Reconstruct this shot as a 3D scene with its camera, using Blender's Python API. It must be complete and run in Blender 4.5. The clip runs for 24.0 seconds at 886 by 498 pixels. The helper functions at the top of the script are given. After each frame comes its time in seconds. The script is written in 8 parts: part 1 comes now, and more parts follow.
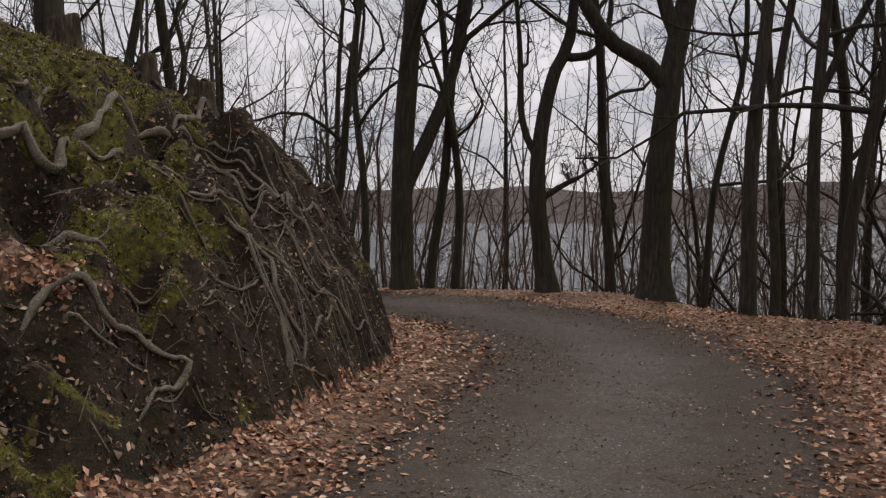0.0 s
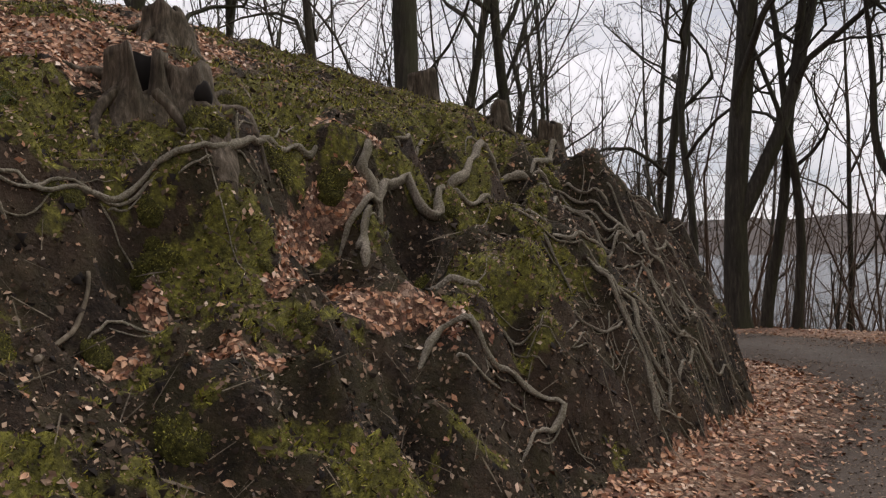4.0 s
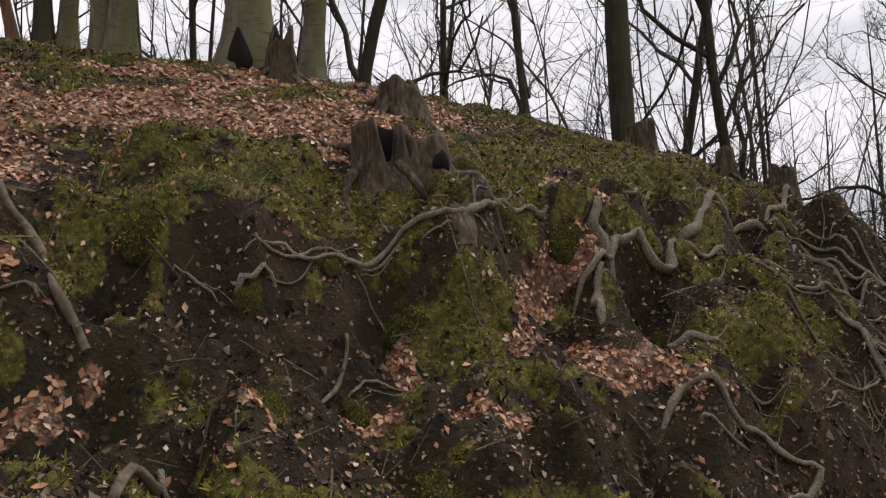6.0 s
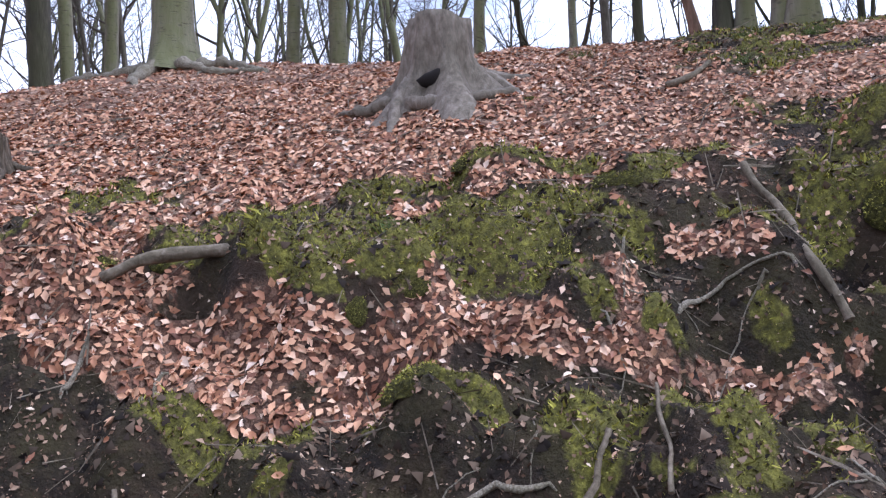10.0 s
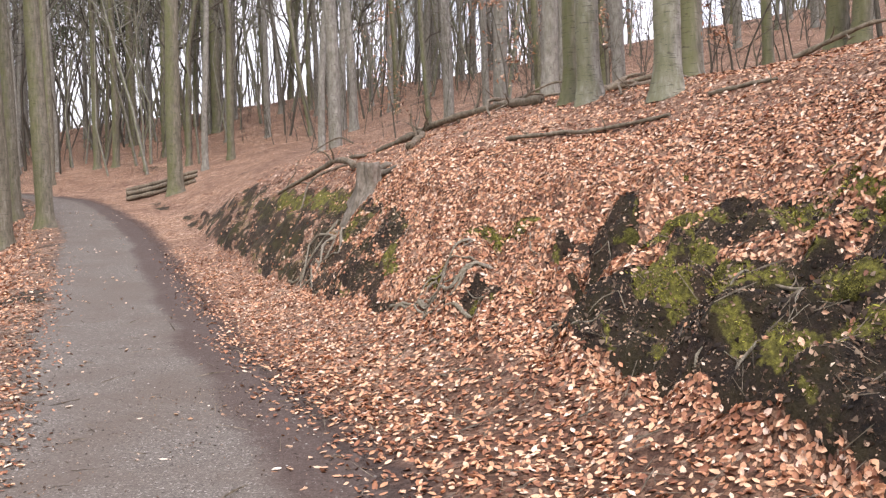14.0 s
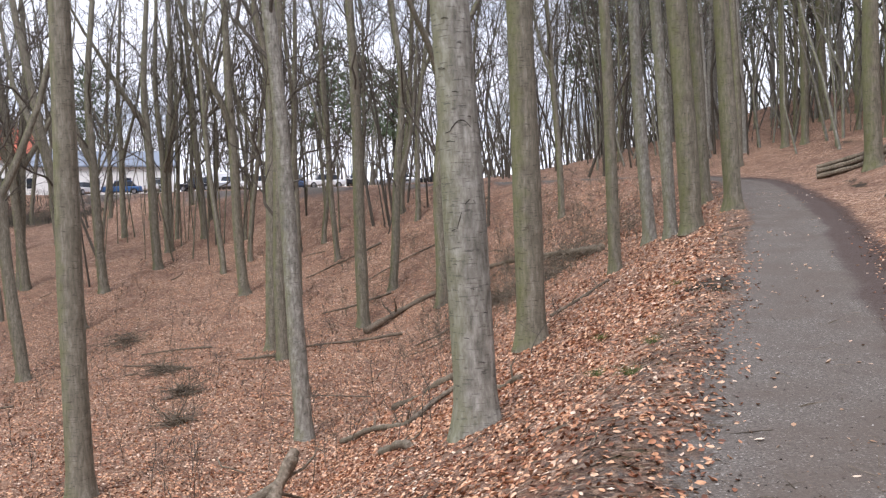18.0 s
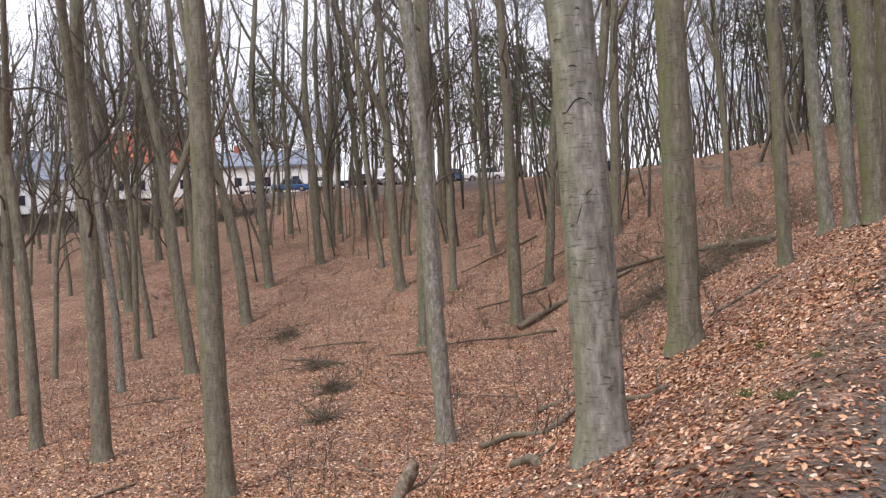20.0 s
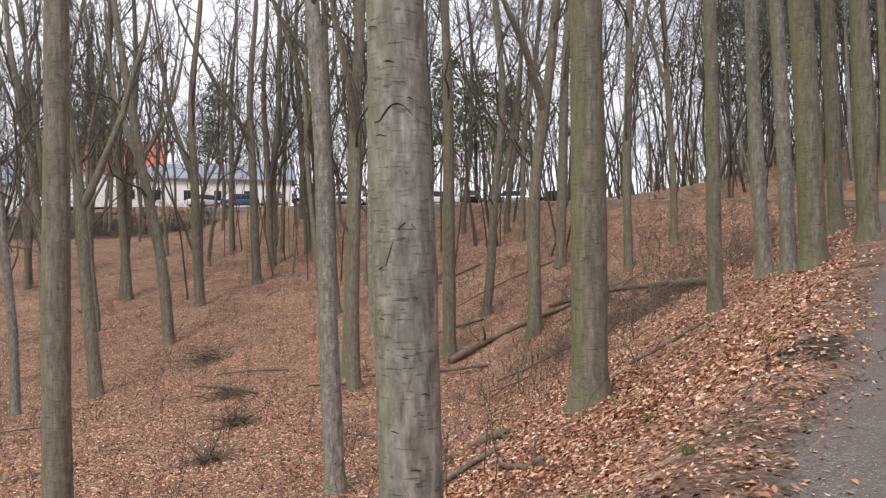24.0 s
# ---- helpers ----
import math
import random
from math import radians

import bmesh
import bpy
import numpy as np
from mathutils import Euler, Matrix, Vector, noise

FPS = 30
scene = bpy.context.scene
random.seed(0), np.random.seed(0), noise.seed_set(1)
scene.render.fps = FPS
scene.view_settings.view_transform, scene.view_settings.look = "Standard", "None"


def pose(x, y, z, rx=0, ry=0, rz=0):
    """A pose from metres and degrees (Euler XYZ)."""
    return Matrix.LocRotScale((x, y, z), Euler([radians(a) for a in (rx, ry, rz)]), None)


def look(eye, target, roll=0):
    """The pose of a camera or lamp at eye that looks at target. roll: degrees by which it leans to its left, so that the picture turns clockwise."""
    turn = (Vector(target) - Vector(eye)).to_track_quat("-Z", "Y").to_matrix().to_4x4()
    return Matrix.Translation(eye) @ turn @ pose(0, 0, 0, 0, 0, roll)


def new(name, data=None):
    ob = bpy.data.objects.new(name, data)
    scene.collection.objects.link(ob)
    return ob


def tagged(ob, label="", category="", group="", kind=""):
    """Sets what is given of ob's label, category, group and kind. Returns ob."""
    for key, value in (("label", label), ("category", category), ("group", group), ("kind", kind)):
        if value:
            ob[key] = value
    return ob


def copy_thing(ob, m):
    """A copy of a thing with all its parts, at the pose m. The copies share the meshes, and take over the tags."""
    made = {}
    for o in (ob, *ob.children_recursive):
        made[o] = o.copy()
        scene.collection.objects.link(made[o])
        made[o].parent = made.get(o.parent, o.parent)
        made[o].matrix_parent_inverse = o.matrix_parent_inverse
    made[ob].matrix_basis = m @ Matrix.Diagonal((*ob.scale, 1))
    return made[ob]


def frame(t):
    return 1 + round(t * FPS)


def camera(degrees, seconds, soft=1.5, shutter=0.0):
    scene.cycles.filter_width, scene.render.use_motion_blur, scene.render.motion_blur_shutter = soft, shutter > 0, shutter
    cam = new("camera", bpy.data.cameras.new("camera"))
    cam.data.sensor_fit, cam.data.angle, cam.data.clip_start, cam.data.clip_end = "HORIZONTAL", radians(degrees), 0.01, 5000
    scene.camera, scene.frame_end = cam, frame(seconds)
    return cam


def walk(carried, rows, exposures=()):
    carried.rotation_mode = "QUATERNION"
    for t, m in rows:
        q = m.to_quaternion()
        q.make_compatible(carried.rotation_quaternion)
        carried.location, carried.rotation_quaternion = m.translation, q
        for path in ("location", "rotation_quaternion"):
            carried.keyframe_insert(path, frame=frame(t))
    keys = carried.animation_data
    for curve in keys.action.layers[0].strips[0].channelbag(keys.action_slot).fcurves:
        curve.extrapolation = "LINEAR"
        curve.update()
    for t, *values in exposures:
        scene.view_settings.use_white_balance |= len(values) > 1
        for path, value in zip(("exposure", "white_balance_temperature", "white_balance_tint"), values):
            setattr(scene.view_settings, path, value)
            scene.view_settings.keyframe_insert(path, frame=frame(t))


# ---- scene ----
cam = camera(53.9, 24.0, soft=1.3)
METRES, EYE, TILT, LEAN, TURN = 8.3, 1.55, -2.6, 0.0, 0.0
ROWS = [
    (0.0, 0.0, 0.0, 0.0, 0.0, 0.0, -0.0),
    (0.5, -0.0059, 0.0008, -0.0005, 2.36, -1.04, 0.08),
    (1.0, -0.0181, 0.0116, -0.0001, 6.06, -1.89, 0.08),
    (1.5, -0.0292, 0.0238, 0.0028, 9.92, -1.72, -0.27),
    (2.0, -0.0355, 0.0303, 0.0023, 13.61, -1.6, -0.57),
    (2.5, -0.0383, 0.0282, 0.0024, 15.55, -1.94, -0.48),
    (4.5, -0.0507, -0.0071, 0.0078, 21.46, 3.24, 0.1),
    (5.0, -0.052, -0.0136, 0.0078, 23.6, 3.43, 0.33),
    (5.5, -0.0563, -0.0178, 0.0094, 28.55, 3.89, 0.57),
    (6.0, -0.0626, -0.0147, 0.0131, 33.57, 5.48, 0.58),
    (6.5, -0.0679, -0.0095, 0.017, 36.53, 7.56, 1.17),
    (7.0, -0.0723, -0.0059, 0.0172, 39.7, 8.81, 1.83),
    (7.5, -0.0772, -0.0033, 0.0145, 45.9, 7.87, 1.2),
    (8.0, -0.0828, -0.0067, 0.0112, 53.66, 5.66, 0.9),
    (8.5, -0.0865, -0.0161, 0.0104, 59.14, 4.55, 1.09),
    (9.0, -0.0909, -0.0304, 0.0104, 63.3, 4.42, 0.77),
    (9.5, -0.0899, -0.0479, 0.0101, 68.67, 4.55, 0.67),
    (11.5, -0.0904, -0.0951, 0.0075, 95.95, 2.13, 0.17),
    (12.0, -0.1035, -0.1054, 0.0073, 106.76, 1.21, 0.32),
    (12.5, -0.111, -0.1143, 0.0071, 118.89, 0.42, -0.05),
    (13.0, -0.1137, -0.1269, 0.004, 127.04, -0.81, -0.76),
    (13.5, -0.1071, -0.1496, 0.004, 132.66, -2.02, -1.44),
    (14.0, -0.0959, -0.174, 0.0041, 140.18, -2.67, -0.2),
    (14.5, -0.0958, -0.1964, 0.0015, 148.58, -2.97, 0.59),
    (15.0, -0.1099, -0.2241, 0.0015, 158.56, -2.94, 1.37),
    (15.5, -0.1165, -0.2453, 0.0011, 167.37, -3.44, 1.98),
    (16.0, -0.1182, -0.2736, -0.0014, 171.25, -4.77, 0.71),
    (16.5, -0.1218, -0.2984, -0.002, 173.88, -5.71, 0.4),
    (17.0, -0.1401, -0.3273, -0.0012, 177.9, -5.0, 1.4),
    (17.5, -0.1538, -0.3546, 0.0013, 181.36, -3.89, 1.73),
    (18.0, -0.1569, -0.3916, 0.0006, 183.09, -3.32, 1.84),
    (18.5, -0.1636, -0.4218, -0.0012, 184.8, -3.46, 2.48),
    (19.0, -0.1837, -0.4672, -0.0019, 189.04, -3.34, 3.07),
    (19.5, -0.1925, -0.5012, -0.0016, 191.82, -3.1, 3.43),
    (21.5, -0.2606, -0.629, -0.0054, 197.29, -4.63, 1.33),
    (22.0, -0.2767, -0.6602, -0.002, 195.49, -3.33, 1.29),
    (22.5, -0.2963, -0.7039, -0.002, 195.51, -2.19, 0.81),
    (23.0, -0.3011, -0.7378, -0.0017, 194.75, -1.64, 1.31),
    (23.5, -0.3035, -0.7724, -0.0007, 190.81, -1.92, 0.95),
    (24.0, -0.3165, -0.8015, 0.0005, 191.69, -1.93, 0.52),
]
EXPOSURES = [(0.0, -0.86, 6550, 15), (1.0, -0.56, 6550, 17), (2.0, -0.48, 6550, 16), (5.0, -0.55, 6500, 15), (7.0, -0.5, 6500, 16), (8.0, -0.08, 6700, 18), (9.0, 0.42, 5150, 20), (9.5, 0.42, 5150, 20), (12.0, 0.24, 6000, 17), (13.0, 0.32, 6900, 20), (14.0, 0.66, 6150, 18), (16.0, 0.46, 5900, 16), (18.0, 0.26, 5850, 15), (19.0, 0.1, 6150, 16), (22.0, 0.1, 5850, 16), (23.0, 0.13, 5950, 18), (24.0, 0.1, 6250, 16)]
walk(cam, [(t, pose(0, 0, EYE, TILT, LEAN, TURN) @ pose(METRES * x, METRES * y, METRES * z, 90 + pitch, roll, yaw)) for t, x, y, z, yaw, pitch, roll in ROWS],
     exposures=EXPOSURES)

# ---- daylight: a high bright overcast with broken cloud over the lake ----
world = bpy.data.worlds.new("world")
scene.world = world
world.use_nodes = True
wn, wl = world.node_tree.nodes, world.node_tree.links
wn.clear()
w_out, w_bg = wn.new("ShaderNodeOutputWorld"), wn.new("ShaderNodeBackground")
w_sky = wn.new("ShaderNodeTexSky")
w_sky.sky_type, w_sky.sun_disc = "NISHITA", False
w_sky.sun_elevation, w_sky.sun_rotation = radians(51), radians(18)
w_dim = wn.new("ShaderNodeMix")
w_dim.data_type, w_dim.blend_type = "RGBA", "MULTIPLY"
w_dim.inputs[0].default_value = 1.0
w_dim.inputs[7].default_value = (0.1, 0.1, 0.1, 1)
w_co, w_map = wn.new("ShaderNodeTexCoord"), wn.new("ShaderNodeMapping")
w_map.inputs["Scale"].default_value = (2.2, 2.2, 6.5)
w_noise = wn.new("ShaderNodeTexNoise")
w_noise.inputs["Scale"].default_value, w_noise.inputs["Detail"].default_value, w_noise.inputs["Roughness"].default_value = 1.3, 6, 0.58
w_ramp = wn.new("ShaderNodeValToRGB")
w_ramp.color_ramp.elements[0].position, w_ramp.color_ramp.elements[0].color = 0.28, (0.52, 0.58, 0.70, 1)
w_ramp.color_ramp.elements[1].position, w_ramp.color_ramp.elements[1].color = 0.54, (1.9, 1.87, 1.9, 1)
w_mid = w_ramp.color_ramp.elements.new(0.39)
w_mid.color = (1.05, 1.09, 1.17, 1)
w_mix = wn.new("ShaderNodeMix")
w_mix.data_type = "RGBA"
w_mix.inputs[0].default_value = 0.88
wl.new(w_co.outputs["Generated"], w_map.inputs["Vector"])
wl.new(w_map.outputs["Vector"], w_noise.inputs["Vector"])
wl.new(w_noise.outputs["Fac"], w_ramp.inputs["Fac"])
wl.new(w_sky.outputs["Color"], w_dim.inputs[6])
wl.new(w_dim.outputs[2], w_mix.inputs[6])
wl.new(w_ramp.outputs["Color"], w_mix.inputs[7])
wl.new(w_mix.outputs[2], w_bg.inputs["Color"])
wl.new(w_bg.outputs["Background"], w_out.inputs["Surface"])
w_bg.inputs["Strength"].default_value = 0.84
sun_data = bpy.data.lights.new("sun", "SUN")
sun_data.energy, sun_data.angle, sun_data.color = 2.2, radians(14), (1.0, 0.94, 0.86)
sun = new("sun", sun_data)
sun.matrix_world = look((0, 0, 60), (-10, -31, 20))


# ---- materials ----
def node_mat(name):
    m = bpy.data.materials.new(name)
    m.use_nodes = True
    t = m.node_tree
    t.nodes.clear()
    out, b = t.nodes.new("ShaderNodeOutputMaterial"), t.nodes.new("ShaderNodeBsdfPrincipled")
    t.links.new(b.outputs["BSDF"], out.inputs["Surface"])
    b.inputs["Specular IOR Level"].default_value = 0.3
    return m, t, b


def coords(t, scale=(1, 1, 1), which="Object"):
    c, mp = t.nodes.new("ShaderNodeTexCoord"), t.nodes.new("ShaderNodeMapping")
    mp.inputs["Scale"].default_value = scale
    t.links.new(c.outputs[which], mp.inputs["Vector"])
    return mp.outputs["Vector"]


def noise_tex(t, vec, scale, detail=4, rough=0.55):
    n = t.nodes.new("ShaderNodeTexNoise")
    n.inputs["Scale"].default_value, n.inputs["Detail"].default_value, n.inputs["Roughness"].default_value = scale, detail, rough
    t.links.new(vec, n.inputs["Vector"])
    return n.outputs["Fac"]


def voronoi(t, vec, scale, out="Distance", feature="F1"):
    n = t.nodes.new("ShaderNodeTexVoronoi")
    n.feature = feature
    n.inputs["Scale"].default_value = scale
    t.links.new(vec, n.inputs["Vector"])
    return n.outputs[out]


def ramp(t, fac, *stops):
    r = t.nodes.new("ShaderNodeValToRGB")
    e = r.color_ramp.elements
    while len(e) < len(stops):
        e.new(0.5)
    for k, (pos, col) in enumerate(stops):
        e[k].position, e[k].color = pos, (*col, 1) if len(col) == 3 else col
    t.links.new(fac, r.inputs["Fac"])
    return r.outputs["Color"]


def mix(t, fac, a, b, blend="MIX"):
    n = t.nodes.new("ShaderNodeMix")
    n.data_type, n.blend_type = "RGBA", blend
    for k, v in ((0, fac), (6, a), (7, b)):
        if isinstance(v, (int, float)):
            n.inputs[k].default_value = v
        elif isinstance(v, tuple):
            n.inputs[k].default_value = (*v, 1)
        else:
            t.links.new(v, n.inputs[k])
    return n.outputs[2]


def maths(t, op, a, b=0.0):
    n = t.nodes.new("ShaderNodeMath")
    n.operation = op
    for k, v in ((0, a), (1, b)):
        if isinstance(v, (int, float)):
            n.inputs[k].default_value = v
        else:
            t.links.new(v, n.inputs[k])
    return n.outputs[0]


def bump(t, b, height, strength, distance):
    n = t.nodes.new("ShaderNodeBump")
    n.inputs["Strength"].default_value, n.inputs["Distance"].default_value = strength, distance
    t.links.new(height, n.inputs["Height"])
    t.links.new(n.outputs["Normal"], b.inputs["Normal"])


def attribute(t, name):
    n = t.nodes.new("ShaderNodeAttribute")
    n.attribute_name = name
    return n.outputs["Fac"]


def island(t):
    return t.nodes.new("ShaderNodeNewGeometry").outputs["Random Per Island"]


def each(t):
    return t.nodes.new("ShaderNodeObjectInfo").outputs["Random"]


def bark_material(name, dark, mid, pale, algae, algae_share, grain=(9, 9, 2.0), lines=True):
    """Bark: smooth grey skin with stains, a green film on one side, fine cross lines and dark marks."""
    m, t, b = node_mat(name)
    v = coords(t)
    big, fine = noise_tex(t, v, 1.6, 5, 0.6), noise_tex(t, coords(t, grain), 2.2, 6, 0.65)
    col = ramp(t, fine, (0.30, dark), (0.52, mid), (0.72, pale))
    col = mix(t, maths(t, "MULTIPLY", each(t), 0.35), col, mix(t, 1.0, col, (0.70, 0.66, 0.60), "MULTIPLY"))
    streak = noise_tex(t, coords(t, (7, 7, 0.5)), 1.3, 5, 0.6)
    stain = ramp(t, maths(t, "ADD", maths(t, "MULTIPLY", big, 0.5), maths(t, "MULTIPLY", streak, 0.5)), (0.44, (0, 0, 0)), (0.60, (1, 1, 1)))
    col = mix(t, maths(t, "MULTIPLY", stain, 0.5), col, dark)
    geo = t.nodes.new("ShaderNodeNewGeometry")
    sep = t.nodes.new("ShaderNodeSeparateXYZ")
    t.links.new(geo.outputs["Normal"], sep.inputs[0])
    side = maths(t, "ADD", maths(t, "MULTIPLY", sep.outputs["X"], 0.5), maths(t, "MULTIPLY", noise_tex(t, v, 3.0, 4), 0.9))
    film = ramp(t, side, (0.42, (0, 0, 0)), (0.95, (1, 1, 1)))
    col = mix(t, maths(t, "MULTIPLY", film, algae_share), col, algae)
    hgt = fine
    if lines:
        ring = noise_tex(t, coords(t, (3.6, 3.6, 30.0)), 1.6, 4, 0.65)
        mark = ramp(t, ring, (0.57, (0, 0, 0)), (0.66, (1, 1, 1)))
        spot = ramp(t, voronoi(t, coords(t, (4.0, 4.0, 7.0)), 1.1), (0.06, (1, 1, 1)), (0.14, (0, 0, 0)))
        marks = maths(t, "MAXIMUM", maths(t, "MULTIPLY", mark, 0.7), maths(t, "MULTIPLY", spot, 0.55))
        col = mix(t, marks, col, tuple(c * 0.45 for c in dark))
        hgt = maths(t, "SUBTRACT", fine, maths(t, "MULTIPLY", marks, 0.6))
    t.links.new(col, b.inputs["Base Color"])
    b.inputs["Roughness"].default_value = 0.85
    bump(t, b, hgt, 0.5 if lines else 0.9, 0.02)
    return m


BEECH = bark_material("beech_bark", (0.11, 0.097, 0.068), (0.21, 0.19, 0.145), (0.32, 0.295, 0.235), (0.145, 0.155, 0.055), 0.72, (7, 7, 1.6))
BEECH_PALE = bark_material("pale_beech_bark", (0.12, 0.112, 0.092), (0.28, 0.265, 0.225), (0.46, 0.445, 0.40), (0.165, 0.175, 0.07), 0.62, (6, 6, 2.2))
GREY_BEECH = bark_material("grey_beech_bark", (0.13, 0.12, 0.10), (0.29, 0.27, 0.235), (0.44, 0.42, 0.375), (0.20, 0.20, 0.11), 0.3, (6, 6, 2.2))
OAK = bark_material("dark_bark", (0.022, 0.019, 0.015), (0.058, 0.050, 0.039), (0.12, 0.105, 0.082), (0.08, 0.085, 0.035), 0.5, (11, 11, 1.6), False)
RED_BARK = bark_material("reddish_bark", (0.08, 0.045, 0.03), (0.20, 0.115, 0.08), (0.30, 0.19, 0.14), (0.14, 0.12, 0.06), 0.2, (7, 7, 2), False)
TWIG = bark_material("twig_bark", (0.05, 0.042, 0.033), (0.11, 0.095, 0.075), (0.19, 0.165, 0.13), (0.10, 0.10, 0.05), 0.2, (12, 12, 4), False)
ROOT = bark_material("root_bark", (0.085, 0.07, 0.05), (0.33, 0.29, 0.225), (0.62, 0.565, 0.48), (0.12, 0.115, 0.035), 0.30, (42, 42, 42), False)
STUMP = bark_material("weathered_stump", (0.022, 0.015, 0.010), (0.115, 0.088, 0.062), (0.29, 0.235, 0.18), (0.10, 0.105, 0.035), 0.12, (15, 15, 3.0), False)
OLD_STUMP = bark_material("old_grey_stump", (0.09, 0.073, 0.056), (0.22, 0.185, 0.15), (0.36, 0.315, 0.265), (0.12, 0.125, 0.045), 0.15, (9, 9, 4.0), False)
SCRUB = bark_material("scrub_bark", (0.07, 0.05, 0.038), (0.15, 0.11, 0.082), (0.24, 0.185, 0.14), (0.12, 0.10, 0.05), 0.15, (12, 12, 4), False)
DEADWOOD = bark_material("dead_wood", (0.07, 0.055, 0.04), (0.20, 0.16, 0.115), (0.38, 0.32, 0.25), (0.13, 0.13, 0.06), 0.2, (8, 8, 8), False)


def leaf_material():
    m, t, b = node_mat("fallen_leaf")
    r = island(t)
    col = ramp(t, r, (0.0, (0.09, 0.036, 0.020)), (0.25, (0.27, 0.11, 0.056)), (0.5, (0.52, 0.25, 0.13)), (0.7, (0.68, 0.38, 0.21)),
               (0.9, (0.78, 0.51, 0.33)), (1.0, (0.84, 0.68, 0.53)))
    col = mix(t, ramp(t, noise_tex(t, coords(t), 24, 3), (0.4, (0, 0, 0)), (0.7, (0.4, 0.4, 0.4))), col, (0.17, 0.075, 0.035))
    t.links.new(col, b.inputs["Base Color"])
    b.inputs["Roughness"].default_value = 0.55
    b.inputs["Specular IOR Level"].default_value = 0.35
    return m


LEAF = leaf_material()


def moss_material():
    m, t, b = node_mat("moss")
    r = island(t)
    col = ramp(t, r, (0.0, (0.03, 0.027, 0.008)), (0.4, (0.165, 0.158, 0.028)), (0.8, (0.39, 0.37, 0.06)), (0.95, (0.52, 0.50, 0.09)), (1.0, (0.36, 0.28, 0.12)))
    col = mix(t, ramp(t, noise_tex(t, coords(t), 1.4, 3), (0.35, (0, 0, 0)), (0.7, (1, 1, 1))), col, mix(t, 1.0, col, (0.8, 0.78, 0.7), "MULTIPLY"))
    t.links.new(col, b.inputs["Base Color"])
    b.inputs["Roughness"].default_value = 0.9
    return m


MOSS = moss_material()


def moss_bed_material():
    m, t, b = node_mat("moss_bed")
    v = coords(t)
    n = noise_tex(t, v, 5.0, 8, 0.75)
    col = ramp(t, n, (0.32, (0.018, 0.018, 0.004)), (0.5, (0.085, 0.08, 0.013)), (0.7, (0.25, 0.235, 0.04)))
    t.links.new(col, b.inputs["Base Color"])
    b.inputs["Roughness"].default_value = 0.95
    bump(t, b, n, 0.9, 0.25)
    return m


MOSS_BED = moss_bed_material()


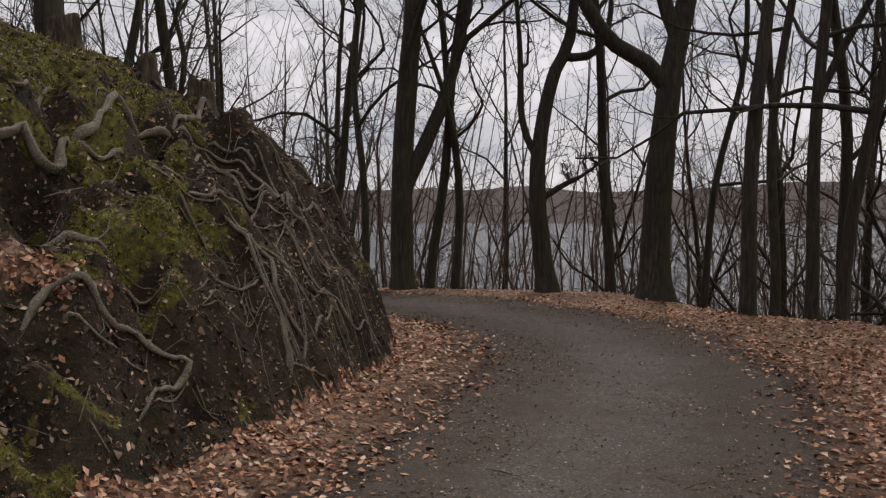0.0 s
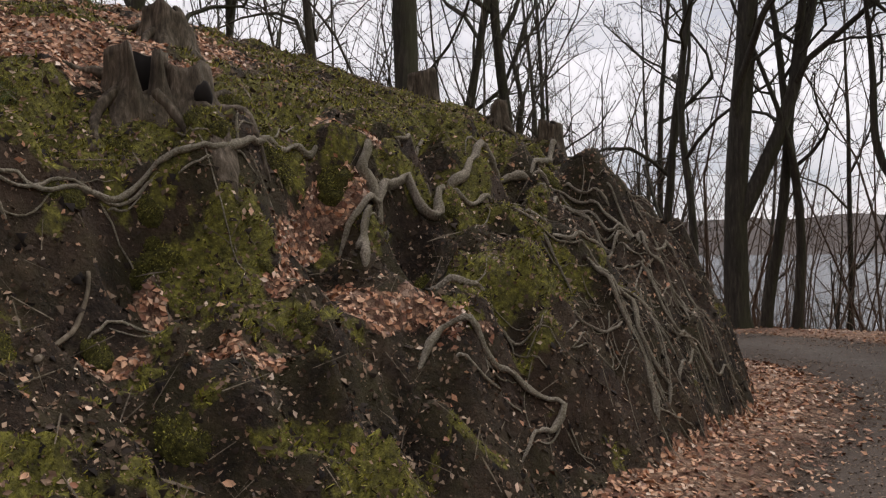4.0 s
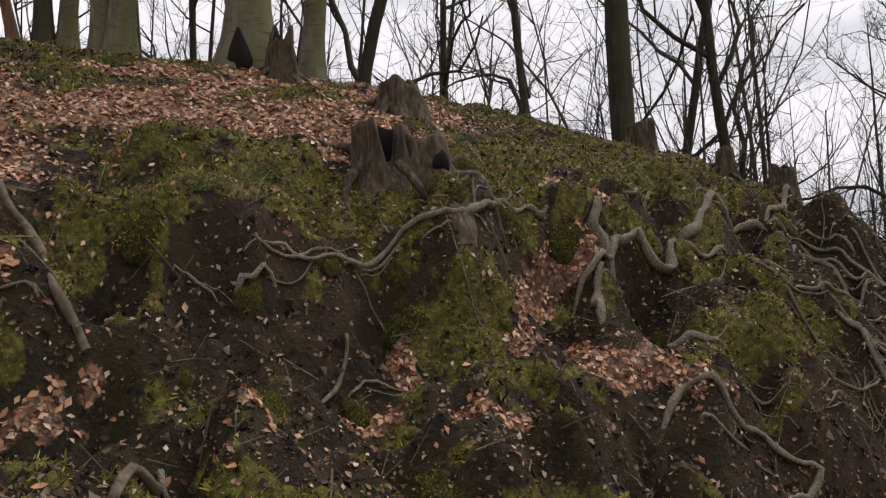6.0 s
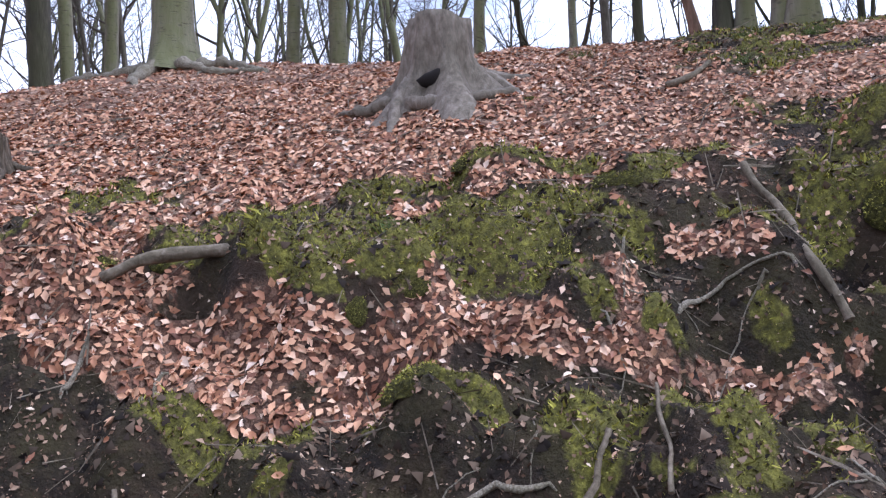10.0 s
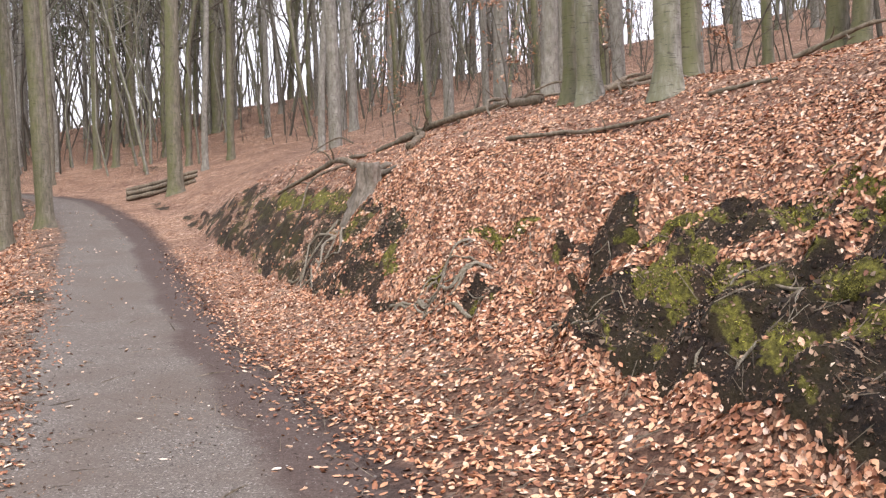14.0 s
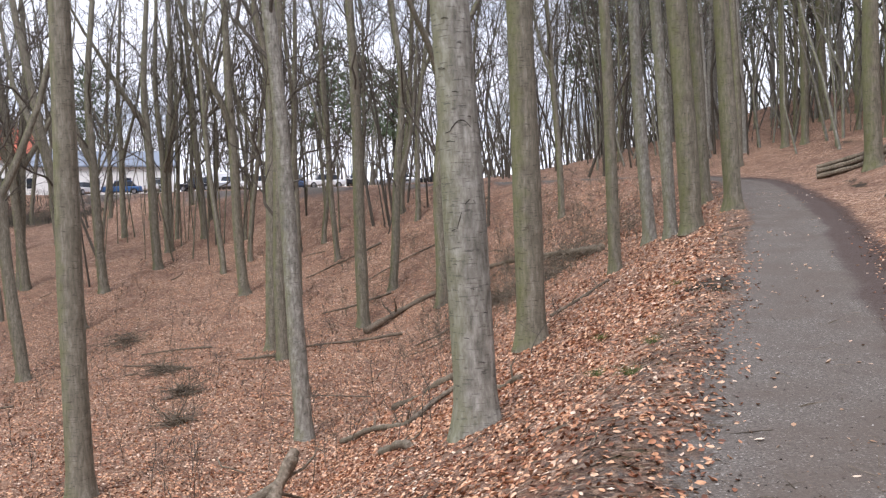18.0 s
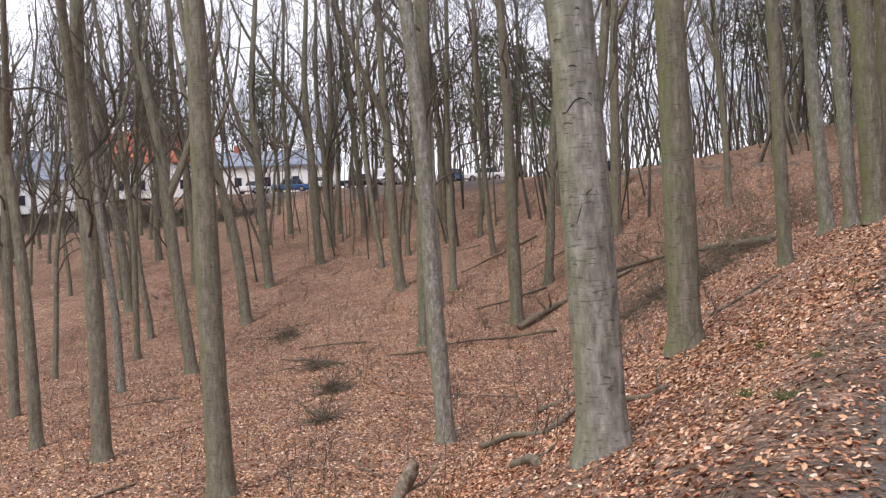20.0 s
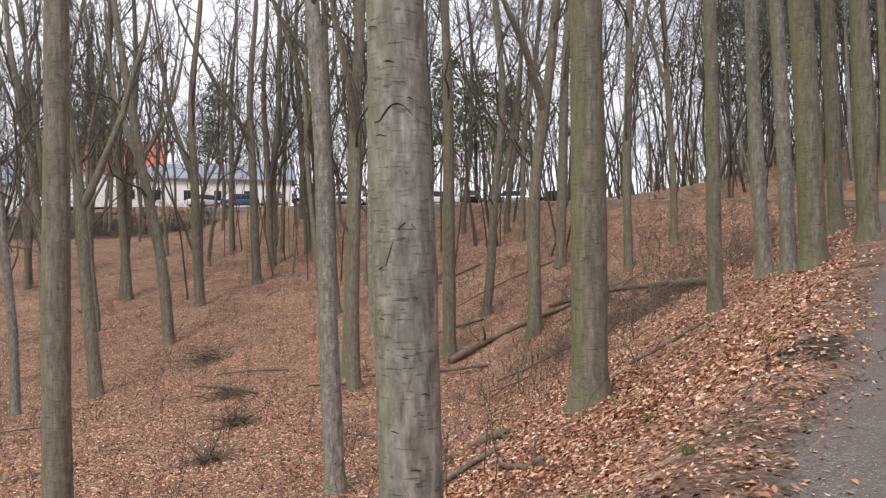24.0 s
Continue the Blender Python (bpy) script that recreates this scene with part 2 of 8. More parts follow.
def ground_material():
    """Soil, litter, moss and gravel, shared out by the named masks of the ground."""
    m, t, b = node_mat("woodland_ground")
    v = coords(t)
    soil_n = noise_tex(t, v, 9, 8, 0.7)
    crumbs = noise_tex(t, v, 48, 4, 0.65)
    soil = ramp(t, soil_n, (0.32, (0.006, 0.0038, 0.0024)), (0.52, (0.026, 0.0175, 0.0105)), (0.78, (0.085, 0.058, 0.036)))
    soil = mix(t, ramp(t, noise_tex(t, v, 60, 3), (0.60, (0, 0, 0)), (0.68, (0.7, 0.7, 0.7))), soil, (0.15, 0.105, 0.068))
    soil = mix(t, ramp(t, noise_tex(t, v, 2.3, 6, 0.7), (0.42, (0, 0, 0)), (0.60, (0.85, 0.85, 0.85))), soil, mix(t, soil_n, (0.008, 0.0068, 0.003), (0.085, 0.073, 0.024)))
    soil = mix(t, ramp(t, noise_tex(t, v, 1.1, 5, 0.65), (0.48, (0, 0, 0)), (0.64, (0.75, 0.75, 0.75))), soil, mix(t, soil_n, (0.014, 0.009, 0.006), (0.125, 0.08, 0.05)))
    # soil darker on the bank side of the path, most towards the south
    soil = mix(t, attribute(t, "dark_soil"), soil, mix(t, 1.0, soil, (0.62, 0.57, 0.54), "MULTIPLY"))
    stir = t.nodes.new("ShaderNodeTexNoise")
    stir.inputs["Scale"].default_value, stir.inputs["Detail"].default_value = 16, 4
    t.links.new(v, stir.inputs["Vector"])
    ragged = mix(t, 0.045, v, stir.outputs["Color"], "LINEAR_LIGHT")
    bits = voronoi(t, ragged, 24, "Color")
    sepc = t.nodes.new("ShaderNodeSeparateColor")
    t.links.new(bits, sepc.inputs[0])
    litter = ramp(t, sepc.outputs[0], (0.0, (0.08, 0.034, 0.018)), (0.35, (0.25, 0.13, 0.075)), (0.65, (0.42, 0.25, 0.15)), (0.9, (0.56, 0.38, 0.255)), (1.0, (0.70, 0.55, 0.42)))
    litter = mix(t, ramp(t, noise_tex(t, v, 0.55, 5, 0.6), (0.40, (0, 0, 0)), (0.62, (0.65, 0.65, 0.65))), litter, (0.17, 0.092, 0.06))
    litter = mix(t, ramp(t, noise_tex(t, v, 3.2, 6, 0.75), (0.52, (0, 0, 0)), (0.66, (0.75, 0.75, 0.75))), litter, (0.62, 0.43, 0.31))
    litter = mix(t, ramp(t, noise_tex(t, v, 6.5, 5, 0.75), (0.55, (0, 0, 0)), (0.66, (0.85, 0.85, 0.85))), litter, (0.085, 0.045, 0.03))
    litter = mix(t, ramp(t, voronoi(t, ragged, 24, "Distance", "DISTANCE_TO_EDGE"), (0.0, (0.7, 0.7, 0.7)), (0.12, (0, 0, 0))), litter, (0.045, 0.02, 0.012))
    # litter near the walk darkened, painting the shade in gaps between leaf pieces
    litter = mix(t, maths(t, "MULTIPLY", attribute(t, "gap_shade"), 0.8), litter, mix(t, 1.0, litter, (0.42, 0.37, 0.34), "MULTIPLY"))
    moss_n = noise_tex(t, v, 22, 6, 0.7)
    moss = ramp(t, moss_n, (0.3, (0.022, 0.020, 0.006)), (0.52, (0.115, 0.107, 0.020)), (0.75, (0.31, 0.29, 0.05)))
    stones = voronoi(t, v, 85, "Color")
    seps = t.nodes.new("ShaderNodeSeparateColor")
    t.links.new(stones, seps.inputs[0])
    gravel = ramp(t, seps.outputs[0], (0.0, (0.085, 0.072, 0.059)), (0.5, (0.138, 0.119, 0.10)), (0.93, (0.19, 0.166, 0.142)), (1.0, (0.40, 0.37, 0.33)))
    gravel = mix(t, ramp(t, noise_tex(t, v, 0.9, 6, 0.6), (0.42, (0, 0, 0)), (0.66, (0.75, 0.75, 0.75))), gravel, (0.118, 0.092, 0.072))
    gravel = mix(t, ramp(t, noise_tex(t, v, 110, 2), (0.5, (0, 0, 0)), (0.7, (0.5, 0.5, 0.5))), gravel, (0.075, 0.066, 0.058))
    wood_n = noise_tex(t, coords(t, (1, 1, 0.4)), 0.06, 8, 0.7)
    woods = ramp(t, wood_n, (0.3, (0.055, 0.045, 0.042)), (0.7, (0.11, 0.09, 0.08)))
    fray = maths(t, "MULTIPLY", maths(t, "SUBTRACT", noise_tex(t, v, 5, 8, 0.75), 0.5), 1.5)

    def share(name, a=0.42, c=0.58):
        return ramp(t, maths(t, "ADD", attribute(t, name), fray), (a, (0, 0, 0)), (c, (1, 1, 1)))

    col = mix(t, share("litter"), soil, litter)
    col = mix(t, share("mossy"), col, moss)
    col = mix(t, share("gravel", 0.36, 0.66), col, gravel)
    col = mix(t, maths(t, "MULTIPLY", share("damp", 0.10, 0.95), 0.8), col, mix(t, seps.outputs[0], (0.042, 0.026, 0.022), (0.088, 0.058, 0.047)))
    col = mix(t, maths(t, "MULTIPLY", share("trodden", 0.15, 0.9), 0.75), col, mix(t, seps.outputs[1], (0.036, 0.024, 0.016), (0.088, 0.061, 0.042)))
    col = mix(t, share("woods"), col, woods)
    t.links.new(col, b.inputs["Base Color"])
    b.inputs["Roughness"].default_value = 0.92
    h = maths(t, "ADD", maths(t, "MULTIPLY", soil_n, 0.8), maths(t, "MULTIPLY", crumbs, 0.5))
    h = maths(t, "ADD", h, maths(t, "MULTIPLY", sepc.outputs[1], 0.35))
    h = maths(t, "MULTIPLY", h, maths(t, "SUBTRACT", 1.0, maths(t, "MULTIPLY", share("gravel", 0.36, 0.66), 0.82)))
    bump(t, b, h, 0.8, 0.05)
    return m


GROUND = ground_material()


def plain_material(name, col, rough=0.6, metal=0.0, vary=0.15):
    m, t, b = node_mat(name)
    n = noise_tex(t, coords(t), 3.0, 5, 0.6)
    c = ramp(t, n, (0.3, tuple(k * (1 - vary) for k in col)), (0.7, tuple(min(1, k * (1 + vary)) for k in col)))
    t.links.new(c, b.inputs["Base Color"])
    b.inputs["Roughness"].default_value, b.inputs["Metallic"].default_value = rough, metal
    return m


def water_material():
    m, t, b = node_mat("lake_water")
    b.inputs["Base Color"].default_value = (0.03, 0.04, 0.045, 1)
    b.inputs["Roughness"].default_value = 0.22
    b.inputs["IOR"].default_value = 1.33
    b.inputs["Specular IOR Level"].default_value = 0.5
    bump(t, b, noise_tex(t, coords(t, (1, 2.0, 1)), 0.8, 5, 0.6), 0.9, 0.6)
    return m


WATER = water_material()

# ---- shape of the land ----
def lattice(ix, iy, seed):
    n = (ix.astype(np.int64) * 374761393 + iy.astype(np.int64) * 668265263 + seed * 974711) & 0x7FFFFFFF
    n = ((n ^ (n >> 13)) * 1274126177) & 0x7FFFFFFF
    n = ((n ^ (n >> 16)) * 668265263) & 0x7FFFFFFF
    return (n & 0xFFFF) / 65535.0


def value_noise(x, y, seed):
    """Smooth noise from 0 to 1."""
    x, y = np.asarray(x, float), np.asarray(y, float)
    ix, iy = np.floor(x), np.floor(y)
    fx, fy = x - ix, y - iy
    fx, fy = fx * fx * (3 - 2 * fx), fy * fy * (3 - 2 * fy)
    a, b = lattice(ix, iy, seed), lattice(ix + 1, iy, seed)
    c, d = lattice(ix, iy + 1, seed), lattice(ix + 1, iy + 1, seed)
    return (a * (1 - fx) + b * fx) * (1 - fy) + (c * (1 - fx) + d * fx) * fy


def fbm(x, y, size, seed, octaves=3):
    """Layered noise about 0, between -0.5 and 0.5, whose largest lumps are size metres wide."""
    total, weight, norm = 0.0, 1.0, 0.0
    for k in range(octaves):
        total = total + weight * (value_noise(np.asarray(x) / size + 17.3 * k, np.asarray(y) / size - 9.1 * k, seed + k) - 0.5)
        norm += weight
        weight *= 0.5
        size *= 0.5
    return total / norm


def step(a, b, v):
    k = np.clip((np.asarray(v, float) - a) / (b - a), 0, 1)
    return k * k * (3 - 2 * k)


# the path's middle line, from the lake side round the nose of the hill and up into the wood
LINE = [(-60, 20, -3.0), (-30, 19, -1.2), (-14, 18.5, -0.6), (-6, 17, -0.2), (-1.2, 14.8, 0.0), (1.1, 12.0, 0.05), (1.75, 9.2, 0.08),
        (1.45, 7, 0.08), (0.3, 3.5, 0.05), (-0.8, 0, 0.0), (-1.45, -2, 0.0), (-3.2, -7.5, 0.26), (-5.6, -15, 0.72), (-7.5, -21, 1.35),
        (-8.8, -25, 1.85), (-10.3, -31, 2.6), (-11.6, -37, 3.3), (-11.9, -42, 3.9), (-10, -50, 4.6), (-4, -60, 5.2), (8, -72, 6.0), (40, -88, 7.0)]
HALF = 1.15


def smooth_line(knots, spacing):
    p = np.array(knots, float)
    out = []
    for i in range(len(p) - 1):
        a, b, c, d = p[max(i - 1, 0)], p[i], p[i + 1], p[min(i + 2, len(p) - 1)]
        n = max(2, int(np.linalg.norm(c - b) / spacing))
        for k in range(n):
            t = k / n
            out.append(0.5 * (2 * b + (c - a) * t + (2 * a - 5 * b + 4 * c - d) * t * t + (3 * b - a - 3 * c + d) * t ** 3))
    out.append(p[-1])
    return np.array(out)


MID = smooth_line(LINE, 0.4)
TANGENT = np.gradient(MID[:, :2], axis=0)
TANGENT /= np.linalg.norm(TANGENT, axis=1)[:, None]
RUN = np.concatenate([[0], np.cumsum(np.linalg.norm(np.diff(MID[:, :2], axis=0), axis=1))])
RUN -= RUN[np.argmin(np.hypot(MID[:, 0] + 0.8, MID[:, 1]))]      # 0 where the walk begins, positive to the south


def along(x, y):
    """For places: how far along the path (positive to the south), how far west of its middle, and the path's height there."""
    x, y = np.atleast_1d(np.asarray(x, float)), np.atleast_1d(np.asarray(y, float))
    run, west, high = np.empty_like(x), np.empty_like(x), np.empty_like(x)
    for a in range(0, len(x), 20000):
        px, py = x[a:a + 20000, None], y[a:a + 20000, None]
        k = np.argmin((px - MID[None, :, 0]) ** 2 + (py - MID[None, :, 1]) ** 2, axis=1)
        dx, dy = px[:, 0] - MID[k, 0], py[:, 0] - MID[k, 1]
        tx, ty = TANGENT[k, 0], TANGENT[k, 1]
        forth = dx * tx + dy * ty
        side = dx * ty - dy * tx
        run[a:a + 20000] = RUN[k] + np.clip(forth, -0.4, 0.4)
        west[a:a + 20000] = np.where(side < 0, -1, 1) * np.hypot(dx, dy)
        nk = np.clip(k + 1, 0, len(MID) - 1)
        pk = np.clip(k - 1, 0, len(MID) - 1)
        grade = (MID[nk, 2] - MID[pk, 2]) / np.maximum(RUN[nk] - RUN[pk], 0.1)
        high[a:a + 20000] = MID[k, 2] + grade * np.clip(forth, -0.4, 0.4)
    return run, west, high


# how the hill rises from its foot: metres in from the foot, and height there, at places along the path
RISE = [
    (-30, [(0, 0), (1.0, 0.8), (2.5, 1.7), (4.5, 2.6), (8, 3.6), (14, 4.2), (40, 4.4)]),
    (-13, [(0, 0), (0.25, 0.9), (0.75, 1.8), (1.6, 2.35), (4.0, 3.3), (8, 4.1), (40, 4.3)]),
    (-7.5, [(0, 0), (0.25, 0.8), (0.8, 1.75), (1.7, 2.35), (4.0, 3.35), (8, 4.2), (40, 4.4)]),
    (-3.5, [(0, 0), (0.30, 0.55), (0.9, 1.1), (1.48, 1.48), (1.64, 2.02), (2.4, 2.5), (4.2, 3.4), (7, 4.2), (40, 4.4)]),
    (0.0, [(0, 0), (0.30, 0.62), (0.75, 1.05), (1.25, 1.25), (1.45, 1.75), (1.8, 2.1), (3.0, 2.75), (5.0, 3.72), (8, 4.6), (40, 5.0)])]
RISE += [
    (3.5, [(0, 0), (0.35, 0.6), (1.0, 1.25), (1.6, 1.85), (2.6, 2.35), (5.0, 3.6), (8, 4.7), (40, 6.0)]),
    (8.0, [(0, 0), (0.3, 0.5), (0.9, 0.95), (2.0, 1.85), (4.0, 3.05), (8, 4.1), (14, 4.9), (24, 7.0), (40, 9.6)]),
    (14.0, [(0, 0), (0.35, 0.6), (0.85, 1.2), (1.7, 2.05), (4.0, 3.1), (8, 3.8), (14, 4.7), (24, 7.1), (40, 10.2)]),
    (22.0, [(0, 0), (0.45, 0.65), (1.2, 1.5), (1.9, 2.0), (4.0, 2.6), (8, 3.3), (14, 4.7), (24, 7.4), (40, 10.8)]),
    (34.0, [(0, 0), (0.6, 0.2), (1.5, 0.5), (3.0, 1.0), (6.0, 2.0), (10, 3.3), (18, 6.0), (25, 8.6), (45, 13.0)])]
RISE += [
    (48.0, [(0, 0), (1.5, 0.35), (6.0, 1.7), (10, 3.0), (18, 6.0), (25, 8.4), (45, 12.5)]),
    (62.0, [(0, 0), (1.5, 0.25), (6.0, 1.2), (10, 2.4), (25, 7.0), (45, 10.5)]),
    (85.0, [(0, 0), (1.5, 0.1), (6.0, 0.4), (10, 0.6), (40, 1.5)]),
]
# the foot of the bank, in metres west of the path's middle
FOOT = [(-30, 2.2), (-16, 2.6), (-13, 2.75), (-10, 2.4), (-7.5, 2.05), (-4.5, 1.9), (0.0, 2.25), (3.0, 2.6), (6.5, 2.75), (14, 2.4), (22, 2.2), (32, 2.4)]


def foot_of(run):
    return np.interp(run, [f[0] for f in FOOT], [f[1] for f in FOOT])


# how high the drift of leaves between path and bank is piled at the foot
DRIFT = [(-30, 0.1), (-13, 0.1), (-7.5, 0.14), (-4.5, 0.25), (0, 0.3), (3, 0.4), (6.5, 0.5), (10, 0.5), (14, 0.42), (22, 0.25), (34, 0.1)]


def strip_rise(run, west, foot):
    deep = np.interp(run, [f[0] for f in DRIFT], [f[1] for f in DRIFT])
    k = np.clip((west - HALF - 0.3) / np.maximum(foot + 0.25 - HALF - 0.3, 0.2), 0, 1.15)
    return deep * k * (0.35 + 0.65 * k)


def hill_rise(run, d):
    out = np.zeros_like(d)
    keys = [r[0] for r in RISE]
    table = [np.interp(d, [p[0] for p in r[1]], [p[1] for p in r[1]]) for r in RISE]
    rr = np.clip(run, keys[0], keys[-1])
    for i in range(len(keys) - 1):
        w = (rr - keys[i]) / (keys[i + 1] - keys[i])
        inside = (w >= 0) & (w <= 1)
        w = np.clip(w, 0, 1)
        w = w * w * (3 - 2 * w)
        out = np.where(inside, table[i] * (1 - w) + table[i + 1] * w, out)
    return out


LAKE = -22.0


def wood_floor(x, y):
    """The low ground east of the path: a hollow in the wood to the south, falling away to the lake in the north and east."""
    south = -3.2 + 0.04 * np.clip(-28 - y, 0, 57) + 0.14 * np.clip(-43 - y, 0, 42) + 1.6 * step(-86, -90, y)
    south = south - 0.09 * np.clip(x - 6, 0, 25) * step(-75, -30, y)
    fall = 0.22 * np.clip(y + 16, 0, 400) + 0.10 * np.clip(x - 18, 0, 400) * step(-45, 0, y)
    return np.maximum(south - fall, LAKE - 1.5)


def land(x, y, fine=True):
    """Height of the ground."""
    x, y = np.atleast_1d(np.asarray(x, float)), np.atleast_1d(np.asarray(y, float))
    run, west, high = along(x, y)
    wob = 0.35 * fbm(run, west * 0.3, 1.6, 5) + 0.18 * fbm(run, west, 0.45, 9)
    foot = foot_of(run)
    d = west - foot - wob * step(0.3, 1.2, west)
    up = hill_rise(run, np.clip(d, 0, None))
    west_z = high + np.maximum(strip_rise(run, west, foot), 0.10 * step(HALF, HALF + 0.9, west) + up)
    e = np.clip(-west - HALF, 0, None)
    lakeside = step(3, -6, run)
    verge = 0.3 + 2.5 * lakeside
    over = np.clip(e - verge, 0, None)
    slope = 0.5 + 0.05 * lakeside
    side_z = high - 0.02 * e - slope * over * over / (over + 0.4 + 0.5 * lakeside)
    low = wood_floor(x, y)
    k = 0.5
    gap = np.clip(0.5 + 0.5 * (side_z - low) / k, 0, 1)
    east_z = low * (1 - gap) + side_z * gap + k * gap * (1 - gap)
    z = np.where(west > 0, west_z, east_z)
    # distance: hills beyond the lake and behind the wood
    far = np.hypot(x, y)
    north = step(-200, 300, y + 0.6 * x)
    ridge = 16 + 120 * (fbm(x, y, 620, 31) + 0.12) + 16 * fbm(x, y, 130, 41)
    z = z + step(1450, 2100, far) * (np.clip(ridge, 10, 200) + 20) * (0.4 + 0.6 * north)
    z = np.where(far > 90, np.maximum(z, LAKE - 1.5), z)
    if fine:
        on_path = step(HALF + 0.25, HALF - 0.15, np.abs(west))
        face = step(-0.05, 0.25, d) * step(3.6, 1.0, d) * (west > 0)
        near = step(60, 20, far)
        lumps = (0.48 - 0.22 * step(9.0, 13.0, run)) * face * (0.6 + 0.4 * step(14, 3, run)) + 0.06
        z = z + near * (1 - 0.92 * on_path) * lumps * fbm(x, y, 0.8, 3, 4)
        ridged = np.abs(fbm(x + 0.4 * y, y - 0.4 * x, 0.7, 13, 3))
        z = z + near * face * (1 - 0.5 * step(9.0, 13.0, run)) * (0.95 * ridged - 0.14 + 0.20 * fbm(0.8 * x + 0.6 * y, 0.8 * y - 0.6 * x, 0.29, 17, 1) + 0.13 * fbm(0.45 * x - 0.89 * y, 0.45 * y + 0.89 * x, 0.21, 37, 1) - 0.13 * np.clip(np.abs(fbm(0.9 * x - 0.43 * y, 0.9 * y + 0.43 * x, 0.42, 43, 2)) * -6 + 1, 0, 1))
        z = z + near * step(2.0, 3.2, d) * (west > 0) * 0.10 * fbm(x, y, 0.5, 29, 2)
        z = z + (1 - on_path) * 0.35 * fbm(x, y, 4.5, 23, 2) * step(2.5, 5.0, np.abs(west)) * step(400, 60, far)
        z = z + 0.02 * on_path * fbm(x, y, 1.5, 19)
    return z


# ---- mesh helpers ----
def mesh_of(name, verts, faces, material, smooth=True):
    me = bpy.data.meshes.new(name)
    me.from_pydata(np.asarray(verts, float).tolist() if isinstance(verts, np.ndarray) else verts, [], faces.tolist() if isinstance(faces, np.ndarray) else faces)
    me.materials.append(material)
    if smooth:
        me.polygons.foreach_set("use_smooth", [True] * len(me.polygons))
    return me


def part(name, me, parent, label=""):
    """Links a mesh as one part of a thing or of another part."""
    ob = new(name, me)
    ob.parent = parent
    return tagged(ob, label)


def bm_part(name, bm, material, parent, label="", smooth=False):
    me = bpy.data.meshes.new(name)
    bm.to_mesh(me)
    bm.free()
    me.materials.append(material)
    if smooth:
        me.polygons.foreach_set("use_smooth", [True] * len(me.polygons))
    return part(name, me, parent, label)


def thing(name, x, y, z, label, category, group="", turn=0.0, kind=""):
    ob = new(name)
    ob.matrix_basis = pose(x, y, z, 0, 0, turn)
    return tagged(ob, label, category, group, kind)


def box(bm, x0, y0, z0, x1, y1, z1, bevel=0.0):
    made = bmesh.ops.create_cube(bm, size=1.0, matrix=Matrix.Translation(((x0 + x1) / 2, (y0 + y1) / 2, (z0 + z1) / 2)) @ Matrix.Diagonal((x1 - x0, y1 - y0, z1 - z0, 1)))
    if bevel > 0:
        edges = list({e for vv in made["verts"] for e in vv.link_edges})
        bmesh.ops.bevel(bm, geom=edges, offset=bevel, segments=2, affect="EDGES", profile=0.5)
    return bm


def quick_mesh(name, verts, faces, material, smooth=False):
    """A large mesh from arrays with faces of one size."""
    me = bpy.data.meshes.new(name)
    nf, k = faces.shape
    me.vertices.add(len(verts))
    me.vertices.foreach_set("co", verts.astype(np.float32).ravel())
    me.loops.add(nf * k)
    me.loops.foreach_set("vertex_index", faces.astype(np.int32).ravel())
    me.polygons.add(nf)
    me.polygons.foreach_set("loop_start", np.arange(nf, dtype=np.int32) * k)
    if smooth:
        me.polygons.foreach_set("use_smooth", np.ones(nf, bool))
    me.update(calc_edges=True)
    me.materials.append(material)
    return me


class Heap:
    """Gathers vertices and faces for one mesh."""

    def __init__(self):
        self.v, self.f, self.q, self.n = [], [], [], 0

    def add(self, verts, faces):
        self.v.append(verts)
        self.f.extend((np.asarray(faces) + self.n).tolist())
        self.n += len(verts)

    def add_quads(self, verts, quads):
        self.v.append(verts)
        self.q.append(np.asarray(quads) + self.n)
        self.n += len(verts)

    def mesh(self, name, material, smooth=True):
        if self.q and not self.f:
            return quick_mesh(name, np.concatenate(self.v), np.concatenate(self.q), material, smooth)
        for q in self.q:
            self.f.extend(q.tolist())
        return mesh_of(name, np.concatenate(self.v), self.f, material, smooth)


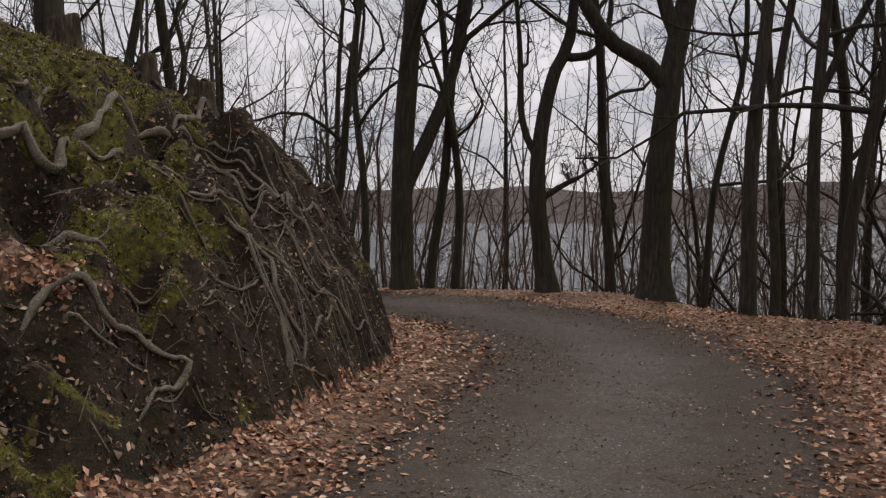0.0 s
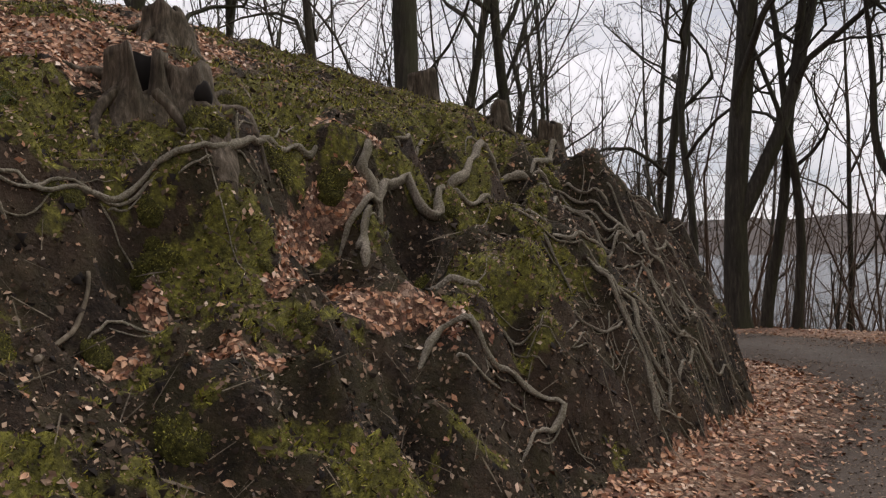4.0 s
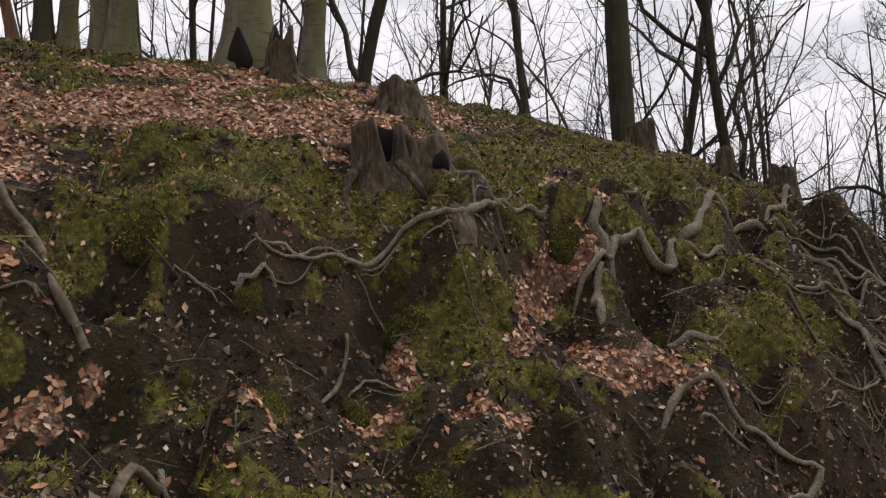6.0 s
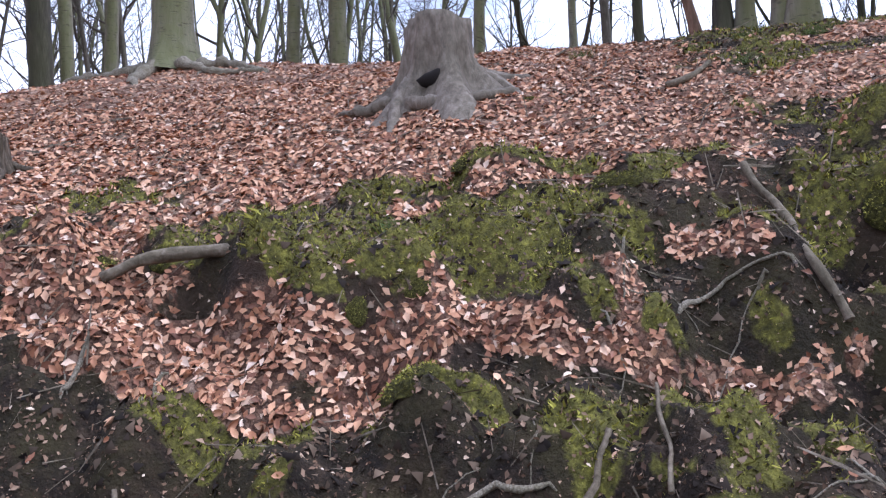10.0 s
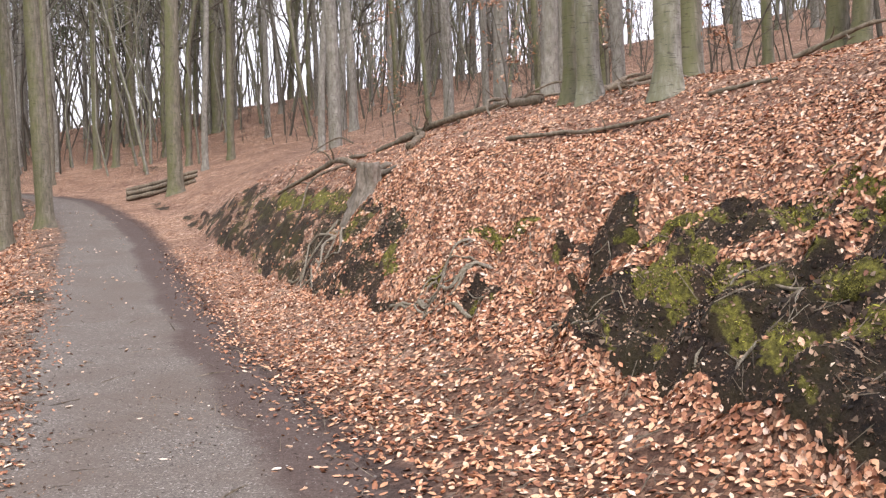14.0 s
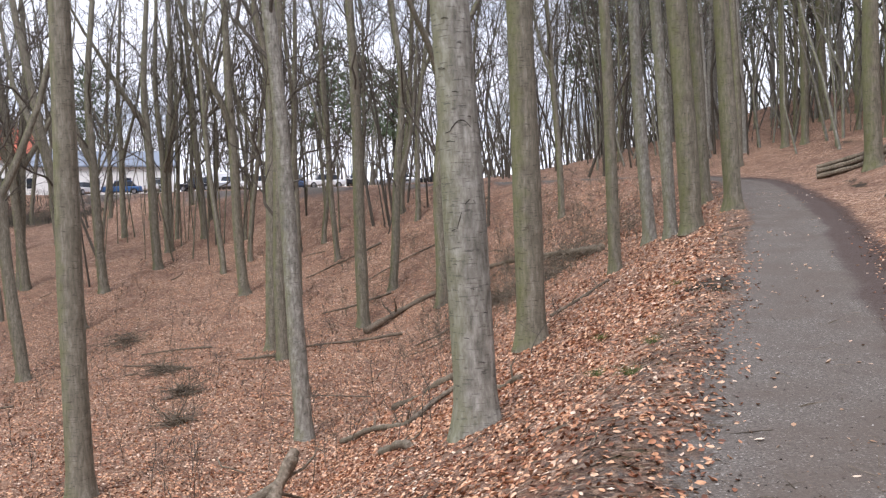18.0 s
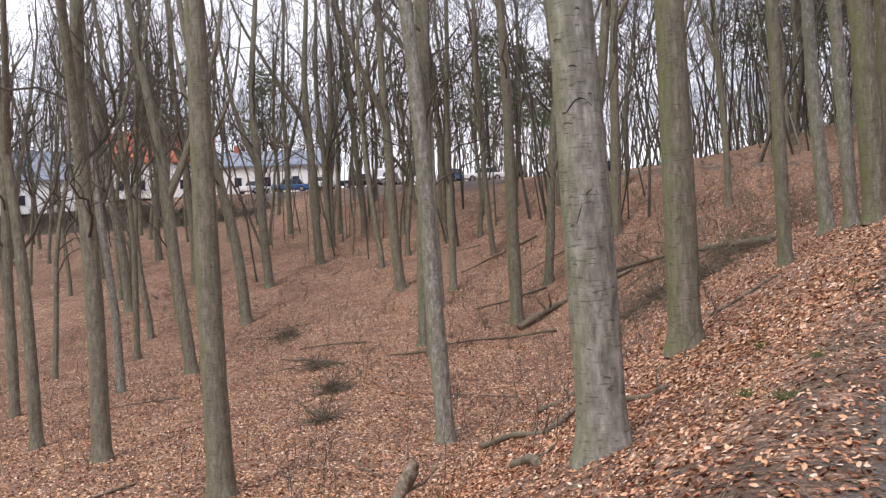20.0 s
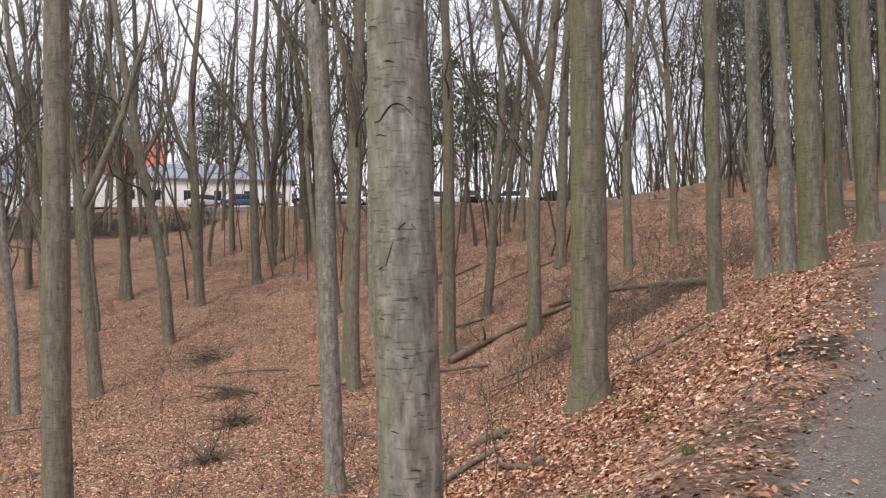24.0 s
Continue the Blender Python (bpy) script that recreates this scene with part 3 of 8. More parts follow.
def tube(points, radii, sides, heap, rough=0.0, seed=0, flare=None):
    """A round limb along points; the tip is closed. flare: (height, share, lobes) swells the foot into buttresses."""
    p, r = np.asarray(points, float), np.asarray(radii, float)
    n = len(p)
    tan = np.gradient(p, axis=0)
    tan /= np.linalg.norm(tan, axis=1)[:, None] + 1e-9
    ref = np.array([1.0, 0.0, 0.0]) if abs(tan[0, 0]) < 0.8 else np.array([0.0, 1.0, 0.0])
    a = np.empty_like(p)
    prev = ref
    for i in range(n):
        u = prev - tan[i] * np.dot(prev, tan[i])
        u /= np.linalg.norm(u) + 1e-9
        a[i] = prev = u
    b = np.cross(tan, a)
    ang = np.arange(sides) * 2 * math.pi / sides
    ca, sa = np.cos(ang), np.sin(ang)
    rad = np.repeat(r[:, None], sides, 1)
    if rough:
        rad = rad * (1 + rough * 2 * fbm(np.arange(sides)[None] * 0.9 + seed * 3.1 + 0 * rad, np.arange(n)[:, None] * 0.8 + 0 * rad, 2.4, 7 + seed % 50))
    if flare:
        high, share, lobes = flare
        run = np.concatenate([[0], np.cumsum(np.linalg.norm(np.diff(p, axis=0), axis=1))])
        k = np.clip(1 - run / high, 0, 1) ** 2.2
        rad = rad * (1 + share * k[:, None] * (0.55 + 0.75 * (0.5 + 0.5 * np.cos(lobes * ang[None] + seed * 1.7)) + 0.35 * np.cos((lobes - 2) * ang[None] + seed)))
    verts = p[:, None, :] + rad[:, :, None] * (ca[None, :, None] * a[:, None, :] + sa[None, :, None] * b[:, None, :])
    verts = verts.reshape(-1, 3)
    i, j = np.meshgrid(np.arange(n - 1), np.arange(sides), indexing="ij")
    j2 = (j + 1) % sides
    quads = np.stack([i * sides + j, i * sides + j2, (i + 1) * sides + j2, (i + 1) * sides + j], -1).reshape(-1, 4)
    heap.add(verts, quads)
    tip = np.vstack([verts[-sides:], p[-1] + tan[-1] * r[-1] * 0.5])
    heap.add(tip, np.stack([np.arange(sides), (np.arange(sides) + 1) % sides, np.full(sides, sides)], -1))


def tubes(p, r, sides, heap):
    """Many limbs at once: p holds m lines of n points, r their radii. Open-ended, tapering to fine tips."""
    m, n = r.shape
    tan = np.gradient(p, axis=1)
    tan /= np.linalg.norm(tan, axis=2)[:, :, None] + 1e-9
    ref = np.where(np.abs(tan[:, :1, 0:1]) < 0.8, np.array([1.0, 0, 0]), np.array([0, 1.0, 0]))
    a = ref - tan * (ref * tan).sum(2)[:, :, None]
    a /= np.linalg.norm(a, axis=2)[:, :, None] + 1e-9
    b = np.cross(tan, a)
    ang = np.arange(sides) * 2 * math.pi / sides
    v = p[:, :, None, :] + r[:, :, None, None] * (np.cos(ang)[None, None, :, None] * a[:, :, None, :] + np.sin(ang)[None, None, :, None] * b[:, :, None, :])
    i, j = np.meshgrid(np.arange(n - 1), np.arange(sides), indexing="ij")
    j2 = (j + 1) % sides
    quad = np.stack([i * sides + j, i * sides + j2, (i + 1) * sides + j2, (i + 1) * sides + j], -1).reshape(-1, 4)
    heap.add_quads(v.reshape(-1, 3), (np.arange(m)[:, None, None] * n * sides + quad[None]).reshape(-1, 4))


def wanders(rng_w, start, way, length, segs, bend, lift):
    """Many crooked lines at once."""
    v = way / np.linalg.norm(way, axis=1)[:, None]
    out = [start]
    for _ in range(segs):
        v = v + rng_w.normal(0, bend, v.shape) + np.array([0, 0, lift])
        v /= np.linalg.norm(v, axis=1)[:, None]
        out.append(out[-1] + v * (length / segs)[:, None])
    return np.stack(out, 1)


# ---- the ground ----
def spread(lo, hi, fine, far, growth=1.11, slow=0.0):
    mid = list(np.arange(lo, hi, fine))
    out, s, v = [], fine, hi
    while v < far:
        v += s
        s *= growth
        out.append(v)
    back, s, v = [], fine, lo
    while v > -far:
        v -= s
        s *= 1.015 if lo - v < slow else growth
        back.append(v)
    return np.array(back[::-1] + mid + out)


def band(a, b, c, e, v):
    return step(a, b, v) * step(e, c, v)


def masks(x, y):
    """Shares of gravel, damp edge, litter and moss on the ground."""
    run, west, high = along(x, y)
    foot = foot_of(run)
    d = west - foot - 0.35 * fbm(run, west * 0.3, 1.6, 5) - 0.18 * fbm(run, west, 0.45, 9)
    edge = 0.30 * fbm(x, y, 1.4, 51)
    off = np.abs(west) + edge
    wide = HALF + 0.25 * step(-2, -9, run)
    gravel = np.maximum(step(wide + 0.55, wide - 0.5, off), 0.42 * step(-2.4, -1.7, west) * (west < 0) * step(2, 5, run))
    damp = band(0.38, 0.68, 1.2, 1.6, west + edge) * step(2.0, 5.0, run)
    hill = step(-0.02, 0.10, 0.10 + hill_rise(run, np.clip(d, 0, None)) - strip_rise(run, west, foot)) * step(0.0, 0.04, d) * (west > HALF)
    # places on the slope itself, so that patches do not stretch down it
    face = np.clip(d, 0, 8) + hill_rise(run, np.clip(d, 0, 8))
    near = np.hypot(x, y) < 40
    u, w = np.where(near, run, x), np.where(near, face, y)
    tiny = fbm(u, w, 0.14, 151, 2)
    patch = fbm(u, w, 1.0, 61, 4) + 0.5
    fine = fbm(u, w, 0.35, 71, 3) + 0.5
    wig = d + 0.7 * fbm(x, y, 0.9, 81, 4) + 0.35 * tiny
    north, south = step(-0.4, -2.2, run), step(2.2, 3.2, run)
    shelf = (1 - north) * (1 - south)
    # leaf litter on the hill
    lit_n = 0.95 * step(1.9, 2.5, wig) * step(0.36, 0.50, patch + 0.5 * (fine - 0.5)) * step(-5.4, -3.6, run)
    lit_m = step(2.15, 2.4, wig)
    cut = np.interp(run, [3, 4.8, 6, 11, 13, 24, 28], [1.65, 1.5, 0.72, 0.75, 1.1, 1.1, 0.2])
    # south: leaves drift over all but the mossy islands of the cut bank
    isle = fbm(u, w, 1.15, 93, 3) + 0.5 + 0.20 * step(cut + 0.35, cut - 0.25, d) - 0.45 * step(cut + 0.3, cut + 1.6, d) + 0.25 * (fine - 0.5) + 0.30 * step(7.6, 6.4, run) * step(2.2, 1.5, d) + 0.22 * step(10.5, 12.5, run) * step(cut + 0.2, cut - 0.3, d)
    isle = isle - 0.20 * step(7.5, 9.0, run) + 0.35 * step(0.42, 0.12, d) * step(8.0, 9.0, run) * step(0.40, 0.55, fbm(run, 0 * run, 1.5, 191, 2) + 0.5)
    isle = step(0.565, 0.60, isle)
    lit_s = 1 - isle
    far_face = step(10.5, 13.0, run)
    lit_s = lit_s * (1 - far_face) + far_face * np.clip(0.36 + 0.55 * step(cut - 0.2, cut + 0.5, d) + 1.2 * (fine - 0.5) + 0.8 * tiny, 0, 1)
    litter = np.where(hill > 0.5, np.clip(north * lit_n + shelf * lit_m + south * lit_s, 0, 1), 1.0)
    litter = np.where(west < -HALF, 1.0 - 0.40 * step(0.60, 0.70, fbm(x, y, 1.7, 95) + 0.5) * step(4.5, 2.5, -west), litter)
    trod = step(-2.5, -1.9, west) * step(-1.0, -1.2, west) * step(2, 5, run)
    litter = litter * (1 - 0.42 * trod * step(0.35, 0.6, fbm(x, y, 0.7, 97, 3) + 0.5))
    litter = litter * (1 - 0.75 * step(-73, -79, y) * step(-2, -6, west)) * (1 - 0.45 * step(9, 4, np.hypot(x + 4.5, (y + 41) * 0.8)) * step(-2.5, -4, west))
    # moss
    mos_n = 0.10 + 0.66 * step(0.9, 2.3, d) + 2.2 * (fine - 0.5) + 1.3 * tiny - 1.6 * (patch - 0.5) - 0.35 * step(-5.0, -6.5, run) * step(1.25, 0.7, d)
    mos_m = 0.04 + 0.70 * band(1.2, 1.45, 2.1, 2.5, wig) + 0.4 * band(0.35, 0.5, 0.75, 0.9, wig) * step(1.6, 0.4, run) - 0.16 + 2.2 * (fine - 0.5) + 1.3 * tiny + 0.25 * step(2.6, 4.0, d) * step(0.55, 0.65, patch)
    mos_s = -0.05 + 0.42 * step(10.5, 13.0, run) * step(cut + 0.6, cut, d) + 0.30 * step(-0.75, -0.15, d - cut) + 2.2 * (fine - 0.5) + 1.3 * tiny
    mossy = hill * np.clip((north * mos_n + shelf * mos_m + south * mos_s) * 1.15, 0, 1) * step(40, 15, np.hypot(x, y))
    mossy = mossy * step(0.30, 0.52, fbm(x, y, 0.6, 141, 3) + 0.5 + 0.25 * north)
    # the bare riser below the mossy lip
    lip = np.interp(run, [-3.5, 0, 2], [1.57, 1.36, 1.3])
    riser = 0.6 * band(-0.12, -0.06, 0.01, 0.06, d - lip + 0.16 * tiny) * step(-5.4, -4.6, run) * step(2.6, 1.8, run) * hill
    litter, mossy = litter * (1 - riser), mossy * (1 - riser)
    mossy = mossy * (1 - 0.8 * litter)
    far = np.hypot(x, y)
    woods = step(130, 320, far)
    trodden = 0.85 * step(3.0, -3.5, run) * step(wide + 0.9, wide - 0.2, np.abs(west)) * (0.45 + 0.55 * step(0.1, 0.9, np.abs(west)))
    # the litter's painted gap darkening fades with distance from the walk
    return dict(gravel=gravel * (1 - woods), damp=damp, trodden=trodden, gap_shade=step(11.0, 3.5, np.hypot(x + 1.3, y + 3.0)) * step(-0.5, 0.8, west), dark_soil=np.maximum(0.5, step(1.2, 3.2, run)) * step(16, 9, run) * (west > 0), litter=litter, mossy=mossy, woods=woods), run, west, d


gx, gy = spread(-9.6, 1.8, 0.046, 3600), spread(-12.5, 9.6, 0.048, 3600, slow=16.0)
nx, ny = len(gx), len(gy)
GX, GY = np.meshgrid(gx, gy)
GZ = land(GX.ravel(), GY.ravel())
GROUND_MASKS, G_RUN, G_WEST, G_D = masks(GX.ravel(), GY.ravel())
def on_grid(values, x, y):
    """Values of the ground's grid between its points."""
    v = np.asarray(values).reshape(ny, nx)
    x, y = np.atleast_1d(np.asarray(x, float)), np.atleast_1d(np.asarray(y, float))
    i, j = np.clip(np.searchsorted(gx, x) - 1, 0, nx - 2), np.clip(np.searchsorted(gy, y) - 1, 0, ny - 2)
    fx, fy = (x - gx[i]) / (gx[i + 1] - gx[i]), (y - gy[j]) / (gy[j + 1] - gy[j])
    return (v[j, i] * (1 - fx) + v[j, i + 1] * fx) * (1 - fy) + (v[j + 1, i] * (1 - fx) + v[j + 1, i + 1] * fx) * fy


# patches of leaves, moss and bare earth on the bank: half-width, then places along each patch
LEAF_PATCHES = [
    (0.13, [(-3.01, 4.43), (-3.0, 4.93), (-2.86, 5.12)]), (0.10, [(-2.8, 4.0), (-2.76, 4.5), (-2.42, 4.4), (-2.29, 4.68), (-2.2, 4.76)]),
    (0.12, [(-2.81, 3.4), (-2.72, 3.56), (-2.61, 3.6)]), (0.08, [(-3.38, 3.56), (-3.21, 3.59)]), (0.055, [(-3.29, 3.13), (-3.16, 3.39)]),
    (0.06, [(-2.09, 4.70), (-1.93, 4.96)]), (0.06, [(-3.3, 2.57), (-3.18, 2.6)]), (0.11, [(-3.18, 5.32), (-2.93, 5.43)]), (0.05, [(-2.80, 4.11), (-2.91, 4.29), (-3.07, 4.69)]),
    (0.12, [(-4.44, 1.78), (-4.29, 1.92)]), (0.05, [(-3.88, 2.06), (-3.84, 2.2)]), (0.08, [(-4.1, 1.53), (-4.04, 1.68), (-3.87, 1.95)]), (0.06, [(-3.28, 2.55), (-3.24, 2.58)])]
SHELF_LEAVES = [
    (0.19, [(-5.15, -0.82), (-5.02, -0.54), (-4.72, -0.17), (-4.72, 0.16)]), (0.20, [(-4.75, -0.02), (-4.66, 0.17), (-4.64, 0.38), (-4.6, 0.58)]), (0.12, [(-4.79, -0.75), (-4.85, -0.47), (-4.56, -0.14), (-4.60, 0.15)]),
    (0.12, [(-4.7, 0.31), (-4.58, 0.7), (-4.42, 0.86), (-4.23, 1.16), (-4.1, 1.36)]), (0.05, [(-4.12, 1.38), (-4.06, 1.71)]), (0.10, [(-5.43, 0.6), (-5.18, 0.97)]),
    (0.07, [(-4.45, 1.4), (-4.24, 1.34), (-4.23, 1.19)]), (0.22, [(-5.6, -1.3), (-5.9, -0.9)]), (0.24, [(-5.41, -1.34), (-5.43, -1.0), (-5.33, -0.74)]),
    (0.18, [(-5.05, -1.2), (-5.01, -0.76), (-4.99, -0.41)]), (0.16, [(-5.08, -0.65), (-4.94, -0.2)]), (0.13, [(-6.62, -5.14), (-6.47, -4.54), (-6.38, -3.97)])]
MOSS_PATCHES = [
    (0.10, [(-3.3, 3.79), (-2.99, 3.78)]), (0.12, [(-2.15, 4.79), (-2.02, 4.91), (-2.04, 4.76)]), (0.20, [(-2.07, 5.23), (-1.89, 5.53), (-1.75, 5.71)]),
    (0.12, [(-3.02, 4.65), (-2.91, 4.81)]), (0.22, [(-4.11, 3.47), (-3.98, 3.72), (-3.74, 3.81)]), (0.25, [(-3.66, 4.84), (-3.32, 5.16)]),
    (0.16, [(-2.79, 5.48), (-2.66, 5.69)]), (0.16, [(-2.42, 5.85), (-2.15, 6.07), (-1.91, 6.1)]), (0.12, [(-2.37, 3.27), (-2.25, 3.46), (-1.97, 3.79)]), (0.10, [(-2.47, 3.91), (-2.41, 4.21)]),
    (0.08, [(-4.4, 2.49), (-4.1, 2.63), (-3.88, 2.79)]), (0.10, [(-4.84, 1.82), (-4.9, 2.36)])]
LIP_MOSS = [
    (0.16, [(-5.58, -0.62), (-5.75, -0.35), (-5.75, -0.04)]), (0.20, [(-4.85, 0.5), (-4.84, 0.8), (-4.94, 1.3)]), (0.14, [(-4.77, 0.5), (-4.76, 0.66), (-4.78, 0.95), (-4.60, 1.11)]),
    (0.09, [(-5.72, 0.37), (-5.46, 1.0), (-5.25, 1.67)]), (0.08, [(-4.55, 0.15), (-4.13, 0.56), (-3.87, 0.84)]), (0.12, [(-3.8, 0.85), (-3.78, 1.28), (-3.35, 1.29)]),
    (0.10, [(-3.95, 1.68), (-3.26, 1.65)]), (0.12, [(-4.65, -0.68), (-4.43, -0.15)]), (0.10, [(-4.59, -0.61), (-4.55, -0.29)]), (0.20, [(-5.62, -0.59), (-5.9, -0.25), (-5.73, -0.01)])]
SOUTH_MOSS = [
    (0.13, [(-6.96, -6.06), (-7.08, -5.64), (-6.94, -4.84), (-6.69, -4.09), (-6.65, -3.58), (-6.3, -2.86)]), (0.13, [(-5.61, -2.36), (-5.9, -2.12), (-5.94, -1.77)]),
    (0.20, [(-6.64, -1.17), (-6.52, -0.79)]), (0.14, [(-5.97, -4.76), (-6.01, -4.34), (-5.74, -3.71)]), (0.12, [(-5.61, -4.45), (-5.48, -3.92), (-5.53, -3.55)]),
    (0.12, [(-6.17, -3.18), (-5.89, -2.61)]), (0.20, [(-6.85, -8.82), (-7.25, -8.37), (-7.54, -7.88)]), (0.25, [(-10.0, -17.76), (-8.69, -13.32)])]


def paint(kind, other, patches, full=1.0):
    """Lays ragged patches of one cover over the bank in place of another."""
    flat_x, flat_y = GX.ravel(), GY.ravel()
    for wide, places in patches:
        xs, ys = [p[0] for p in places], [p[1] for p in places]
        k = np.flatnonzero((flat_x > min(xs) - 2 * wide) & (flat_x < max(xs) + 2 * wide) & (flat_y > min(ys) - 2 * wide) & (flat_y < max(ys) + 2 * wide))
        line = smooth_line([(a, b, 0.0) for a, b in places], 0.05)
        line[:, 2] = on_grid(GZ, line[:, 0], line[:, 1])
        px, py, pz = flat_x[k], flat_y[k], GZ[k]
        far = np.full(len(k), 9.0)
        for q in line:
            far = np.minimum(far, np.sqrt((px - q[0]) ** 2 + (py - q[1]) ** 2 + (pz - q[2]) ** 2))
        ragged = far / wide + 1.0 * fbm(px + pz, py - pz, 0.32, 201, 3) + 0.8 * fbm(px, py, 0.1, 211, 1)
        on = full * step(1.5, 0.55, ragged) * (1.0 if kind == "litter" else 0.78 + 0.22 * step(0.38, 0.62, fbm(px - pz, py + pz, 0.19, 241, 2) + 0.5))
        GROUND_MASKS[kind][k] = np.maximum(GROUND_MASKS[kind][k], on)
        GROUND_MASKS[other][k] = GROUND_MASKS[other][k] * (1 - on)


paint("mossy", "litter", MOSS_PATCHES + LIP_MOSS)
paint("mossy", "litter", SOUTH_MOSS, 0.72)
paint("litter", "mossy", LEAF_PATCHES + SHELF_LEAVES)
cushion = GROUND_MASKS["mossy"] * step(0.45, 0.7, fbm(GX.ravel(), GY.ravel(), 0.30, 131, 2) + 0.5)
GZ = GZ + 0.075 * cushion * step(30, 12, np.hypot(GX.ravel(), GY.ravel()))
# washed-out hollows under roots and below the lip of the bank: x, y, half-widths, depth
HOLLOWS = [(-2.55, 5.36, 0.15, 0.20, 0.24), (-2.2, 6.5, 0.14, 0.36, 0.24), (-2.74, 6.05, 0.14, 0.2, 0.16), (-2.27, 4.0, 0.24, 0.36, 0.22), (-4.03, 2.40, 0.14, 0.2, 0.2),
           (-3.80, 2.74, 0.13, 0.2, 0.2), (-3.40, 3.55, 0.10, 0.18, 0.14),
           (-3.8, 5.33, 0.14, 0.24, 0.12), (-5.25, -0.55, 0.14, 0.3, 0.2), (-1.75, 4.72, 0.16, 0.2, 0.12)]
for hx, hy, ha, hb, deep in HOLLOWS:
    q = ((GX.ravel() - hx) / ha) ** 2 + ((GY.ravel() - hy) / hb) ** 2 + 0.5 * fbm(GX.ravel(), GY.ravel(), 0.2, 171, 2) * (np.hypot(GX.ravel() - hx, GY.ravel() - hy) < 1)
    inside = np.clip(1 - q, 0, 1) ** 0.6
    GZ = GZ - deep * inside
    bare = np.clip(1 - 1.6 * inside, 0, 1)
    GROUND_MASKS["mossy"], GROUND_MASKS["litter"] = GROUND_MASKS["mossy"] * bare, GROUND_MASKS["litter"] * bare
gi, gj = np.meshgrid(np.arange(ny - 1), np.arange(nx - 1), indexing="ij")
g_quads = np.stack([gi * nx + gj, gi * nx + gj + 1, (gi + 1) * nx + gj + 1, (gi + 1) * nx + gj], -1).reshape(-1, 4)
ground_me = mesh_of("ground", np.stack([GX.ravel(), GY.ravel(), GZ], -1), g_quads, GROUND)
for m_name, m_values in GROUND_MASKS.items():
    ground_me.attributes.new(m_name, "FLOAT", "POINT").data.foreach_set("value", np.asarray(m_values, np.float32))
ground = tagged(new("ground", ground_me), "woodland hillside with a gravel path, mossy earth bank and fallen leaves", "ground", kind="structure")


def surf(x, y):
    return on_grid(GZ, x, y)


def ground_z(x, y):
    return float(surf(x, y)[0])


def slope_at(x, y, h=0.05):
    """Unit normals of the ground."""
    n = np.stack([surf(np.asarray(x) - h, y) - surf(np.asarray(x) + h, y), surf(x, np.asarray(y) - h) - surf(x, np.asarray(y) + h), np.full(len(np.atleast_1d(x)), 2 * h)], -1)
    return n / np.linalg.norm(n, axis=1)[:, None]


lake_bm = bmesh.new()
bmesh.ops.create_grid(lake_bm, x_segments=8, y_segments=8, size=3400)
lake_me = bpy.data.meshes.new("lake")
lake_bm.to_mesh(lake_me)
lake_bm.free()
lake_me.materials.append(WATER)
lake = tagged(new("water", lake_me), "grey still lake seen beyond the trees below", "lake", kind="structure")
lake.location = (0, 0, LAKE)


# ---- trees ----
def wander(rng, start, way, length, segs, bend, lift):
    """A crooked line that drifts upwards."""
    pts, v = [np.array(start, float)], np.array(way, float) / np.linalg.norm(way)
    for _ in range(segs):
        v = v + rng.normal(0, bend, 3) + np.array([0, 0, lift])
        v /= np.linalg.norm(v)
        pts.append(pts[-1] + v * length / segs)
    return np.array(pts)


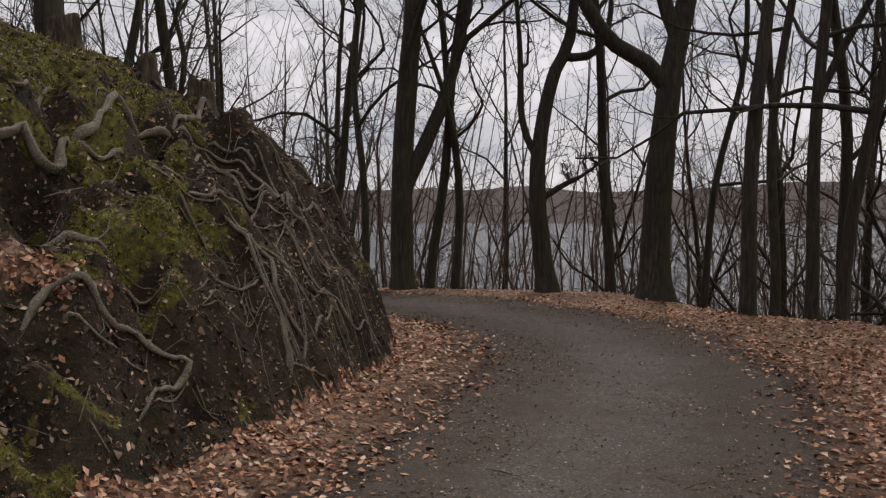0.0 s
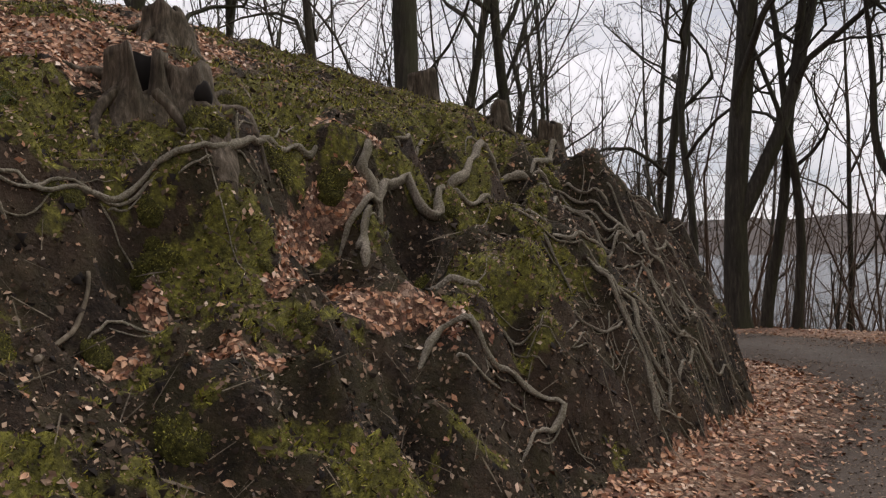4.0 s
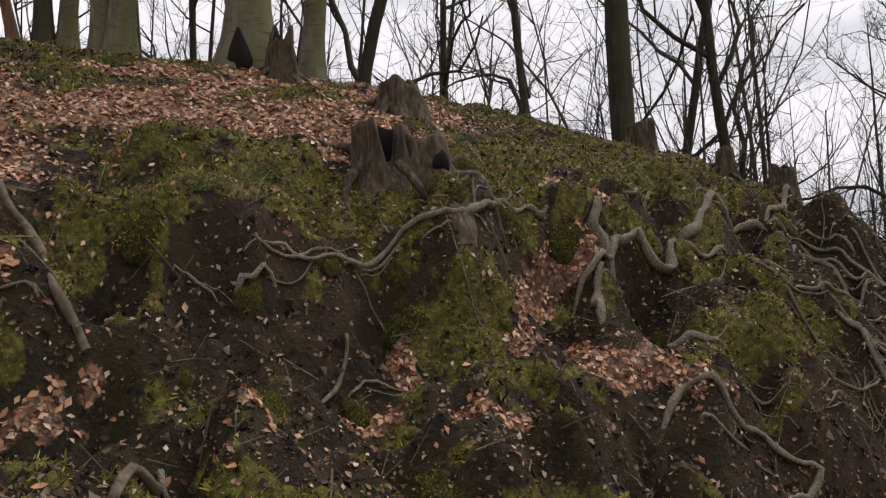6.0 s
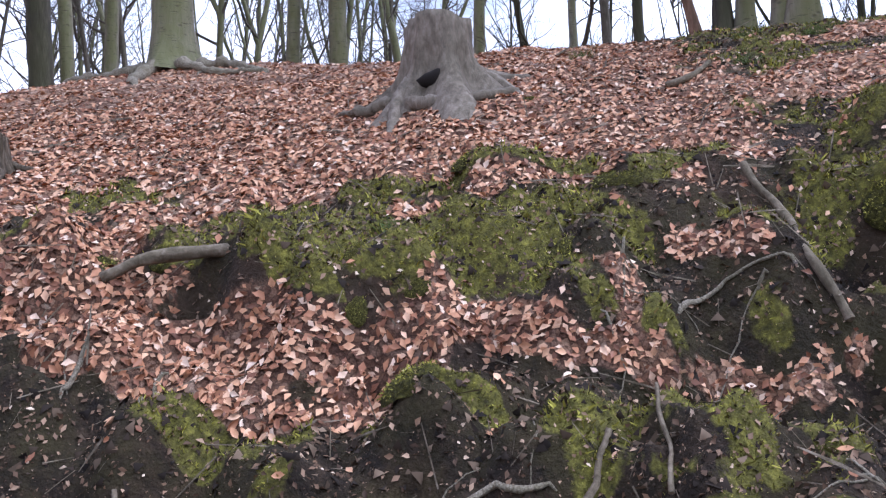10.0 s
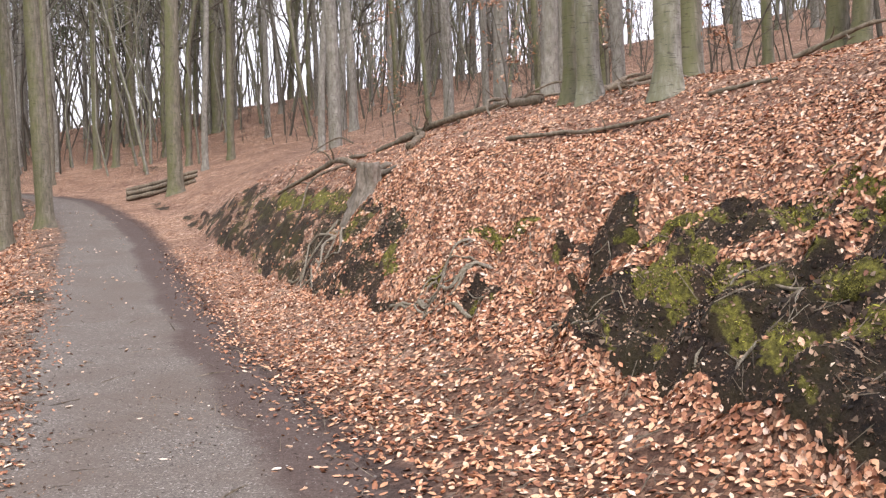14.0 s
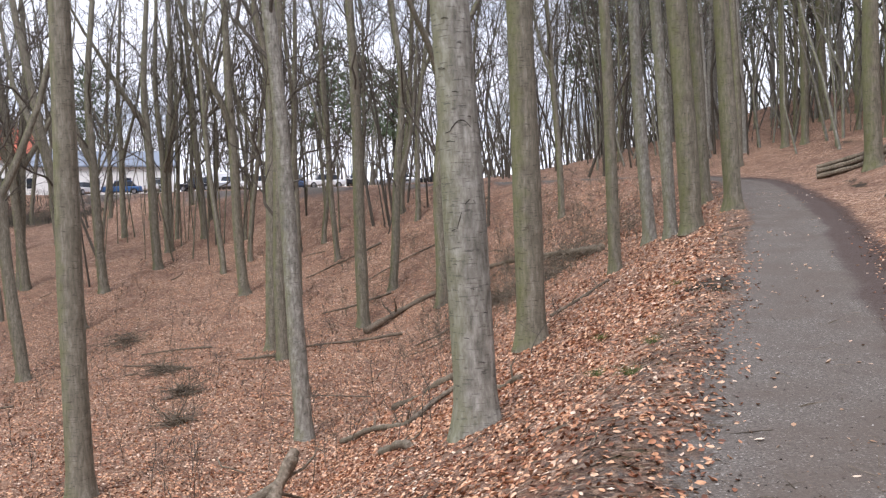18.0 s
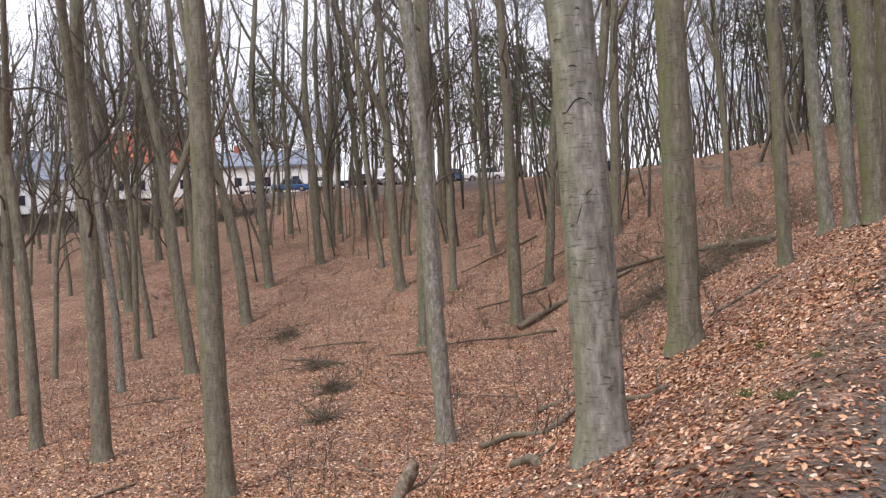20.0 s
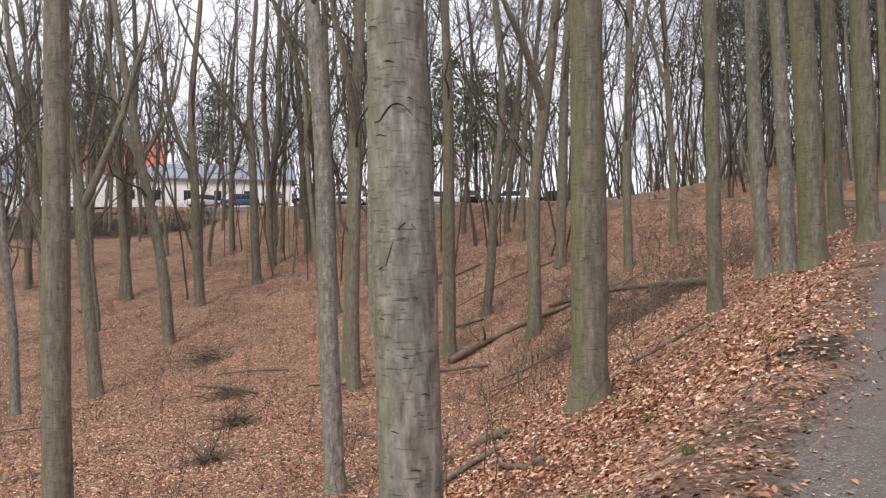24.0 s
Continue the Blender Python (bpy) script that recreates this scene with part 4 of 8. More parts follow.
def tree_lines(rng, trunk, radii, first, limbs, reach, levels, spread_up=0.55, thick=0.013, sparse=None, fine=0.0035, by_height=False, bend=0.27):
    """Limbs that grow from a trunk line: for each limb, its lines with radii and level."""
    gone = np.concatenate([[0], np.cumsum(np.linalg.norm(np.diff(trunk, axis=0), axis=1))])
    total = gone[-1]
    grown = []
    heights = np.linspace(first, 0.97, limbs) + rng.uniform(-0.03, 0.03, limbs)
    turn = rng.uniform(0, 6.28)
    for h in heights:
        h = min(max(h, 0.05), 0.985)
        k = float(np.interp(h * total, gone, np.arange(len(trunk)))) if by_height else h * (len(trunk) - 1)
        i, f = int(k), k - int(k)
        start = trunk[i] * (1 - f) + trunk[min(i + 1, len(trunk) - 1)] * f
        r_here = np.interp(k, np.arange(len(radii)), radii)
        turn += 2.4 + rng.uniform(-0.5, 0.5)
        way = np.array([math.cos(turn), math.sin(turn), spread_up + 0.5 * h + rng.uniform(-0.15, 0.25)])
        ln = total * reach * (1.15 - 0.65 * h) * rng.uniform(0.7, 1.2)
        r0 = min(r_here * 0.6, 0.012 + ln * thick)
        lines = []

        def grow(start, way, ln, r0, level):
            segs = 7 if level == 1 else (5 if level == 2 else (2 if sparse else 3))
            pts = wander(rng, start, way, ln, segs, bend if level < 3 else bend * 1.1, 0.09)
            rad = np.linspace(r0, max(r0 * 0.28, fine), segs + 1)
            lines.append((pts, rad, level))
            if level >= levels:
                return
            kids = (sparse or {1: 6, 2: 5, 3: 3})[level]
            for c in range(kids):
                q = 0.22 + 0.75 * (c + rng.uniform(0, 0.8)) / kids
                kk = min(q * segs, segs - 0.01)
                ii = int(kk)
                s = pts[ii] + (pts[ii + 1] - pts[ii]) * (kk - ii)
                base = pts[ii + 1] - pts[ii]
                base = base / np.linalg.norm(base)
                side = rng.normal(0, 1, 3)
                side -= base * np.dot(side, base)
                side /= np.linalg.norm(side) + 1e-9
                grow(s, base * 0.75 + side * 0.75 + np.array([0, 0, 0.18]), ln * rng.uniform(0.34, 0.58) * (1.1 - 0.4 * q), max(r0 * 0.5 * (1 - 0.5 * q), fine), level + 1)

        grow(start, way, ln, r0, 1)
        grown.append(lines)
    return grown


SIDES = {1: 7, 2: 5, 3: 3, 4: 3}


def crown_tubes(lines, heap, less):
    for level in (1, 2, 3, 4):
        some = [ln for ln in lines if ln[2] == level]
        if some:
            tubes(np.array([ln[0] for ln in some]), np.array([ln[1] for ln in some]), max(3, SIDES[level] - less), heap)


def beech(seed, height, diam, lean=(0, 0), curve=0.05, first=0.45, limbs=9, reach=0.34, levels=3, bark=None, twig=None, fork=0, flare=0.75,
          name="beech_tree", label="", split=True, scar=False, segs=16, sides=16, upward=0.75, thick=0.013, big_crown=False, sparse=None, fine=0.0035, by_height=False, bend=0.27):
    """A bare broadleaved tree: trunk with a swollen foot, limbs each with their own twigs."""
    rng = np.random.default_rng(seed)
    bark, twig = bark or BEECH, twig or TWIG
    root = thing(name, 0, 0, 0, label or "bare beech tree with smooth grey-green bark in leaf litter", "tree", "trees of the wood")
    low = np.array([0.0, 0.06, 0.14, 0.25, 0.4, 0.65, 1.0])
    zs = np.concatenate([low, np.linspace(1.0, height, segs)[1:]]) - 0.12
    t = (zs + 0.12) / height
    k1, k2, k3 = rng.uniform(0, 6.28, 3)
    cx = lean[0] * height * t + curve * height * 0.5 * (np.sin(t * 5 + k1) - math.sin(k1)) * t ** 0.8 + 0.05 * curve * height * np.sin(t * 17 + k3)
    cy = lean[1] * height * t + curve * height * 0.5 * (np.sin(t * 4.3 + k2) - math.sin(k2)) * t ** 0.8
    pts = np.stack([cx, cy, zs], -1)
    rad = diam / 2 * (1 - 0.80 * t ** 1.25) * (1 + 0.03 * np.sin(t * 40 + k1))
    heap = Heap()
    tube(pts, rad, sides, heap, 0.05, seed, (0.75, flare, 5))
    stems = [(pts, rad)]
    for q in range(fork):
        at = int(np.searchsorted(zs, height * rng.uniform(0.18, 0.36))) if by_height else int(len(pts) * rng.uniform(0.35, 0.5))
        a = rng.uniform(0, 6.28)
        f_pts = wander(rng, pts[at], (math.cos(a) * 0.45, math.sin(a) * 0.45, 1), height * 0.5, 9, 0.08, 0.05)
        f_rad = np.linspace(rad[at] * 0.8, 0.015, 10)
        tube(f_pts, f_rad, 9, heap, 0.04, seed + 5)
        stems.append((f_pts, f_rad))
    trunk = part("trunk", heap.mesh("trunk", bark), root)
    crown = []
    for s, (p, r) in enumerate(stems):
        crown += tree_lines(rng, p, r, first if s == 0 else 0.35, limbs if s == 0 else max(4, limbs // 2), reach if s == 0 else reach * 1.3, levels, upward, thick, None if split or big_crown else (sparse or {1: 5, 2: 4, 3: 2}), fine, by_height, bend)
    if split:
        for lines in crown:
            heap = Heap()
            crown_tubes(lines, heap, 0)
            part("limb", heap.mesh("limb", twig), root)
    else:
        heap = Heap()
        crown_tubes([ln for lines in crown for ln in lines], heap, 2)
        part("crown", heap.mesh("crown", twig), root)
    return root


def put_tree(ob, x, y, turn=0.0, scale=1.0, sink=0.0):
    """Stands a tree that was just built at its place."""
    ob.matrix_basis = pose(x, y, ground_z(x, y) - sink, 0, 0, turn) @ Matrix.Scale(scale, 4)
    return ob


def copy_tree(ob, x, y, turn, scale, sink=0.0):
    c = copy_thing(ob, pose(x, y, ground_z(x, y) - sink, 0, 0, turn))
    c.scale = (scale, scale, scale)
    return c


# by the lake: dark trees against the sky along the brow
LAKESIDE = [  # x, y, thickness, height, lean x, lean y, curve, first limb, fork
    (-0.85, 17.6, 0.46, 17, 0.01, 0.0, 0.02, 0.42, 1), (-0.25, 18.2, 0.21, 13, 0.04, 0.0, 0.05, 0.5, 0), (0.30, 18.0, 0.18, 12, -0.01, 0, 0.05, 0.4, 1),
    (3.3, 17.5, 0.22, 13, 0.03, 0, 0.05, 0.45, 0),
    (4.6, 13.2, 0.24, 14, 0.01, 0, 0.03, 0.5, 0), (5.3, 14.0, 0.17, 13, 0.03, 0, 0.05, 0.45, 0), (5.6, 13.3, 0.21, 14, 0.0, 0, 0.04, 0.5, 1)]
LAKESIDE += [
    (5.9, 12.8, 0.20, 14, 0.08, 0, 0.06, 0.4, 0), (4.7, 15.9, 0.14, 11, 0.05, 0, 0.06, 0.4, 0), (-1.6, 18.8, 0.18, 13, -0.03, 0, 0.05, 0.45, 0),
    (-2.6, 19.6, 0.20, 12, 0.04, 0, 0.06, 0.35, 1), (6.8, 14.6, 0.22, 15, -0.03, 0, 0.05, 0.4, 0), (8.3, 13.6, 0.24, 15, 0.02, 0, 0.05, 0.4, 1)]
for k, (x, y, w, h, lx, ly, cu, first, fk) in enumerate(LAKESIDE):
    big = w > 0.35
    put_tree(beech(100 + k, h, w, (lx, ly), cu * 1.7, first, 9 if big else 8, 0.36, 4, OAK, OAK, fk, 0.35, "lakeside_tree",
                   "dark bare tree on the brow above the lake" if not big else "thick dark bare tree with crooked limbs above the lake", big, upward=0.5, thick=0.014 if big else 0.010, big_crown=True, bend=0.36), x, y)


def crooked_tree(x, y, stems, seed, label):
    """A tree whose trunk and main limbs follow given lines: (points, thick end, thin end)."""
    rng_c = np.random.default_rng(seed)
    root = thing("lakeside_tree", x, y, ground_z(x, y) - 0.1, label, "tree", "trees of the wood")
    for k, (pts, r0, r1) in enumerate(stems):
        line = smooth_line(pts, 0.25)
        line = line + 0.05 * np.stack([fbm(line[:, 2], seed + 0 * line[:, 2], 0.9, 3), fbm(line[:, 2], seed + 9 + 0 * line[:, 2], 0.9, 4), 0 * line[:, 2]], -1)
        rad = np.linspace(r0, r1, len(line))
        heap = Heap()
        tube(line, rad, 16 if k == 0 else 10, heap, 0.06, seed + k, (0.7, 0.5, 5) if k == 0 else None)
        part("trunk" if k == 0 else "limb", heap.mesh("limb", OAK), root)
        for lines in tree_lines(rng_c, line, rad, 0.62 if k == 0 else 0.35, 6 if k == 0 else 7, 0.24 if k == 0 else 0.45, 4, 0.5, 0.011, bend=0.36):
            heap = Heap()
            crown_tubes(lines, heap, 0)
            part("branch", heap.mesh("branch", OAK), root)
    return root


crooked_tree(3.75, 15.4, [([(0, 0, 0), (0.0, 0, 1.0), (0.08, 0, 2.4), (0.24, 0, 4.0), (0.45, 0.1, 5.0), (0.75, 0.2, 6.4), (0.9, 0.3, 8.5), (0.8, 0.5, 12)], 0.29, 0.03),
                          ([(0.2, 0, 3.8), (-0.2, -0.05, 4.25), (-0.75, -0.1, 4.55), (-1.15, -0.2, 5.0), (-1.45, -0.2, 5.7), (-1.5, -0.1, 7.2), (-1.8, 0, 9.5)], 0.16, 0.025),
                          ([(0.36, 0, 4.7), (0.1, 0.1, 5.5), (-0.1, 0.2, 7.0), (0.0, 0.3, 9.5)], 0.15, 0.02)], 31, "thick dark forked tree with a crooked limb above the lake")
crooked_tree(2.0, 16.6, [([(0, 0, 0), (-0.12, 0, 1.0), (-0.22, 0, 2.2), (-0.1, 0, 3.4), (0.12, 0, 4.3), (0.40, 0, 4.9), (0.5, 0.1, 6.5), (0.3, 0.2, 9.0)], 0.20, 0.025),
                         ([(0.28, 0, 4.55), (0.7, -0.05, 4.55), (1.0, -0.1, 4.8), (1.15, -0.1, 5.4), (1.1, 0, 7.0)], 0.09, 0.02),
                         ([(-0.1, 0, 1.9), (0.3, -0.1, 2.15), (0.6, -0.15, 2.3), (0.95, -0.2, 2.55)], 0.07, 0.02),
                         ([(-0.2, 0, 2.6), (-0.5, 0.1, 3.4), (-0.55, 0.1, 5.0), (-0.8, 0.2, 7.5)], 0.08, 0.015)], 32, "dark leaning tree with a broken side limb above the lake")

# on the crest of the hill
CREST = [  # x, y, thickness, height, lean x, lean y, curve, first limb, fork, bark
    (-12.2, 5.4, 0.15, 9, 0.05, 0, 0.05, 0.35, 0, TWIG), (-11.0, 5.3, 0.15, 9, 0.02, 0, 0.05, 0.4, 0, OAK), (-9.0, 4.95, 0.12, 8, -0.22, -0.08, 0.10, 0.5, 0, RED_BARK),
    (-8.8, 5.05, 0.18, 12, -0.01, 0, 0.02, 0.5, 0, OAK), (-8.7, 5.25, 0.20, 12, 0.08, 0.05, 0.03, 0.5, 0, BEECH), (-7.55, 5.05, 0.25, 14, 0.05, 0.04, 0.02, 0.4, 0, BEECH),
    (-7.72, 4.98, 0.19, 13, -0.03, -0.01, 0.03, 0.4, 0, BEECH), (-5.85, 5.1, 0.40, 15, -0.005, 0, 0.006, 0.5, 0, BEECH)]
CREST += [
    (-9.2, 9.6, 0.13, 11, 0.0, 0, 0.05, 0.3, 0, TWIG), (-6.6, 6.8, 0.25, 12, 0.06, 0.05, 0.08, 0.22, 1, BEECH), (-7.9, 9.2, 0.20, 11, 0.03, 0.05, 0.08, 0.25, 1, OAK),
    (-6.4, 11.4, 0.14, 11, 0.02, 0, 0.04, 0.3, 1, TWIG), (-4.45, 10.0, 0.31, 15, 0.0, 0, 0.01, 0.55, 0, OAK), (-4.9, 13.2, 0.16, 11, 0.04, 0.02, 0.06, 0.3, 0, OAK),
    (-3.9, 12.6, 0.17, 12, -0.04, 0, 0.06, 0.3, 1, OAK), (-16.0, 1.2, 0.26, 12, 0.02, 0, 0.05, 0.35, 0, BEECH), (-15.6, 2.0, 0.34, 14, 0, 0, 0.02, 0.5, 0, BEECH)]
CREST += [
    (-14.6, 4.2, 0.22, 11, 0, 0, 0.03, 0.4, 0, BEECH), (-13.4, 5.4, 0.16, 10, 0.03, 0, 0.05, 0.3, 0, BEECH_PALE), (-14.5, 5.2, 0.15, 10, -0.03, 0, 0.05, 0.3, 0, OAK),
    (-15.0, -2.7, 0.36, 15, 0.01, 0, 0.03, 0.4, 0, OAK), (-15.6, -2.4, 0.24, 14, -0.02, 0, 0.03, 0.4, 0, BEECH), (-14.0, -3.9, 0.27, 13, 0.02, 0, 0.04, 0.4, 0, BEECH),
    (-15.4, -8.5, 0.36, 17, -0.03, 0.05, 0.02, 0.5, 0, BEECH), (-15.2, -8.0, 0.32, 17, 0.02, 0.07, 0.02, 0.5, 0, BEECH), (-17.0, -10.6, 0.22, 15, 0, 0, 0.03, 0.45, 0, BEECH)]
CREST += [
    (-10.3, -9.55, 0.34, 18, 0.0, 0.0, 0.010, 0.55, 0, BEECH_PALE), (-10.65, -10.15, 0.25, 17, -0.02, -0.03, 0.015, 0.55, 0, BEECH), (-9.78, -7.85, 0.34, 18, 0.005, 0, 0.008, 0.55, 0, BEECH_PALE)]
for k, (x, y, w, h, lx, ly, cu, first, fk, bark) in enumerate(CREST):
    put_tree(beech(200 + k, h, w, (lx, ly), cu * 1.8 + 0.01, first, 9, 0.36, 3, bark, OAK if bark is OAK else TWIG, fk, 0.5 if bark is BEECH_PALE else 0.8, "beech_tree", "bare beech tree on the crest of the mossy hill", k in (5, 7, 9, 12), big_crown=True, bend=0.33), x, y)

# an old beech with spread roots on the crest
put_tree(beech(290, 16, 0.55, (0, 0), 0.01, 0.5, 9, 0.3, 3, BEECH, TWIG, 0, 0.6, "beech_tree", "old beech with spreading roots on the crest"), -12.1, -0.7)

# along the path and down in the hollow
HOLLOW = [  # x, y, thickness, height, lean x, lean y, curve, bark
    (-1.1, -13.0, 0.50, 18, 0.04, 0, 0.010, BEECH_PALE), (-2.1, -21.3, 0.62, 19, 0.02, 0, 0.012, BEECH), (-4.7, -27.5, 0.35, 17, 0.01, 0, 0.015, BEECH),
    (-6.3, -31.1, 0.41, 18, 0.05, 0, 0.020, BEECH_PALE), (-6.6, -29.2, 0.38, 18, 0.05, 0, 0.015, BEECH_PALE), (-6.9, -27.9, 0.62, 19, 0.04, 0, 0.012, BEECH),
    (-8.8, -34.1, 0.46, 18, 0.03, 0, 0.020, BEECH), (-8.3, -28.9, 0.51, 19, 0.03, 0, 0.020, BEECH), (3.5, -24.7, 0.46, 18, 0.04, 0, 0.020, BEECH_PALE),
    (7.1, -37.5, 0.51, 19, 0.01, 0, 0.030, BEECH), (4.9, -44.4, 0.62, 19, 0.01, 0, 0.015, BEECH), (1.1, -42.9, 0.57, 19, -0.03, 0, 0.070, BEECH)]
HOLLOW += [
    (4.0, -48.9, 0.48, 18, -0.05, 0, 0.080, BEECH), (18.4, -38.6, 0.56, 19, 0.12, 0, 0.040, BEECH), (28.3, -56.9, 0.59, 19, 0.03, 0, 0.050, BEECH),
    (20.3, -47.9, 0.62, 19, 0.10, 0, 0.060, BEECH), (22.5, -55.4, 0.61, 19, 0.02, 0, 0.050, BEECH), (21.0, -60.4, 0.62, 19, 0.02, 0, 0.050, BEECH),
    (22.1, -65.3, 0.50, 18, 0.00, 0, 0.050, BEECH), (12.8, -24.5, 0.50, 19, 0.02, 0, 0.050, BEECH), (16.8, -26.9, 0.39, 18, 0.03, 0, 0.030, BEECH),
    (30.7, -52.5, 0.62, 19, 0.08, 0, 0.060, BEECH), (28.7, -57.2, 0.57, 19, 0.00, 0, 0.040, BEECH), (13.0, -52.8, 0.62, 19, 0.07, 0, 0.040, BEECH)]
HOLLOW += [
    (22.1, -65.5, 0.54, 19, 0.00, 0, 0.040, BEECH), (38.4, -60.8, 0.54, 19, 0.05, 0, 0.040, BEECH), (7.1, -20.3, 0.54, 19, 0.01, 0, 0.015, BEECH),
    (23.0, -33.2, 0.42, 18, 0.00, 0, 0.030, BEECH), (9.5, -48.1, 0.42, 18, 0.00, 0, 0.030, BEECH_PALE), (0.5, -51.8, 0.56, 19, 0.00, 0, 0.030, BEECH),
    (8.3, -57.0, 0.37, 17, 0.03, 0, 0.040, BEECH), (8.3, -40.6, 0.56, 19, 0.00, 0, 0.020, BEECH), (9.5, -51.4, 0.41, 18, 0.00, 0, 0.030, BEECH),
    (20.1, -67.3, 0.51, 19, 0.02, 0, 0.040, BEECH), (35.8, -64.3, 0.54, 19, 0.05, 0, 0.050, BEECH), (37.6, -59.7, 0.45, 18, 0.00, 0, 0.040, BEECH)]
HOLLOW += [
    (27.5, -70.4, 0.47, 18, 0.00, 0, 0.040, BEECH), (-2.8, -46.2, 0.40, 18, -0.02, 0, 0.040, BEECH), (-4.9, -47.7, 0.32, 17, 0.02, 0, 0.030, BEECH),
    (-15.1, -35.4, 0.62, 19, 0.01, 0, 0.012, BEECH), (-21.8, -57.8, 0.53, 19, 0.00, 0, 0.020, BEECH), (-18.2, -50.9, 0.41, 18, 0.00, 0, 0.020, BEECH),
    (-25.2, -54.0, 0.62, 19, 0.00, 0, 0.020, BEECH_PALE), (-14.4, -49.9, 0.45, 18, 0.00, 0, 0.020, BEECH), (-25.5, -53.3, 0.62, 19, 0.00, 0, 0.020, BEECH),
    (-17.5, -52.0, 0.41, 18, 0.00, 0, 0.020, BEECH)]
for k, (x, y, w, h, lx, ly, cu, bark) in enumerate(HOLLOW):
    wild = cu >= 0.03
    put_tree(beech(300 + k, h * 1.38, w, (lx, ly), cu * 0.9, 0.24 if wild else 0.38, 11, 0.23, 3, bark, TWIG, 1 if wild else 0, 0.45, "beech_tree",
                   "tall grey beech with scarred bark beside the path" if bark is BEECH_PALE else "tall bare beech with green-filmed bark in the leafy hollow", k < 9, upward=1.1, thick=0.0085, sparse={1: 6, 2: 5}, fine=0.006, by_height=True), x, y)

# old scars on the bark of the beech nearest the path
SCAR = bark_material("bark_scar", (0.02, 0.017, 0.013), (0.05, 0.043, 0.033), (0.10, 0.09, 0.07), (0.06, 0.06, 0.03), 0.2, (12, 12, 12), False)
near_tree = next(o for o in scene.objects if o.parent is None and o.name.startswith("beech_tree") and abs(o.location.x + 1.1) < 0.05 and abs(o.location.y + 13.0) < 0.05)


def bark_arc(z, a0, a1, rise, thick):
    """A raised lip of bark round part of the trunk."""
    pts = []
    for q in range(11):
        f = q / 10
        a = a0 + (a1 - a0) * f
        zz = z + rise * math.sin(math.pi * min(1, f * 1.25)) - 0.5 * rise * f
        r = 0.25 * (1 - 0.8 * (zz / 18) ** 1.25) + 0.004
        pts.append((0.04 * zz + 0.1 * 0 + (r - 0.006) * math.cos(a), (r - 0.006) * math.sin(a), zz))
    heap = Heap()
    tube(pts, [thick * (0.3 + 0.7 * math.sin(math.pi * (q + 0.5) / 11)) for q in range(11)], 6, heap, 0.2, int(z * 10))
    part("bark_scar", heap.mesh("bark_scar", SCAR), near_tree, "dark healed scar in the bark")


bark_arc(2.35, 2.6, 0.9, 0.26, 0.012)
bark_arc(3.35, 2.3, 0.9, 0.10, 0.007)
for q in range(16):
    a = 0.6 + 1.9 * ((q * 0.618) % 1.0)
    bark_arc(0.5 + 0.27 * q, a, a + 0.25 + 0.3 * ((q * 0.37) % 1.0), 0.008, 0.005)

# the rest of the wood, from a few grown trees
MODELS = [beech(400 + k, 24, 0.36, (0.02 * (k - 2), 0.01), 0.05 + 0.012 * k, 0.24, 10, 0.24, 3, BEECH if k % 2 else BEECH_PALE, TWIG, k % 3 == 1, 0.4, split=False, sides=9, segs=12, upward=1.15, thick=0.009, sparse={1: 5, 2: 5}, fine=0.008, by_height=True) for k in range(5)]
DARK = [beech(420 + k, 14, 0.20, (0.02 * (k - 1), 0.01), 0.05, 0.28, 10, 0.34, 3, OAK, OAK, k % 2, 0.4, "lakeside_tree", "slim dark bare tree on the slope to the lake", split=False, sides=8, segs=9) for k in range(4)]
taken = [(r[0], r[1]) for r in LAKESIDE + CREST + HOLLOW]
rng = np.random.default_rng(7)
used = {}


def scatter(models, count, region, gap, smin, smax):
    """Copies of the models at free places of a region (a test on x, y)."""
    made = tries = 0
    x0, x1, y0, y1, ok = region
    while made < count and tries < count * 60:
        tries += 1
        x, y = rng.uniform(x0, x1), rng.uniform(y0, y1)
        if not ok(x, y) or any((x - a) ** 2 + (y - b) ** 2 < gap * gap for a, b in taken):
            continue
        m = models[int(rng.integers(len(models)))]
        s = rng.uniform(smin, smax)
        if m.name not in used:
            used[m.name] = True
            put_tree(m, x, y, rng.uniform(0, 360), s)
        else:
            copy_tree(m, x, y, rng.uniform(0, 360), s)
        taken.append((x, y))
        made += 1


def off_path(x, y, w=3.2):
    return abs(along(x, y)[1][0]) > w


FAR_MODELS = [beech(440 + k, 24, 0.34, (0.02 * (k - 2), 0.01), 0.06 + 0.012 * k, 0.20, 10, 0.26, 3, BEECH, TWIG, 1, 0.4, split=False, sides=6, segs=10, upward=1.3, thick=0.008, sparse={1: 5, 2: 5}, fine=0.010, by_height=True) for k in range(5)]
scatter(FAR_MODELS, 74, (-10, 60, -84, -40, lambda x, y: off_path(x, y, 3.5) and along(x, y)[1][0] < 0 and (y < -58 or x > 24) and (x < 25 or (x + y) % 3.0 > 2.1)), 2.6, 0.7, 1.15)
scatter(MODELS, 20, (20, 48, -42, -16, lambda x, y: True), 3.0, 0.7, 1.1)
HILL_MODELS = [beech(460 + k, 24, 0.40, (0.015 * (k - 1.5), 0.01), 0.012 + 0.008 * k, 0.36, 11, 0.22, 3, GREY_BEECH, TWIG, 0, 0.6, label="straight grey beech on the wooded hillside", split=False, sides=9, segs=10, upward=1.0, thick=0.009, sparse={1: 5, 2: 4}, fine=0.009, by_height=True) for k in range(4)]
